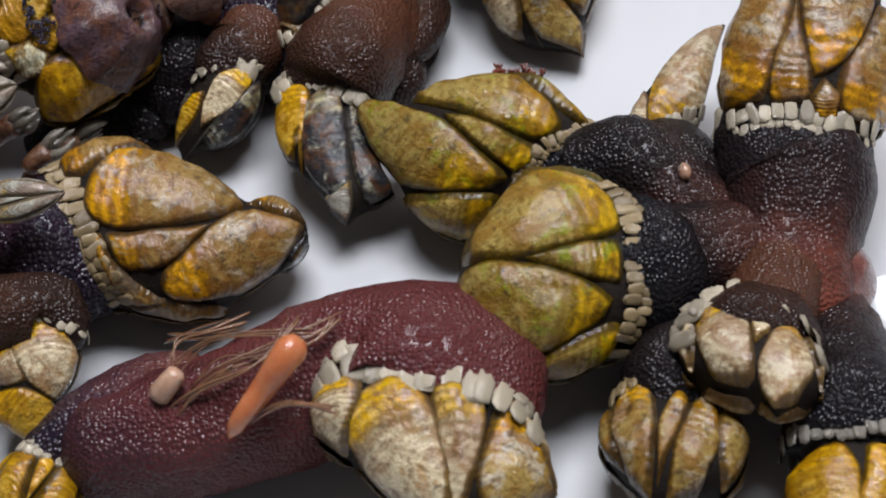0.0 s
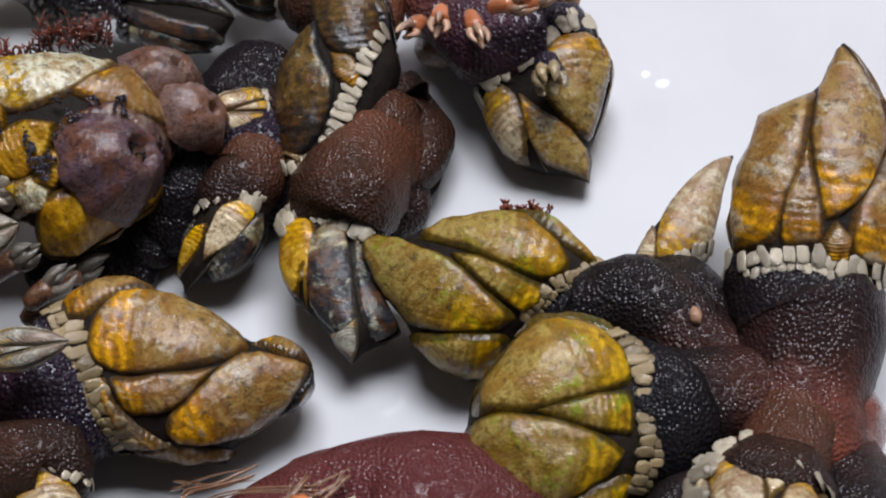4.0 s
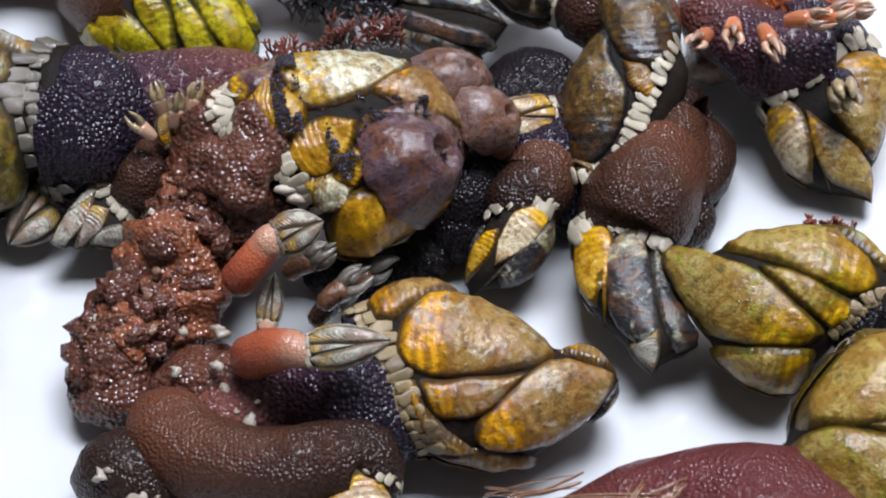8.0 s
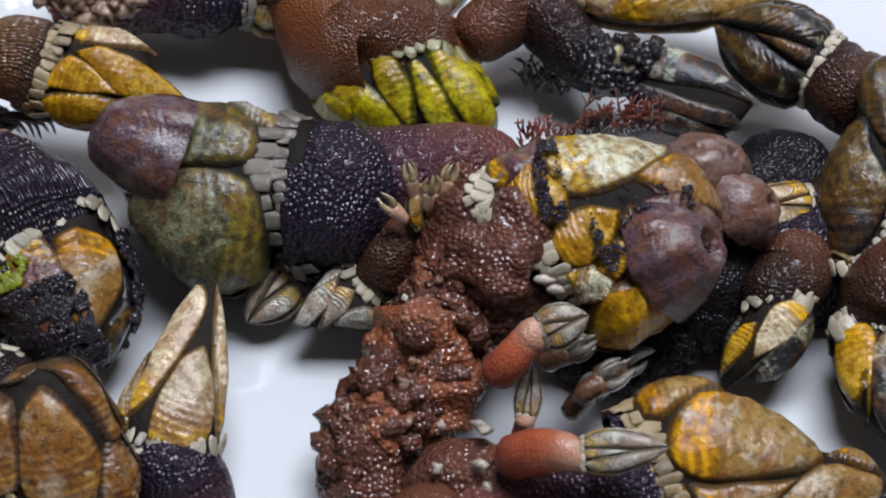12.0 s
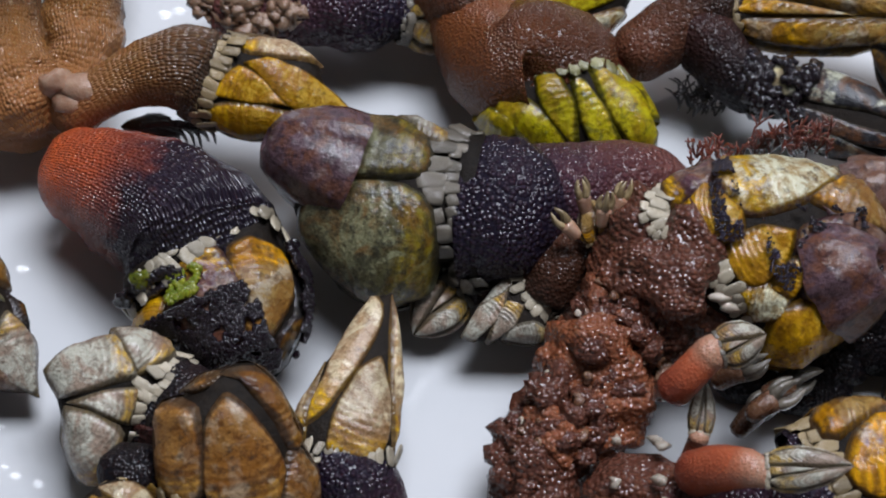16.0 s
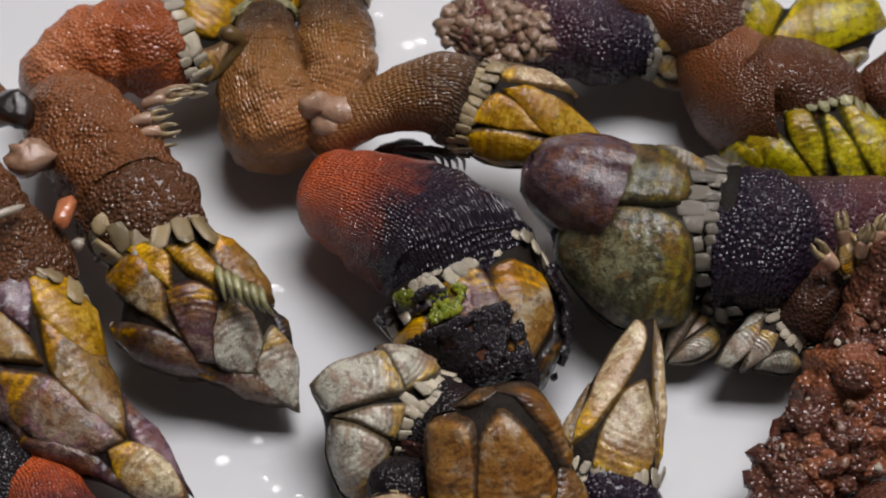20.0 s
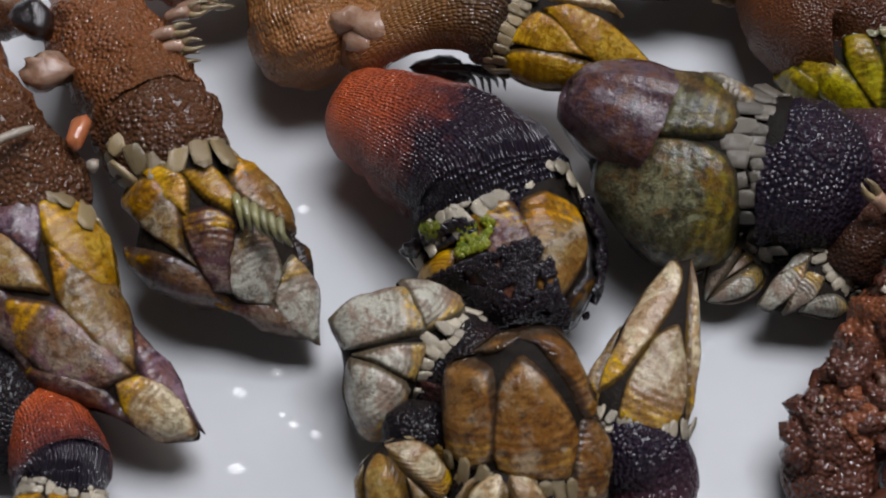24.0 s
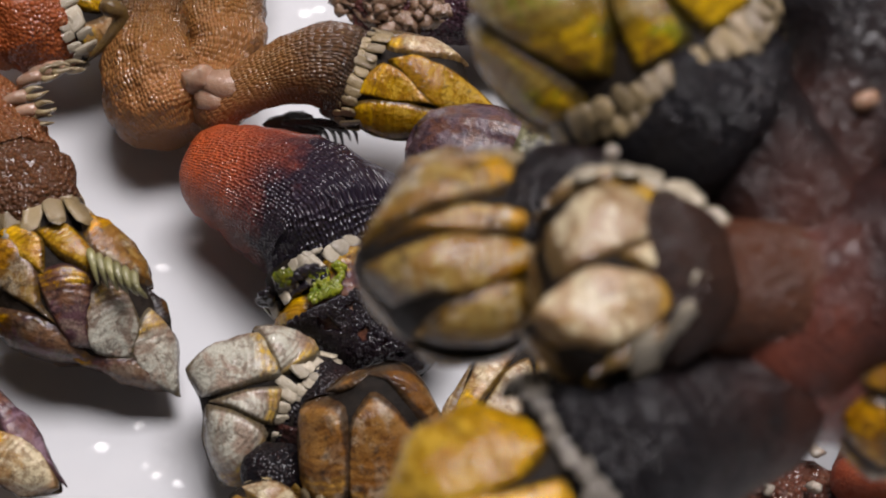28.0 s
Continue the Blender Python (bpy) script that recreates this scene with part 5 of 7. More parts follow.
HEAD["A7"] = barnacle("A7", "yellow barnacle with a row of grey scales", None, None, None, None, [(0.1061, -0.0788, 0.0100, 0.0073), (0.1088, -0.0704, 0.0090, 0.0070), (0.1081, -0.0601, 0.0060, 0.0059), (0.1057, -0.0516, 0.0050, 0.0049)], shell_key="yellow", n=22, scales="grey", skin="soot", into=cluster_a)
HEAD["B1"] = barnacle("B1", "large striped ochre barnacle on a thick purple stalk", None, None, None, None, [(0.0587, -0.0722, 0.0140, 0.0097), (0.0558, -0.0645, 0.0125, 0.0095), (0.0475, -0.0650, 0.0105, 0.0092), (0.0385, -0.0685, 0.0090, 0.0086), (0.0290, -0.0705, 0.0080, 0.0080), (0.0210, -0.0712, 0.0070, 0.0070), (0.0150, -0.0715, 0.0060, 0.0054)], shell_key="pale", n=22, skin="wine", scales="white")
HEAD["B3"] = barnacle("B3", "small yellow barnacle on a dark purple stalk", (0.0139, -0.0729, 0.0070), (0.0094, -0.0823, 0.0050), (0.1613, -0.4289, 0.8889), 0.0051,
         [(0.0139, -0.0729, 0.0070, 0.0040), (0.0190, -0.0684, 0.0070, 0.0057), (0.0264, -0.0653, 0.0070, 0.0059), (0.0347, -0.0638, 0.0070, 0.0047)], shell_key="yellow", n=18, skin="purple", scales="white")
HEAD["B4"] = barnacle("B4", "pale barnacle with yellow rims on a brown stalk", None, None, None, None, [(0.0089, -0.0551, 0.0120, 0.0045), (0.0018, -0.0549, 0.0120, 0.0050), (-0.0071, -0.0509, 0.0100, 0.0057), (-0.0129, -0.0435, 0.0090, 0.0053)], shell_key="pale", n=20, skin="brown", scales="white")
HEAD["C2"] = barnacle("C2", "orange-brown barnacle with worn grey plates", None, None, None, None, [(0.0176, -0.0406, 0.0110, 0.0088), (0.0102, -0.0427, 0.0090, 0.0073), (0.0039, -0.0421, 0.0080, 0.0059), (-0.0016, -0.0444, 0.0080, 0.0059), (-0.0070, -0.0507, 0.0080, 0.0052)], shell_key="brown", n=22, skin="purple", scales="cream", into=cluster_c)
HEAD["C1"] = barnacle("C1", "large yellow barnacle crusted with small limpets", None, None, None, None, [(0.0009, -0.0122, 0.0180, 0.0099), (-0.0039, -0.0154, 0.0130, 0.0075), (-0.0092, -0.0235, 0.0100, 0.0073), (-0.0141, -0.0304, 0.0080, 0.0061), (-0.0183, -0.0341, 0.0060, 0.0049)], shell_key="crusted", n=26, skin="sponge", scales="white", lump=0.3, into=cluster_c)
HEAD["T1"] = barnacle("T1", "tiny grey barnacle on an orange stalk", (0.0036, -0.0275, 0.0210), (0.0093, -0.0257, 0.0220), (-0.0796, -0.4513, 0.8888), 0.0027,
         [(0.0036, -0.0275, 0.0210, 0.0021), (0.0019, -0.0281, 0.0200, 0.0021), (-0.0003, -0.0296, 0.0180, 0.0023), (-0.0022, -0.0300, 0.0150, 0.0024)], shell_key="grey", n=12, skin="pink", rows=1, scales="grey", into=cluster_c)
HEAD["T2"] = barnacle("T2", "tiny white barnacle on an orange stalk", (0.0076, -0.0457, 0.0230), (0.0173, -0.0460, 0.0250), (0.0593, -0.4607, 0.8856), 0.0025,
         [(0.0076, -0.0457, 0.0230, 0.0020), (0.0051, -0.0447, 0.0220, 0.0024), (0.0021, -0.0430, 0.0190, 0.0028), (-0.0010, -0.0416, 0.0150, 0.0027)], shell_key="grey", n=12, skin="pink", rows=1, scales="white", into=cluster_c)
HEAD["T3"] = barnacle("T3", "tiny pale barnacle between brown lumps", (0.0018, -0.0337, 0.0120), (0.0028, -0.0273, 0.0140), (-0.0736, -0.4275, 0.9010), 0.0016,
         [(0.0018, -0.0337, 0.0120, 0.0013), (0.0017, -0.0339, 0.0110, 0.0012), (0.0012, -0.0344, 0.0080, 0.0012), (0.0005, -0.0354, 0.0070, 0.0012)], shell_key="grey", n=10, skin="pink", rows=1, scales="white", into=cluster_c)
HEAD["D"] = barnacle("D", "big round barnacle with mossy plates and purple limpets", None, None, None, None, [(-0.0265, -0.0017, 0.0130, 0.0098), (-0.0192, 0.0007, 0.0120, 0.0080), (-0.0112, 0.0031, 0.0120, 0.0070), (-0.0038, 0.0045, 0.0120, 0.0057), (0.0021, 0.0029, 0.0100, 0.0050)], shell_key="mossy", n=19, skin="purple", scales="grey", thick=0.7, rows=2)
HEAD["S"] = barnacle("S", "small fan of white scales on a brown stalk", None, None, None, None, [(-0.0163, -0.0100, 0.0090, 0.0035), (-0.0143, -0.0087, 0.0120, 0.0036), (-0.0113, -0.0051, 0.0120, 0.0032), (-0.0084, -0.0033, 0.0120, 0.0029)], shell_key="grey", n=16, skin="brown", scales="white")
HEAD["D2"] = barnacle("D2", "small grey plated barnacle under a larger one", (-0.0274, -0.0084, 0.0060), (-0.0327, -0.0141, 0.0040), (0.0038, -0.4695, 0.8829), 0.0035,
         [(-0.0274, -0.0084, 0.0060, 0.0028), (-0.0249, -0.0070, 0.0060, 0.0029), (-0.0213, -0.0052, 0.0060, 0.0029), (-0.0184, -0.0034, 0.0060, 0.0029)], shell_key="grey", n=12, skin="black", scales="grey")
HEAD["U"] = barnacle("U", "tiny crown of brown scales on a stalk", (-0.0092, -0.0083, 0.0170), (-0.0111, -0.0040, 0.0200), (-0.0434, -0.4835, 0.8743), 0.0025,
         [(-0.0092, -0.0083, 0.0170, 0.0020), (-0.0081, -0.0098, 0.0160, 0.0024), (-0.0066, -0.0109, 0.0140, 0.0025), (-0.0051, -0.0121, 0.0120, 0.0025)], shell_key="brown", n=12, skin="brown", rows=1, scales="cream")
HEAD["E"] = barnacle("E", "barnacle with black moss on a stalk with orange stub", None, None, None, None, [(-0.0575, -0.0079, 0.0110, 0.0087), (-0.0620, -0.0029, 0.0120, 0.0099), (-0.0688, 0.0023, 0.0110, 0.0088), (-0.0758, 0.0062, 0.0100, 0.0066), (-0.0804, 0.0083, 0.0090, 0.0049)], shell_key="mossy", n=26, skin="stub", scales="white")
HEAD["F1"] = barnacle("F1", "grey angular barnacle with a dark stalk", None, None, None, None, [(-0.0637, -0.0249, 0.0110, 0.0068), (-0.0626, -0.0272, 0.0100, 0.0056), (-0.0626, -0.0295, 0.0060, 0.0054), (-0.0635, -0.0340, 0.0040, 0.0054)], shell_key="grey", n=18, skin="black", scales="white")
HEAD["F2"] = barnacle("F2", "upright brown barnacle gaping at the top", None, None, None, None, [(-0.0526, -0.0451, 0.0100, 0.0073), (-0.0525, -0.0463, 0.0070, 0.0074), (-0.0522, -0.0491, 0.0040, 0.0071), (-0.0520, -0.0517, 0.0020, 0.0071)], shell_key="rust", n=20, skin="black")
HEAD["F3"] = barnacle("F3", "pale pointed barnacle standing with open tips", None, None, None, None, [(-0.0388, -0.0385, 0.0080, 0.0046), (-0.0386, -0.0405, 0.0060, 0.0053), (-0.0386, -0.0443, 0.0030, 0.0051), (-0.0385, -0.0479, 0.0010, 0.0051)], shell_key="pale", n=18, skin="purple", scales="white")
HEAD["F4"] = barnacle("F4", "orange and white barnacle beside a black stalk", (-0.0650, -0.0485, 0.0090), (-0.0699, -0.0441, 0.0150), (0.0310, -0.3847, 0.9225), 0.0053,
         [(-0.0650, -0.0485, 0.0090, 0.0042), (-0.0633, -0.0502, 0.0070, 0.0045), (-0.0612, -0.0513, 0.0040, 0.0045), (-0.0604, -0.0529, 0.0030, 0.0045)], shell_key="ochre", n=16, taper="blunt", scales="white", odd="pale")
HEAD["F5"] = barnacle("F5", "small cream barnacle pointing upward", (-0.0548, -0.0515, 0.0080), (-0.0556, -0.0464, 0.0160), (0.0026, -0.3770, 0.9262), 0.0055,
         [(-0.0548, -0.0515, 0.0080, 0.0044), (-0.0546, -0.0533, 0.0060, 0.0045), (-0.0545, -0.0544, 0.0040, 0.0045), (-0.0540, -0.0560, 0.0030, 0.0045)], shell_key="pale", n=16, taper="blunt", scales="white")
HEAD["G1"] = barnacle("G1", "long barnacle with grey-green tip and gold scales", None, None, None, None, [(-0.0997, -0.0071, 0.0150, 0.0067), (-0.1021, -0.0008, 0.0150, 0.0072), (-0.1055, 0.0050, 0.0150, 0.0072), (-0.1107, 0.0139, 0.0130, 0.0069), (-0.1167, 0.0211, 0.0110, 0.0048)], shell_key="grey", n=11, skin="warty", scales="cream", lump=0.12, into=cluster_g)
HEAD["G2"] = barnacle("G2", "long purple-stained barnacle with split tip", None, None, None, None, [(-0.1179, -0.0143, 0.0180, 0.0086), (-0.1225, -0.0080, 0.0180, 0.0094), (-0.1263, 0.0010, 0.0160, 0.0070), (-0.1296, 0.0102, 0.0120, 0.0057), (-0.1327, 0.0153, 0.0100, 0.0040)], shell_key="purple", n=18, rows=1, skin="warty", scales="cream", lump=0.12, into=cluster_g)
HEAD["G3"] = barnacle("G3", "bright orange barnacle with a claw-like edge", None, None, None, None, [(-0.1014, 0.0319, 0.0130, 0.0059), (-0.1053, 0.0310, 0.0120, 0.0068), (-0.1106, 0.0295, 0.0110, 0.0064), (-0.1150, 0.0265, 0.0100, 0.0058), (-0.1183, 0.0221, 0.0100, 0.0047)], shell_key="yellow", n=16, skin="coral", scales="white", lump=0.12, into=cluster_g)
HEAD["G4"] = barnacle("G4", "dark orange barnacle at the cluster's edge", (-0.1391, -0.0141, 0.0100), (-0.1295, -0.0285, 0.0060), (0.1403, -0.4586, 0.8775), 0.0065,
         [(-0.1391, -0.0141, 0.0100, 0.0052), (-0.1426, -0.0102, 0.0100, 0.0055), (-0.1471, -0.0057, 0.0080, 0.0055), (-0.1509, -0.0020, 0.0060, 0.0055)], shell_key="ochre", n=18, skin="black")
HEAD["G5"] = barnacle("G5", "barnacle with a black stalk and pale scales", (-0.1062, -0.0501, 0.0080), (-0.1065, -0.0610, 0.0060), (0.1431, -0.3749, 0.9160), 0.0062,
         [(-0.1062, -0.0501, 0.0080, 0.0049), (-0.1067, -0.0468, 0.0080, 0.0060), (-0.1086, -0.0418, 0.0070, 0.0055), (-0.1122, -0.0363, 0.0050, 0.0045)], shell_key="ochre", n=20, skin="stub", scales="white")
HEAD["H1"] = barnacle("H1", "amber yellow barnacle on a tan stalk", None, None, None, None, [(-0.0584, 0.0181, 0.0160, 0.0052), (-0.0637, 0.0190, 0.0170, 0.0058), (-0.0696, 0.0182, 0.0160, 0.0041), (-0.0748, 0.0164, 0.0140, 0.0034), (-0.0795, 0.0157, 0.0100, 0.0041)], shell_key="yellow", n=18, skin="tan", scales="cream", into=cluster_h)
HEAD["H2"] = barnacle("H2", "brown barnacle on a tan scaly stalk", (-0.0880, 0.0349, 0.0140), (-0.0922, 0.0535, 0.0120), (0.0541, -0.5699, 0.8200), 0.0055,
         [(-0.0880, 0.0349, 0.0140, 0.0044), (-0.0872, 0.0284, 0.0130, 0.0053), (-0.0863, 0.0209, 0.0110, 0.0069), (-0.0824, 0.0136, 0.0080, 0.0064)], shell_key="yellow", n=16, skin="tan", scales="lime", lump=0.12, into=cluster_h)
HEAD["H3"] = barnacle("H3", "barnacle on a thick brown stalk", (-0.0785, 0.0397, 0.0130), (-0.0787, 0.0578, 0.0120), (0.0315, -0.5758, 0.8170), 0.0060,
         [(-0.0785, 0.0397, 0.0130, 0.0048), (-0.0779, 0.0320, 0.0120, 0.0058), (-0.0770, 0.0256, 0.0110, 0.0052), (-0.0797, 0.0188, 0.0080, 0.0055)], shell_key="ochre", n=16, skin="tan", scales="cream", lump=0.12, into=cluster_h)
HEAD["I"] = barnacle("I", "lime-yellow barnacle with a red-brown stalk", None, None, None, None, [(-0.0152, 0.0211, 0.0090, 0.0101), (-0.0197, 0.0264, 0.0100, 0.0086), (-0.0241, 0.0365, 0.0090, 0.0073), (-0.0279, 0.0437, 0.0080, 0.0057)], shell_key="lime", n=24, skin="orange", scales="lime")
HEAD["J"] = barnacle("J", "yellow-green barnacle with red stains", None, None, None, None, [(-0.0247, 0.0365, 0.0130, 0.0061), (-0.0281, 0.0394, 0.0120, 0.0062), (-0.0343, 0.0454, 0.0100, 0.0058), (-0.0399, 0.0499, 0.0080, 0.0054)], shell_key="lime", n=20, skin="orange", scales="cream")
HEAD["K"] = barnacle("K", "dark purple stalked barnacle with crusted foot", (-0.0339, 0.0363, 0.0100), (-0.0240, 0.0379, 0.0080), (-0.0242, -0.5517, 0.8337), 0.0055,
         [(-0.0339, 0.0363, 0.0100, 0.0044), (-0.0406, 0.0363, 0.0100, 0.0059), (-0.0484, 0.0378, 0.0090, 0.0056), (-0.0563, 0.0385, 0.0080, 0.0061), (-0.0603, 0.0393, 0.0070, 0.0047)], shell_key="grey", n=16, skin="purple", scales="grey", lump=0.12)
HEAD["L"] = barnacle("L", "ochre barnacle with a pink rounded stub", (0.0111, 0.0356, 0.0130), (0.0392, 0.0347, 0.0110), (-0.0880, -0.5476, 0.8321), 0.0058,
         [(0.0111, 0.0356, 0.0130, 0.0046), (0.0057, 0.0344, 0.0120, 0.0048), (0.0002, 0.0306, 0.0110, 0.0045), (-0.0045, 0.0269, 0.0100, 0.0037)], shell_key="ochre", n=18, skin="brown", scales="cream")
HEAD["M"] = barnacle("M", "slate-black barnacle with cream bands", None, None, None, None, [(0.0107, 0.0273, 0.0120, 0.0047), (0.0071, 0.0307, 0.0110, 0.0046), (0.0042, 0.0326, 0.0100, 0.0034), (0.0020, 0.0329, 0.0090, 0.0027)], shell_key="slate", n=16, skin="black", scales="white")
HEAD["M2"] = barnacle("M2", "black striped barnacle with white scales", (0.0429, 0.0208, 0.0120), (0.0293, 0.0296, 0.0120), (-0.1650, -0.5171, 0.8398), 0.0066,
         [(0.0429, 0.0208, 0.0120, 0.0053), (0.0463, 0.0174, 0.0120, 0.0060), (0.0517, 0.0157, 0.0100, 0.0057), (0.0566, 0.0154, 0.0080, 0.0053)], shell_key="dark", n=18, skin="brown", scales="white")
HEAD["N"] = barnacle("N", "black and brown barnacle edged with white scales", None, None, None, None, [(0.0489, -0.0024, 0.0130, 0.0087), (0.0534, -0.0045, 0.0100, 0.0060), (0.0540, -0.0078, 0.0080, 0.0056), (0.0525, -0.0115, 0.0065, 0.0058)], shell_key="dark", n=34, rows=1, skin="brown", scales="white", sink=0.7)
HEAD["O"] = barnacle("O", "small white-plated barnacle on a brown stalk", (0.0389, -0.0023, 0.0130), (0.0313, -0.0044, 0.0140), (-0.1620, -0.4812, 0.8615), 0.0030,
         [(0.0389, -0.0023, 0.0130, 0.0024), (0.0418, -0.0010, 0.0120, 0.0035), (0.0454, 0.0014, 0.0100, 0.0035), (0.0489, 0.0030, 0.0080, 0.0035)], shell_key="pale", n=14, skin="brown", scales="white", taper="blunt")
HEAD["P"] = barnacle("P", "narrow black barnacle with a yellow stripe", None, None, None, None, [(0.0350, -0.0151, 0.0100, 0.0039), (0.0359, -0.0124, 0.0100, 0.0050), (0.0376, -0.0069, 0.0090, 0.0051), (0.0402, 0.0005, 0.0070, 0.0051)], shell_key="slate", n=16, skin="brown", scales="white", thick=0.8)
HEAD["Q"] = barnacle("Q", "black and yellow claw-shaped barnacle", None, None, None, None, [(0.0468, -0.0208, 0.0100, 0.0058), (0.0492, -0.0166, 0.0110, 0.0076), (0.0514, -0.0112, 0.0100, 0.0069), (0.0520, -0.0038, 0.0090, 0.0062)], shell_key="slate", n=18, skin="brown", scales="white")
HEAD["R"] = barnacle("R", "ochre barnacle pointing down with a tiny barnacle on it", None, None, None, None, [(0.0737, 0.0067, 0.0100, 0.0072), (0.0691, 0.0077, 0.0120, 0.0065), (0.0647, 0.0129, 0.0110, 0.0052), (0.0593, 0.0213, 0.0090, 0.0046)], shell_key="ochre", n=20, skin="purple", scales="white")


# ---- growth on the shells, loose bits and water ----
PURPLE = shell("limpet_purple", (0.075, 0.048, 0.055), (0.04, 0.020, 0.030), (0.03, 0.015, 0.024), (0.016, 0.010, 0.014), (0.14, 0.12, 0.12), 0.35, 0.5)
TAUPE = shell("limpet_taupe", (0.13, 0.085, 0.075), (0.09, 0.055, 0.048), (0.07, 0.043, 0.038), (0.03, 0.018, 0.018), (0.20, 0.16, 0.14), 0.3, 0.45)
MOSS = flesh("moss_purple_black", (0.004, 0.002, 0.005), (0.016, 0.005, 0.013), 1500, 0.3, 0.2, 0.0, 1.0)
RUST = flesh("seaweed_rust_red", (0.16, 0.025, 0.012), (0.30, 0.06, 0.02), 900, 0.3, 0.3)
CRUST = flesh("crust_brown", (0.10, 0.034, 0.016), (0.30, 0.15, 0.075), 700, 0.5, 0.25)
BLUSH = flesh("flesh_blush", (0.38, 0.20, 0.12), (0.56, 0.36, 0.25), 800, 0.3, 0.2, 0.3)
RAW = flesh("flesh_raw_red", (0.10, 0.028, 0.020), (0.22, 0.065, 0.045), 420, 0.5, 0.25, 0.2, 0.8)
APRICOT = flesh("flesh_apricot", (0.45, 0.12, 0.04), (0.56, 0.20, 0.08), 600, 0.25, 0.18, 0.3)
CHALK = flesh("chalky_debris", (0.36, 0.28, 0.21), (0.52, 0.46, 0.38), 900, 0.4, 0.35)
CRUMB = flesh("crumbly_tan", (0.22, 0.11, 0.06), (0.48, 0.31, 0.20), 700, 0.5, 0.25)
FIBRE = flesh("root_fibre", (0.20, 0.09, 0.04), (0.36, 0.18, 0.09), 900, 0.3, 0.35)
FEATHER = flesh("feathery_limb_black", (0.012, 0.008, 0.009), (0.04, 0.022, 0.02), 900, 0.3, 0.2)
LEAF = flesh("algae_green", (0.06, 0.10, 0.004), (0.30, 0.30, 0.01), 700, 0.4, 0.2)


def stick(name, verts, faces, mat, thing=None, label="", uvs=None, category="", group="", kind=""):
    """A mesh on a thing (a part), or a thing of its own."""
    verts = np.asarray(verts, float)
    if thing is not None:
        return part(name, mesh_of(name, verts - np.array(thing.location), faces, mat, uvs), thing, label)
    o = np.array((*verts[:, :2].mean(0), verts[:, 2].min()))
    ob = new(name, mesh_of(name, verts - o, faces, mat, uvs))
    ob.location = o
    return tagged(ob, label, category, group, kind)


def ball(at, size, seed=0, rough=0.2, rings=9, seg=12, freq=None):
    """Verts and faces of an uneven lump."""
    at, size, verts = np.array(at, float), np.array(size, float) * np.ones(3), []
    freq = freq or 0.9 / size.max()
    for i in range(rings):
        a = math.pi * (i / (rings - 1) - 0.5)
        for j in range(seg):
            b = 2 * math.pi * j / seg
            d = np.array((math.cos(a) * math.cos(b), math.cos(a) * math.sin(b), math.sin(a)))
            p = at + d * size
            k = 1 + rough * (1.4 * wobble(p, freq, seed) + 0.8 * wobble(p, freq * 2.6, seed + 5))
            verts.append(at + d * size * k)
    return verts, sheet(rings, seg, True)


def many(lumps):
    """Joins several (verts, faces)."""
    verts, faces = [], []
    for v, f in lumps:
        k = len(verts)
        verts += list(v)
        faces += [tuple(i + k for i in q) for q in f]
    return verts, faces


def strand(pts, r0, r1, rings=14, seg=7):
    """A tapering round thread."""
    pc, verts = curve_points(pts, rings), []
    l = unit(np.cross(pc[1] - pc[0], (0.3, 0.2, 1.0)))
    for i in range(rings):
        t = unit(pc[min(i + 1, rings - 1)] - pc[max(i - 1, 0)])
        l = unit(l - t * (l @ t))
        n = np.cross(l, t)
        s = i / (rings - 1)
        r = (r0 + (r1 - r0) * s) * min(1.0, 0.3 + 6 * (1 - s), 0.5 + 6 * s)
        verts += [pc[i] + (l * math.cos(2 * math.pi * j / seg) + n * math.sin(2 * math.pi * j / seg)) * r for j in range(seg)]
    return verts, sheet(rings, seg, True) + [tuple(range(seg))[::-1], tuple(range((rings - 1) * seg, rings * seg))]


def limpet(at, axis, height, radius, hole, mat, thing, seed, label):
    """A ribbed cone that clings to a shell, open at its top."""
    at, axis = np.array(at, float), unit(axis)
    l = unit(np.cross(axis, (0.2, 0.9, 0.1)))
    n = np.cross(axis, l)
    verts, uvs, seg = [], [], 30
    prof = [(0.0, 1.0), (0.25, 0.94), (0.5, 0.82), (0.75, 0.64), (0.92, 0.48), (1.0, hole), (0.96, hole * 0.72), (0.6, hole * 0.6)]
    for i, (h, r) in enumerate(prof):
        for j in range(seg):
            b = 2 * math.pi * j / seg
            k = 1 + (0.05 * math.sin(9 * b + seed) + 0.04 * math.sin(23 * b)) * (1 if i < 6 else 0.3)
            k += 0.18 * noise.noise(Vector((math.cos(b) * 1.3, math.sin(b) * 1.3, seed + 0.8 * h)))
            verts.append(at + axis * height * (h - 0.1) + (l * math.cos(b) + n * math.sin(b) * 0.85) * radius * r * k)
            uvs.append((0.25 + 0.15 * math.sin(13 * b), 0.5))
    return stick("limpet", verts, sheet(len(prof), seg, True) + [tuple(range((len(prof) - 1) * seg, len(prof) * seg))], mat, thing, label, uvs)


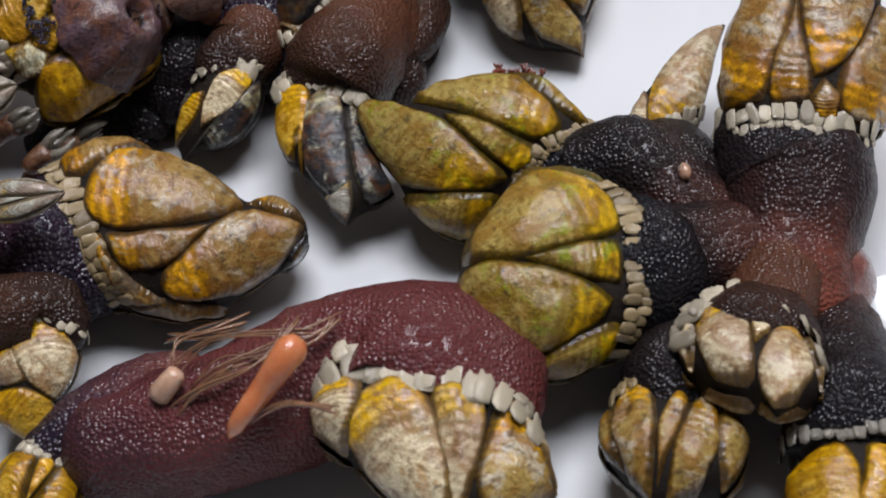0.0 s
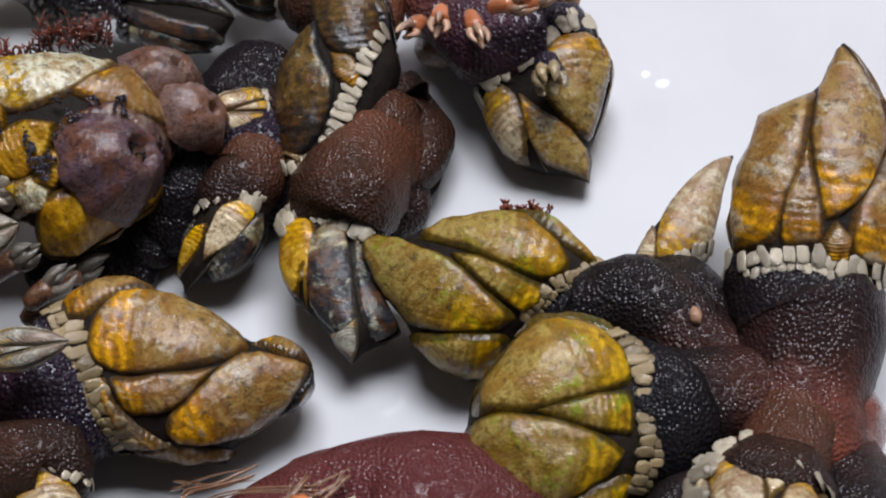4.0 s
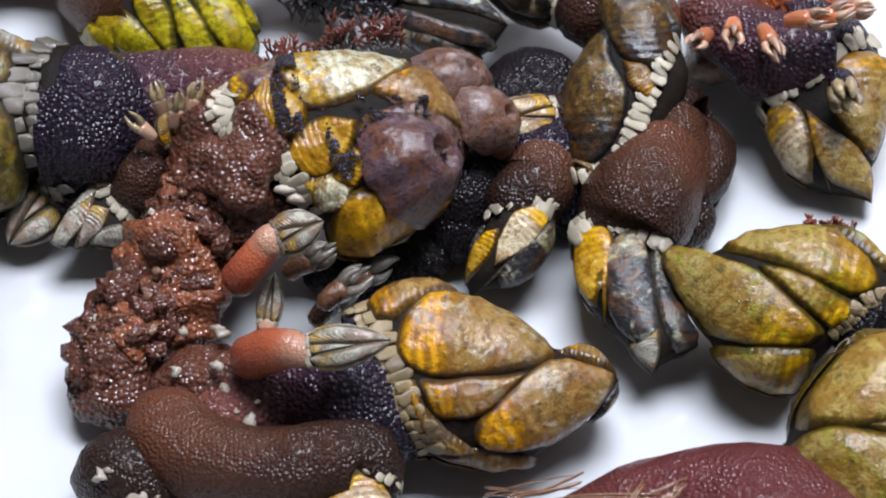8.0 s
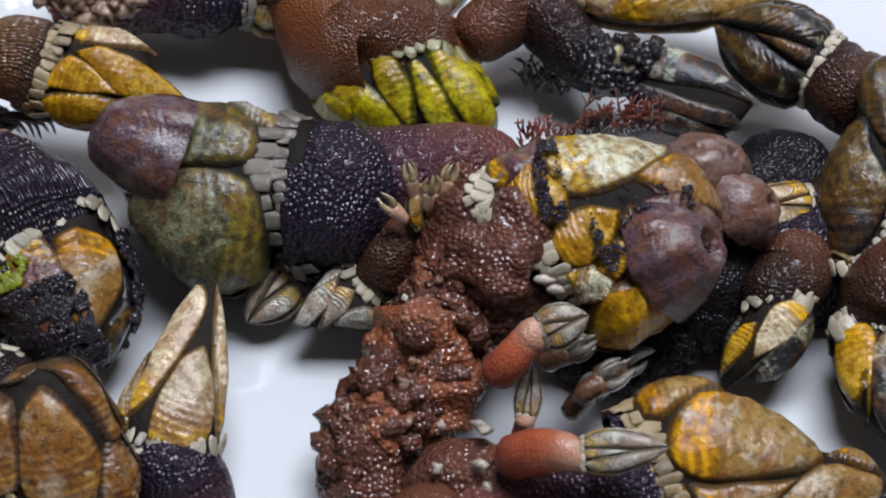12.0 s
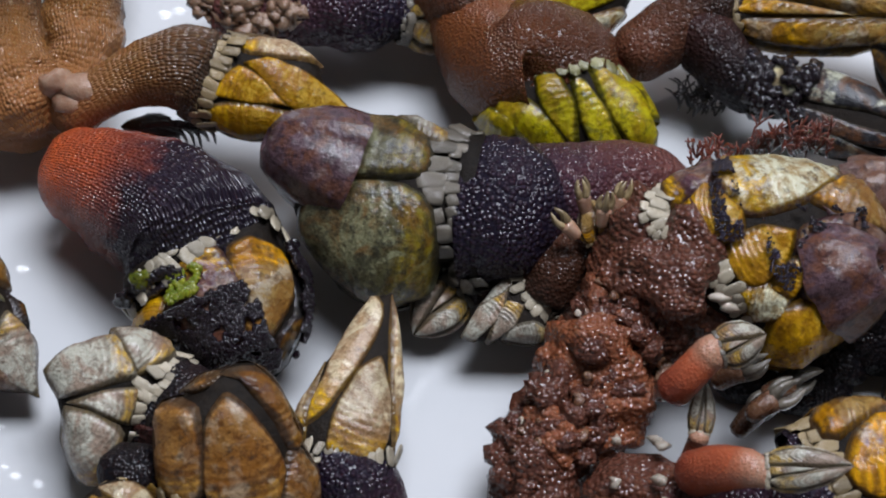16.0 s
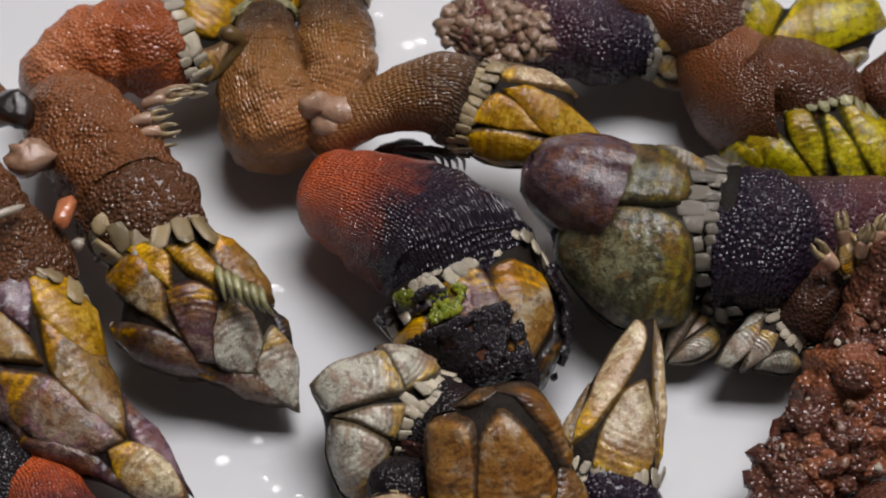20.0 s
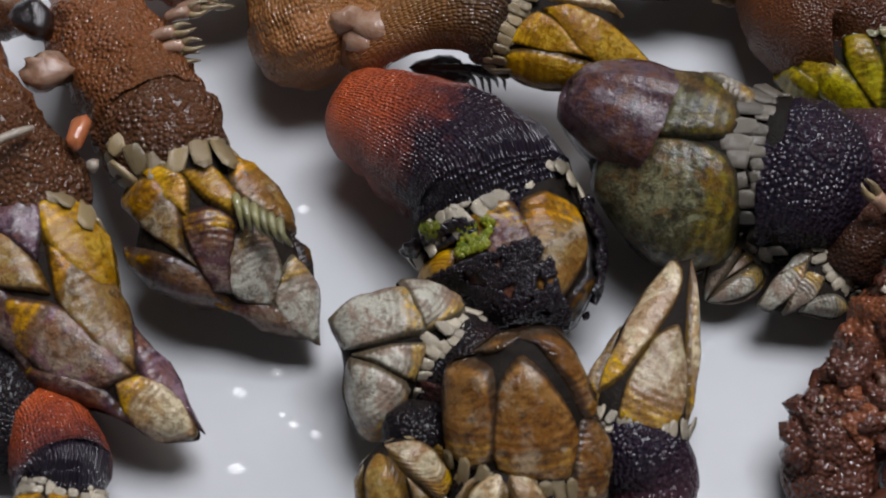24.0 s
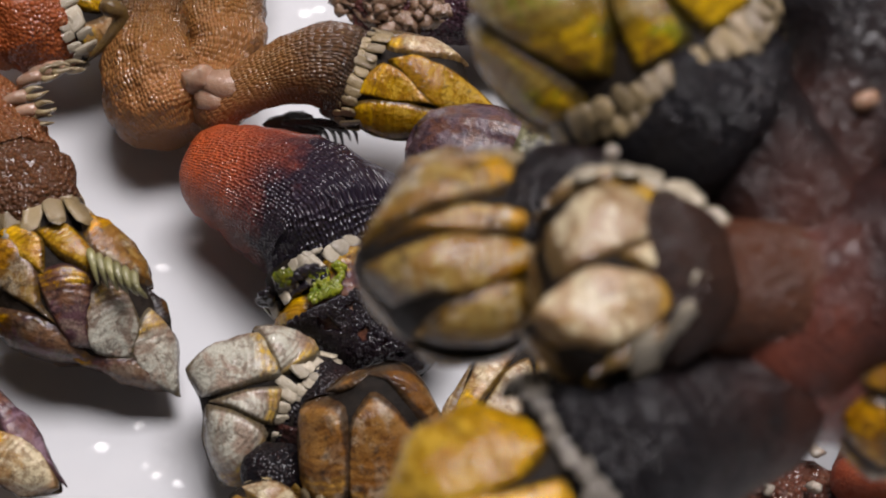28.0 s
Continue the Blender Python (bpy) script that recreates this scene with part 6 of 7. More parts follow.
def bud(at, way, length, radius, thing, stem, tip, label="", petals=4, seed=0):
    """A baby barnacle: a soft stem with a bunch of pointed little plates."""
    at, way = np.array(at, float), unit(way)
    end = at + way * length * 0.55
    v, f = strand([at, at + way * length * 0.25 + (0, 0, length * 0.05), end], radius * 0.7, radius, 9, 9)
    stem_ob = stick("bud", v, f, stem, thing, label)
    l = unit(np.cross(way, (0.1, 0.3, 1)))
    n = np.cross(way, l)
    rng = random.Random(seed)
    for k in range(petals):
        b = 2 * math.pi * k / petals + rng.uniform(-0.3, 0.3)
        d = l * math.cos(b) + n * math.sin(b)
        p = end - way * radius * 0.4 + d * radius * 0.45
        q = at + way * length * rng.uniform(0.85, 1.05) + d * radius * rng.uniform(0.3, 0.7)
        v, f = strand([p, (p + q) / 2 + d * radius * 0.35, q], radius * 0.55, radius * 0.12, 7, 7)
        part("petal", mesh_of("petal", np.asarray(v) - np.array(thing.location), f, tip), stem_ob)
    return stem_ob


def tuft(name, at, spread, height, count, mat, thing, seed, label):
    rng, lumps = random.Random(seed), []
    for _ in range(count):
        p = np.array(at) + np.array((rng.uniform(-1, 1) * spread[0], rng.uniform(-1, 1) * spread[1], 0))
        h = height * rng.uniform(0.4, 1.0)
        q = p + np.array((rng.uniform(-0.5, 0.5), rng.uniform(-0.4, 0.6), 1.0)) * h
        m = (p + q) / 2 + np.array((rng.uniform(-0.2, 0.2), rng.uniform(-0.2, 0.2), 0)) * h
        lumps.append(strand([p, m, q], 0.00022, 0.00014, 5, 4))
        for _ in range(3):
            w = m + (q - m) * rng.uniform(0, 0.8)
            z = w + np.array((rng.uniform(-1, 1), rng.uniform(-0.7, 1), rng.uniform(0.2, 1.0))) * h * 0.35
            lumps.append(strand([w, (w + z) / 2 + (0, 0, h * 0.05), z], 0.00018, 0.00012, 4, 4))
    v, f = many(lumps)
    ob = stick(name, v, f, mat, thing, label)
    return tagged(ob, kind="stuff")


def grains(cap, name, mat, count, us, fs, size, seed, label, bare=-0.12):
    """Many tiny knobs on the skin of a head, joined."""
    rng, lumps = random.Random(seed), []
    for _ in range(count):
        u, f = rng.uniform(*us), rng.uniform(*fs)
        p = cap.place(u, f, 0.10 * cap.half)
        if wobble(p, 430, seed) + 0.5 * wobble(p, 1100, seed) < bare:
            continue
        lumps.append(ball(p, size * rng.uniform(0.6, 1.5), seed, 0.3, 5, 6))
    v, f = many(lumps)
    return tagged(stick(name, v, f, mat, cap.thing, label), kind="stuff")


def crust(pts, count, size, mat, thing, seed, label, deep=0.90):
    """Spongy lumps along a stalk: pts are rows of x, y, z, radius; they sit on its upper side."""
    rng, lumps = random.Random(seed), []
    pc = curve_points(pts, 40)
    for _ in range(count):
        c = pc[rng.randrange(40)]
        d = np.array((rng.uniform(-0.9, 0.9), rng.uniform(-1.0, 0.8), rng.uniform(0.1, 1.0)))
        p = c[:3] + unit(d) * c[3] * rng.uniform(deep, deep + 0.12)
        p[2] = max(p[2], size * 0.5)
        lumps.append(ball(p, size * rng.uniform(0.35, 1.2) * np.array((1, 1, 0.7)), seed + len(lumps), 0.75, 7, 9))
    v, f = many(lumps)
    return tagged(stick("crust", v, f, mat, thing, label), kind="stuff")


def at_plate(x, y, z):
    """A point at height z, given on the plan grid of one part of the dish."""
    w = np.array((0.00022428, -0.00000537, -0.00001590)) * x + np.array((-0.00001387, -0.00017920, -0.00013519)) * y + np.array((-0.211701, 0.687024, -0.723955))
    e = np.array((0.07472, -0.23468, 0.25778))
    return e + w * (z - e[2]) / w[2]


def late(x, y, z):
    """A point at height z, given on the plan grid of one part of the dish."""
    w = np.array((0.00022405, 0.00001534, 0.00001227)) * x + np.array((0.00001963, -0.00018044, -0.00013281)) * y + np.array((-0.180802, 0.660554, -0.756245))
    e = np.array((-0.08555, -0.18927, 0.25923))
    return e + w * (z - e[2]) / w[2]


def top20(x, y, z):
    """A point at height z, given on the plan grid of one part of the dish."""
    w = np.array((0.00022470, 0.00000599, 0.00000751)) * x + np.array((0.00000938, -0.00017509, -0.00014085)) * y + np.array((-0.170994, 0.699604, -0.722665))
    e = np.array((-0.06501, -0.20692, 0.26496))
    return e + w * (z - e[2]) / w[2]


# the crusted yellow barnacle: limpets, red weed, dark moss, brown sponge on its foot
c1, dh, eh = HEAD["C1"], HEAD["D"], HEAD["E"]
limpet((0.0193, -0.0155, 0.0190), (0.75, -0.1, 0.6), 0.0078, 0.0084, 0.36, PURPLE, c1.thing, 1, "purple ribbed limpet with a hole")
limpet((0.0177, -0.0074, 0.0210), (0.25, -0.2, 0.9), 0.0050, 0.0040, 0.45, PURPLE, c1.thing, 2, "small purple limpet with a hole")
limpet((0.0258, -0.0017, 0.0190), (0.6, 0.1, 0.75), 0.0050, 0.0062, 0.24, TAUPE, c1.thing, 3, "brown-grey cone limpet")
limpet((0.0300, -0.0063, 0.0170), (0.7, -0.2, 0.6), 0.0046, 0.0056, 0.22, TAUPE, c1.thing, 4, "brown-grey cone limpet")
grains(c1, "moss", MOSS, 900, (0.45, 0.95), (0.6, 1.3), 0.00017, 17, "purple-black moss", 0.12)
tuft("seaweed", (0.0146, 0.0033, 0.0210), (0.0050, 0.0010), 0.0050, 60, RUST, c1.thing, 5, "rust-red branching seaweed")
tuft("seaweed", (0.0050, 0.0026, 0.0200), (0.0028, 0.0010), 0.0032, 34, RUST, c1.thing, 6, "rust-red branching seaweed")
grains(c1, "moss", MOSS, 800, (0.02, 0.16), (1.5, 2.6), 0.00017, 7, "purple-black moss")
grains(c1, "moss", MOSS, 2200, (0.26, 0.80), (1.2, 2.0), 0.00017, 8, "purple-black moss", 0.08)
FOOT = [(0.0005, -0.0109, 0.0140, 0.0078), (-0.0046, -0.0162, 0.0130, 0.0076), (-0.0096, -0.0235, 0.0100, 0.0073), (-0.0145, -0.0305, 0.0080, 0.0062), (-0.0186, -0.0341, 0.0060, 0.0051)]
crust(FOOT, 260, 0.0021, SKIN["sponge"], c1.thing, 9, "spongy brown crust", 0.76)
crust(FOOT, 90, 0.0007, CRUST, c1.thing, 19, "crumbs of brown crust", 0.92)
crust(FOOT[1:], 14, 0.0009, CHALK, c1.thing, 10, "pale crumbs on the crust")
v, f = ball((-0.0175, -0.0364, 0.0050), (0.0060, 0.0066, 0.0052), 11, 0.28, 16, 22)
stick("lobe", v, f, SKIN["sponge"], c1.thing, "rounded brown lobe of the foot")
v, f = ball((-0.0041, -0.0415, 0.0080), (0.0090, 0.0065, 0.0070), 12, 0.22, 16, 22)
stick("lobe", v, f, SKIN["sponge"], c1.thing, "rounded brown lobe of the foot")
v, f = ball((-0.0136, -0.0517, 0.0060), (0.0078, 0.0066, 0.0068), 13, 0.12, 16, 22)
stick("lobe", v, f, SKIN["brown"], c1.thing, "rounded brown lobe of the foot")
crust([(-0.0061, -0.0377, 0.0100, 0.0063), (-0.0032, -0.0429, 0.0100, 0.0062), (0.0022, -0.0449, 0.0090, 0.0055)], 18, 0.0009, CHALK, c1.thing, 14, "pale crumbs on the crust")
crust([(-0.0167, -0.0541, 0.0080, 0.0041), (-0.0132, -0.0566, 0.0080, 0.0040)], 10, 0.0008, CHALK, c1.thing, 24, "pale crumbs on the crust")
v, f = many([ball((0.0044, -0.0190, 0.0200), (0.0016, 0.0007, 0.0007), 15, 0.2), ball((0.0058, -0.0196, 0.0190), (0.0014, 0.0008, 0.0007), 16, 0.2)])
stick("debris", v, f, CHALK, c1.thing, "chalk-white splinter")
for k, (p, w) in enumerate((( (-0.0096, -0.0084, 0.0200), (0.1, 0.4, 0.9)), ((-0.0113, -0.0059, 0.0190), (-0.2, 0.5, 0.8)), ((-0.0079, -0.0066, 0.0200), (0.3, 0.5, 0.8)), ((-0.0124, -0.0087, 0.0180), (-0.6, 0.3, 0.6)))):
    bud(p, w, 0.0050, 0.0011, c1.thing, BLUSH, SCALE["cream"], "tiny brown baby barnacle", 4, k)
for k, (p, w) in enumerate((((0.0082, -0.0300, 0.0100), (0.6, 0.3, 0.3)), ((0.0040, -0.0264, 0.0120), (0.7, 0.2, 0.4)), ((0.0107, -0.0254, 0.0080), (0.8, 0.3, 0.1)), ((0.0071, -0.0299, 0.0060), (0.5, 0.5, 0.2)))):
    bud(p, w, 0.0080, 0.0017, c1.thing, CRUST, SCALE["grey"], "tiny grey baby barnacle", 5, k + 20)

# dark lumps: part shared foot, part stand-in for the shade between heads
v, f = ball((0.0376, -0.0047, 0.0060), (0.0105, 0.0100, 0.0085), 17, 0.15, 16, 22)
stick("foot", v, f, SKIN["purple"], HEAD["N"].thing, "dark foot lump standing in for shade between barnacles")
v, f = ball((0.0315, -0.0075, 0.0050), (0.0095, 0.0075, 0.0060), 18, 0.2, 16, 22)
stick("foot", v, f, SKIN["black"], HEAD["N"].thing, "dark foot lump standing in for shade between barnacles")
# black lumps in place of the shadow that lies on the plate here
for k, (p, z) in enumerate((((0.0247, -0.0095, 0.0060), (0.0100, 0.0070, 0.0065)), ((0.0200, -0.0159, 0.0030), (0.0075, 0.0055, 0.0040)), ((0.0134, -0.0184, 0.0030), (0.0070, 0.0045, 0.0040)), ((0.0366, 0.0042, 0.0060), (0.0090, 0.0080, 0.0080)))):
    v, f = ball(p, z, k + 110, 0.2, 16, 22)
    stick("foot", v, f, SKIN["black"], HEAD["N"].thing, "dark foot lump standing in for shade between barnacles")
# three more lumps, black to deepen the shadow around P
for k, (p, z) in enumerate((((0.0265, -0.0113, 0.0035), (0.0085, 0.0070, 0.0050)), ((0.0380, -0.0060, 0.0040), (0.0090, 0.0080, 0.0060)), ((0.0159, -0.0191, 0.0020), (0.0070, 0.0050, 0.0036)))):
    v, f = ball(p, z, k + 140, 0.2, 16, 22)
    stick("foot", v, f, SKIN["black"], HEAD["N"].thing, "dark foot lump standing in for shade between barnacles")
for k, (p, z) in enumerate((((0.0548, -0.0050, 0.0060), (0.0044, 0.0090, 0.0056)), ((0.0532, -0.0122, 0.0040), (0.0068, 0.0062, 0.0044)))):
    v, f = ball(p, z, k + 160, 0.12, 22, 30)
    stick("stalk", v, f, SKIN["brown"], HEAD["N"].thing, "swollen brown stalk")
v, f = ball((-0.1195, -0.0332, 0.0050), (0.0150, 0.0115, 0.0070), 19, 0.2, 16, 22)
stick("foot", v, f, SKIN["black"], HEAD["G5"].thing, "dark warty foot under the barnacles")

# the round mossy barnacle
limpet((-0.0426, 0.0019, 0.0180), (-0.85, 0.15, 0.35), 0.0110, 0.0084, 0.24, PURPLE, dh.thing, 21, "purple ribbed limpet")

# black moss and green algae on the barnacle with the orange stub
grains(eh, "moss", MOSS, 4200, (0.34, 1.0), (0.5, 1.85), 0.00030, 31, "glossy purple-black moss", -0.25)
grains(eh, "moss", MOSS, 420, (0.1, 0.95), (2.7, 3.05), 0.00042, 36, "glossy purple-black moss")
grains(eh, "moss", MOSS, 1500, (0.55, 1.0), (-0.4, 0.6), 0.00042, 33, "glossy purple-black moss")
grains(eh, "moss", MOSS, 700, (0.02, 0.14), (0.0, 1.2), 0.00042, 34, "glossy purple-black moss")
grains(eh, "algae", LEAF, 500, (0.08, 0.30), (1.05, 1.40), 0.00036, 32, "bright green algae patch")
grains(eh, "algae", LEAF, 60, (-0.02, 0.06), (0.75, 0.95), 0.00050, 35, "bright green algae patch")

# the purple stalk with its orange sea squirt and root threads
b1 = HEAD["B1"].thing
v, f = strand([(0.0458, -0.0697, 0.0250), (0.0437, -0.0720, 0.0240), (0.0411, -0.0736, 0.0210), (0.0386, -0.0756, 0.0190), (0.0366, -0.0766, 0.0160)], 0.0021, 0.0009, 18, 14)
stick("sea_squirt", v, f, APRICOT, None, "orange teardrop sea squirt on a purple stalk", None, "sea squirt")
v, f = strand([(0.0311, -0.0688, 0.0190), (0.0296, -0.0700, 0.0180), (0.0281, -0.0705, 0.0160)], 0.0012, 0.0016, 10, 10)
stick("sea_squirt", v, f, BLUSH, None, "small pale orange sea squirt among root threads", None, "sea squirt")
rng = random.Random(5)
threads = []
for pts in (((600, 560, .022), (470, 620, .021), (380, 650, .020), (330, 720, .016), (240, 810, .010)), ((560, 590, .022), (430, 600, .021), (350, 610, .019), (300, 660, .017)),
            ((420, 640, .021), (330, 700, .017), (280, 770, .012), (210, 830, .008)), ((520, 570, .022), (450, 640, .022), (360, 690, .019), (300, 740, .015), (240, 800, .01)),
            ((330, 740, .013), (270, 830, .009), (240, 880, .006)), ((440, 565, .018), (370, 590, .018), (310, 600, .017), (300, 640, .017)), ((590, 720, .024), (500, 710, .022), (440, 745, .017)),
            ((600, 560, .022), (560, 600, .022), (480, 630, .022), (420, 650, .021), (340, 690, .018)), ((300, 600, .01), (360, 590, .014), (430, 570, .016))):
    for _ in range(3):
        P = [at_plate(x + rng.uniform(-12, 12), y + rng.uniform(-12, 12), z) for x, y, z in pts]
        threads.append(strand(P, rng.uniform(0.00010, 0.00030), 0.00007, 22, 5))
v, f = many(threads)
stick("root_threads", v, f, FIBRE, None, "tangle of thin brown root threads", None, "root threads", kind="stuff")

# the frilled barnacle: pink buds and a baby barnacle on its plates
rt = HEAD["R"].thing
for k, (p, w, s) in enumerate((((0.0629, 0.0069, 0.0200), (-0.1, -0.7, 0.2), 0.0055), ((0.0665, 0.0057, 0.0200), (0.2, -0.8, 0.1), 0.0065), ((0.0692, 0.0047, 0.0220), (0.7, -0.2, 0.3), 0.0070), ((0.0728, 0.0041, 0.0220), (0.8, 0.2, 0.3), 0.0060), ((0.0602, 0.0086, 0.0160), (-0.4, -0.5, 0.2), 0.0050), ((0.0764, 0.0082, 0.0200), (0.9, -0.2, 0.3), 0.0060))):
    bud(p, w, s, 0.0014, rt, APRICOT, BLUSH, "pink-orange baby barnacle", 4, k + 40)
bud((0.0761, -0.0005, 0.0170), (0.1, -0.8, 0.15), 0.0062, 0.0022, rt, SKIN["purple"], SCALE["cream"], "baby barnacle with ochre plates", 6, 50)

for k, (p, z) in enumerate((((0.0684, 0.0210, 0.0100), (0.0090, 0.0060, 0.0060)), ((0.0628, 0.0152, 0.0050), (0.0050, 0.0042, 0.0040)), ((0.0751, 0.0148, 0.0120), (0.0060, 0.0050, 0.0050)))):
    v, f = ball(p, z, k + 130, 0.25, 16, 22)
    stick("lobe", v, f, SKIN["coral"] if k != 1 else CRUMB, rt, "soft orange-brown foot with buds")

# warts, crumbs and strings on the long brown cluster
g = HEAD["G2"].thing
for k, (p, s) in enumerate((((-0.1247, 0.0166, 0.0140), (0.0050, 0.0040, 0.0040)), ((-0.1313, 0.0119, 0.0120), (0.0058, 0.0042, 0.0040)), ((-0.1335, 0.0068, 0.0100), (0.0050, 0.0036, 0.0034)), ((-0.1382, 0.0055, 0.0070), (0.0036, 0.0024, 0.0022)))):
    v, f = ball(p, s, k + 60, 0.42, 12, 16)
    stick("wart", v, f, (CRUST, BLUSH, BLUSH, CRUST)[k], g, "knobbly brown wart")
v, f = ball((-0.1158, 0.0038, 0.0190), (0.0034, 0.0028, 0.0028), 66, 0.42, 12, 16)
stick("wart", v, f, BLUSH, g, "smooth pink-white wart")
v, f = ball((-0.1180, 0.0104, 0.0200), (0.0030, 0.0026, 0.0020), 67, 0.35, 10, 12)
stick("wart", v, f, FEATHER, g, "blackish wart")
v, f = ball((-0.1094, -0.0080, 0.0220), (0.0013, 0.0028, 0.0013), 68, 0.3, 10, 12)
stick("wart", v, f, APRICOT, g, "small orange wart")
lumps = []
for pts in (((350, 318, .027), (290, 340, .028), (235, 380, .028), (230, 420, .028), (195, 440, .027)), ((260, 350, .028), (225, 360, .028), (205, 400, .028)), ((125, 245, .022), (105, 290, .024), (92, 340, .024))):
    lumps.append(strand([late(x, y, z) for x, y, z in pts], 0.00055, 0.0004, 16, 7))
for x, y in ((175, 330), (195, 300), (450, 230), (470, 300), (440, 390), (170, 500), (185, 580), (205, 620), (260, 690), (550, 410), (240, 430), (265, 410)):
    lumps.append(ball(late(x, y, .026 if y < 450 and x < 350 else .018), 0.0009, x, 0.35, 6, 8))
v, f = many(lumps)
stick("debris", v, f, CHALK, g, "white strings and crumbs")
for k, (x, y, z) in enumerate(((600, 120, .020), (620, 105, .020), (640, 95, .019), (575, 155, .02), (590, 175, .019), (580, 190, .018))):
    bud(late(x - 40, y + 12, z), (0.8, 0.25 - 0.15 * (k % 3), 0.15), 0.0062, 0.0010, g, BLUSH, SCALE["cream"], "pale pink baby barnacle", 3, k + 70)
for k in range(6):
    x, y = 700 + k * 16, 445 + k * 9
    v, f = strand([late(x, y, .019), late(x + 8, y + 30, .019), late(x + 14 + 2 * k, y + 66 - 3 * k, .017)], 0.0007, 0.0002, 8, 8)
    stick("scale", v, f, SCALE["lime"], g, "long golden scale")
v, f = ball((-0.1120, -0.0389, 0.0060), (0.0036, 0.0026, 0.0026), 77, 0.25, 10, 12)
stick("sea_squirt", v, f, APRICOT, None, "small orange sea squirt under a barnacle", None, "sea squirt")

# tan cluster: pale torn skin, black feathery limbs below the amber head
h = HEAD["H1"].thing
v, f = many([ball((-0.0765, 0.0162, 0.0140), (0.0045, 0.0030, 0.0022), 80, 0.45, 10, 14), ball((-0.0795, 0.0168, 0.0160), (0.0030, 0.0018, 0.0018), 81, 0.5, 10, 12), ball((-0.0735, 0.0166, 0.0160), (0.0050, 0.0026, 0.0024), 82, 0.3, 10, 14)])
stick("torn_skin", v, f, BLUSH, h, "pale torn skin between the stalks")
lumps = []
for k in range(10):
    x = 705 + 12 * k
    limb_v, limb_f = (strand([top20(700 + 5 * k, 262, .010), top20(x, 275 + 2 * (k % 3), .008), top20(x + 10, 300 + 4 * (k % 4), .004)], 0.0006, 0.00015, 10, 6))
    stick("limb", limb_v, limb_f, FEATHER, h, "black feathery limb")
v, f = ball((-0.0665, 0.0165, 0.0080), (0.0040, 0.0018, 0.0016), 83, 0.4)
stick("limb_base", v, f, FEATHER, h, "black base of feathery limbs")
v, f = strand([(-0.0571, 0.0222, 0.0190), (-0.0508, 0.0217, 0.0190), (-0.0454, 0.0210, 0.0160)], 0.0014, 0.0003, 12, 9)
stick("tergum", v, f, SHELL["pale"], h, "pale long plate on top of the amber head")
v, f = strand([(-0.0929, 0.0262, 0.0200), (-0.0903, 0.0262, 0.0180), (-0.0921, 0.0238, 0.0160), (-0.0947, 0.0218, 0.0140)], 0.0014, 0.0004, 12, 9)
stick("claw_plate", v, f, SHELL["pale"], HEAD["G3"].thing, "curved pale plate")

# the dark stalk with a crumbly foot; moss on the slate barnacle
k_thing = HEAD["K"].thing
crust([(-0.0492, 0.0378, 0.0090, 0.0052), (-0.0539, 0.0377, 0.0090, 0.0055), (-0.0591, 0.0384, 0.0080, 0.0044)], 240, 0.0015, CRUMB, k_thing, 90, "crumbly brown crust")
crust([(-0.0516, 0.0377, 0.0090, 0.0060), (-0.0579, 0.0385, 0.0080, 0.0052)], 12, 0.0012, CHALK, k_thing, 91, "pale crumbs")
mh = HEAD["M"]
grains(mh, "moss", MOSS, 700, (-0.1, 0.35), (0.0, 3.1), 0.0006, 92, "black knobbly moss")
tuft("seaweed", (0.0069, 0.0267, 0.0020), (0.0030, 0.0020), 0.0060, 40, FEATHER, mh.thing, 93, "black ragged seaweed")
v, f = ball((-0.0043, 0.0291, 0.0080), (0.0040, 0.0036, 0.0036), 94, 0.10, 14, 18)
stick("stub", v, f, SKIN["rose"], HEAD["L"].thing, "rounded pink-red stub")
v, f = ball((-0.0438, -0.0370, 0.0050), (0.0014, 0.0014, 0.0013), 95, 0.12)
stick("pebble", v, f, BLUSH, None, "tiny peach pebble beside a standing barnacle", None, "pebble")
v, f = ball((-0.0657, -0.0405, 0.0120), (0.0048, 0.0040, 0.0042), 96, 0.16, 12, 16)
stick("stub", v, f, SKIN["black"], HEAD["F1"].thing, "knobbly black stub")
tuft("seaweed", (0.0724, -0.0239, 0.0150), (0.0035, 0.0005), 0.0016, 40, RUST, HEAD["A2"].thing, 97, "short reddish weed on the plates")
v, f = ball((0.0919, -0.0424, 0.0170), (0.0008, 0.0013, 0.0009), 98, 0.2)
stick("debris", v, f, BLUSH, HEAD["A4"].thing, "pale crumb")
v, f = ball((0.0907, -0.0682, 0.0235), (0.0006, 0.0006, 0.0005), 99, 0.2)
stick("debris", v, f, CHALK, HEAD["A1"].thing, "white crumb")


# ---- water on the glaze ----
def water():
    m, N, K, P = nodes_of("clear_water")
    P.inputs["Base Color"].default_value = (0.97, 0.97, 0.95, 1)
    P.inputs["Transmission Weight"].default_value, P.inputs["IOR"].default_value = 1.0, 1.33
    tc = N.new("ShaderNodeTexCoord")
    P.inputs["Roughness"].default_value = 0.03
    K.new(bump(N, K, noise_node(N, K, tc.outputs["Object"], 300, 2), 0.1, 0.0003), P.inputs["Normal"])
    return m


WATER = water()


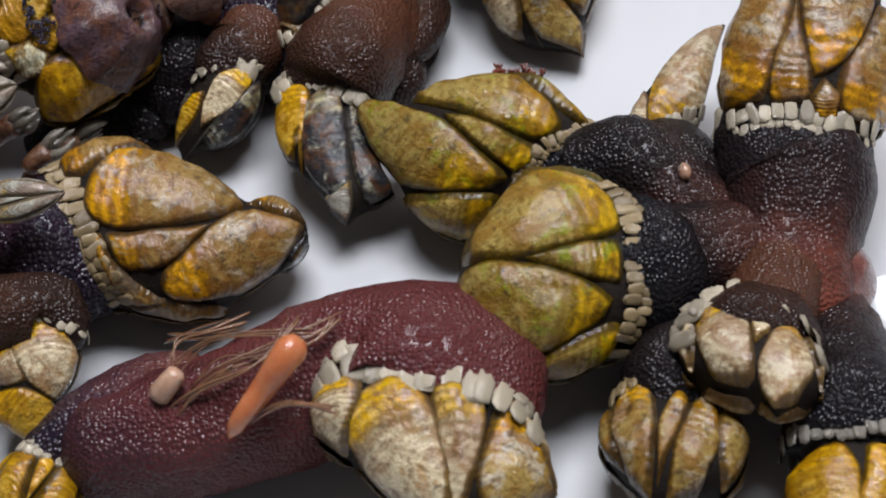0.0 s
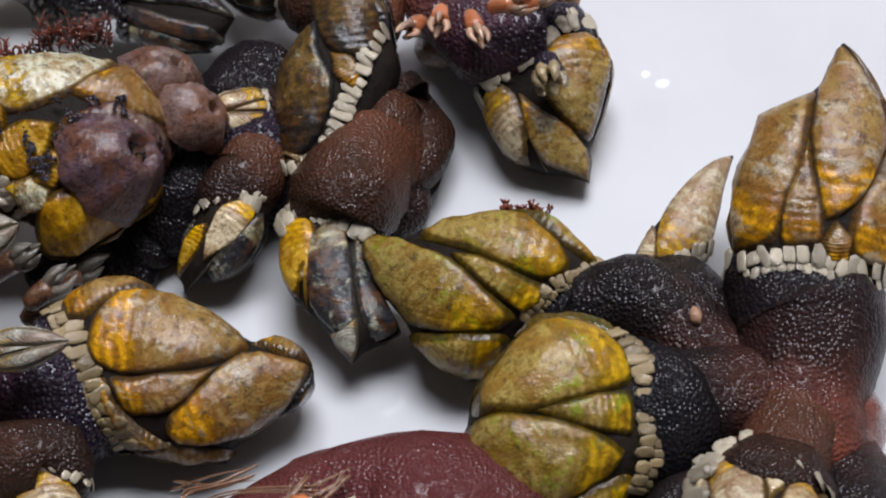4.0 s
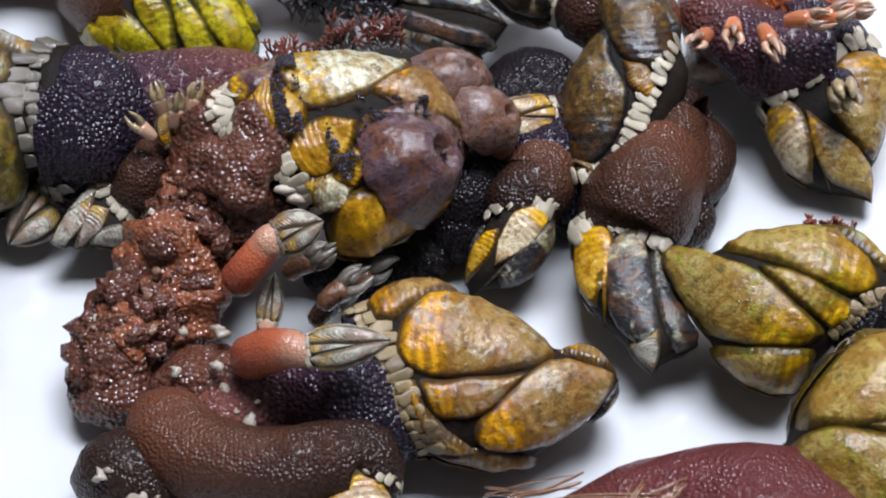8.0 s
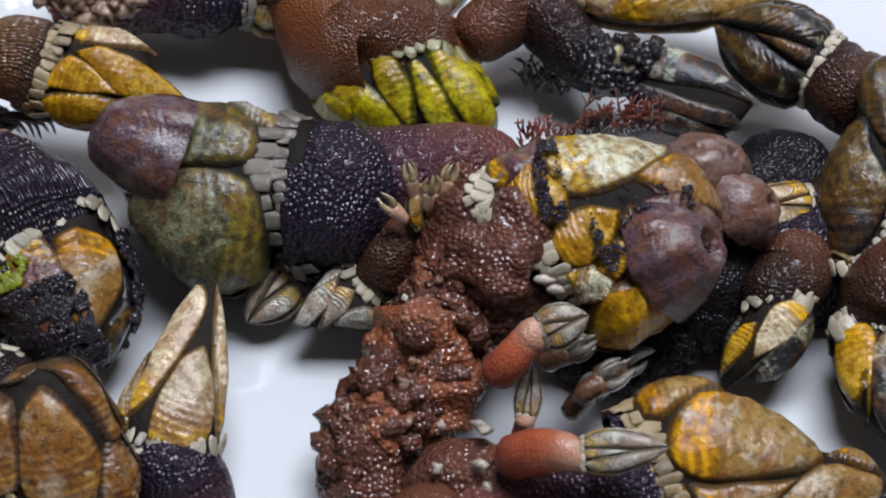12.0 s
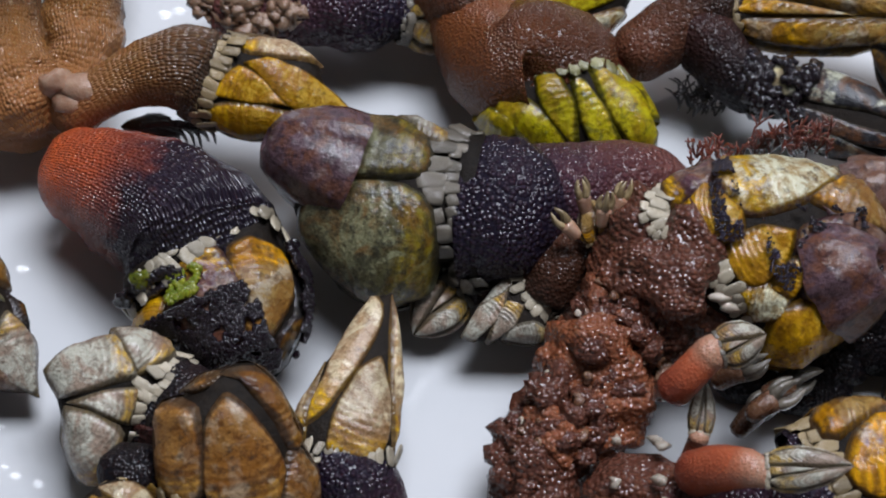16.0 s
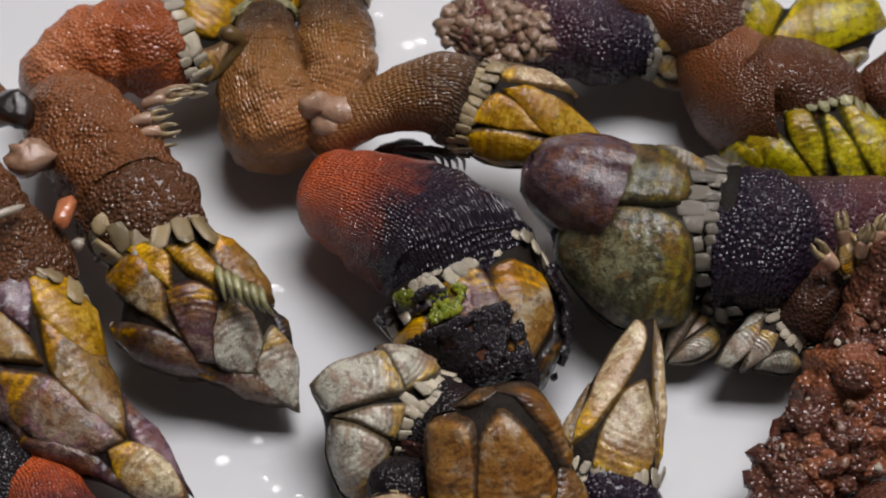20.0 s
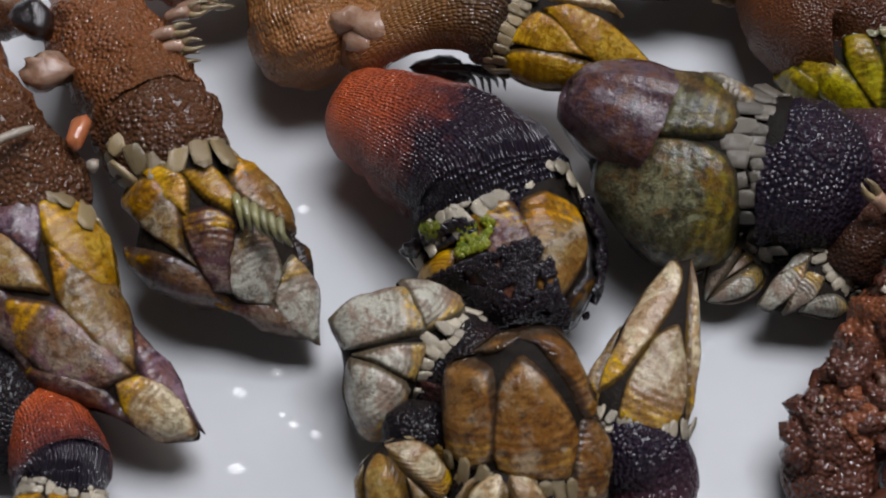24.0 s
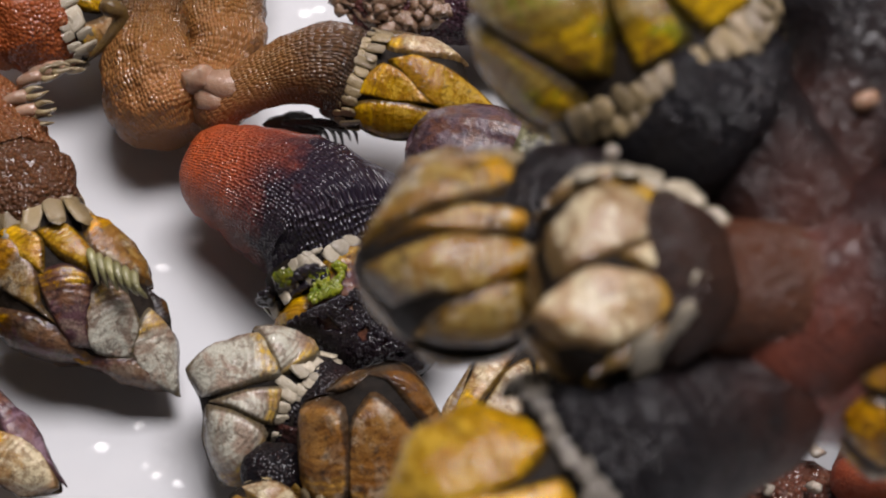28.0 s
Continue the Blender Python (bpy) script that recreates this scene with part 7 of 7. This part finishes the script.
def drop(at, rx, ry, height, seed):
    verts, seg = [], 20
    rings = ((1.0, 0.0), (0.97, 0.45), (0.85, 0.8), (0.6, 0.95), (0.25, 1.0), (0.02, 1.0))
    for r, h in rings:
        for j in range(seg):
            b = 2 * math.pi * j / seg
            k = 1 + 0.22 * noise.noise(Vector((math.cos(b), math.sin(b), seed * 1.7)))
            verts.append((at[0] + math.cos(b) * r * rx * k, at[1] + math.sin(b) * r * ry * k, 0.0002 + h * height))
    ob = stick("water_drop", verts, sheet(len(rings), seg, True) + [tuple(range((len(rings) - 1) * seg, len(rings) * seg))], WATER, None,
               "clear water drop on the white glaze", None, "water drop", "water drops")
    ob.visible_shadow = False


drop((0.1164, -0.0510, 0.0000), 0.0016, 0.0034, 0.0004, 1)
for k, p in enumerate(((0.1205, -0.0191, 0.0000), (0.1243, -0.0185, 0.0000), (0.0923, 0.0082, 0.0000), (0.1223, -0.0403, 0.0000), (0.1227, -0.0591, 0.0000), (0.1210, -0.0331, 0.0000), (0.0901, 0.0101, 0.0000), (0.0606, -0.0341, 0.0000), (0.0600, 0.0054, 0.0000), (-0.0861, -0.0209, 0.0000), (-0.0838, -0.0015, 0.0000), (-0.0831, -0.0320, 0.0000), (-0.0816, -0.0334, 0.0000), (-0.0887, -0.0294, 0.0000), (-0.0817, -0.0332, 0.0000), (-0.0788, -0.0345, 0.0000), (-0.0877, -0.0399, 0.0000), (-0.0845, -0.0261, 0.0000), (-0.0846, -0.0261, 0.0000), (-0.0679, 0.0438, 0.0000), (-0.0723, 0.0497, 0.0000), (-0.0661, 0.0447, 0.0000), (-0.0657, 0.0447, 0.0000))):
    r = 0.0003 + 0.0005 * ((k * 37) % 11) / 11
    drop(p, r * 1.3, r * 0.9, r * 0.25, k + 5)
HEAD["A8"] = barnacle("A8", "stout ochre barnacle on a glossy black stalk", (0.1092, -0.0510, 0.0084), (0.1206, -0.0436, 0.0101), (0.352, -0.343, 0.780), 0.0075,
         [(0.1092, -0.0510, 0.0084, 0.0061), (0.1063, -0.0536, 0.0066, 0.0066), (0.1025, -0.0560, 0.0043, 0.0061), (0.0973, -0.0579, 0.0006, 0.0044)], shell_key="brown", skin="black", scales="cream", n=22, into=cluster_a)


for k, (p, z) in enumerate((((0.1045, -0.0545, 0.0075), (0.0085, 0.0075, 0.0060)), ((0.1010, -0.0500, 0.0075), (0.0065, 0.0070, 0.0055)))):
    v, f = ball(p, z, k + 150, 0.22, 22, 30)
    stick("foot", v, f, RAW, cluster_a, "wet red-brown foot where the stalks join")


# ---- what moves: one cluster is lifted and turned over the others ----
def motions():
    walk(cluster_a, [
        (0, pose(0.0908, -0.0608, 0.0120, 0.00, -0.00, 0.00)),
        (14, pose(0.0908, -0.0608, 0.0120, 0.00, -0.00, 0.00)),
        (17, pose(0.0908, -0.0608, 0.0620, 5.84, -0.30, 0.20)),
        (20, pose(0.1008, -0.0808, 0.1020, 15.57, -0.83, 0.46)),
        (22.5, pose(0.0808, -0.0908, 0.1120, 27.25, -1.52, 0.64)),
        (24, pose(0.0373, -0.0883, 0.1162, 35.03, -2.00, 0.68)),
        (24.5, pose(0.0093, -0.0819, 0.1116, 17.91, -12.86, 18.09)),
        (25, pose(-0.0067, -0.0829, 0.1096, 15.91, -13.86, 17.09)),
        (25.5, pose(-0.0169, -0.0746, 0.0922, 16.19, -14.00, 8.81)),
        (26, pose(-0.0271, -0.0663, 0.0748, 16.46, -14.15, 0.53)),
        (26.5, pose(-0.0288, -0.0631, 0.0745, 3.49, -7.27, -7.18)),
        (27, pose(-0.0316, -0.0664, 0.0924, 10.40, 10.02, -33.90)),
        (27.5, pose(-0.0304, -0.0685, 0.0978, 2.88, 10.87, -46.72)),
        (28, pose(-0.0292, -0.0707, 0.1031, -4.64, 11.71, -59.53)),
    ])
    limb = HEAD["A8"].body
    walk(limb, [
        (0, pose(0.004, -0.026, 0.004, -9.91, -14.62, -106.68)),
        (15, pose(0.004, -0.026, 0.004, -9.91, -14.62, -106.68)),
        (18.5, pose(0, 0, 0.002, -8.62, -4.83, -53.27)),
        (22, pose(0, 0, 0)),
        (28, pose(0, 0, 0)),
    ])


motions()
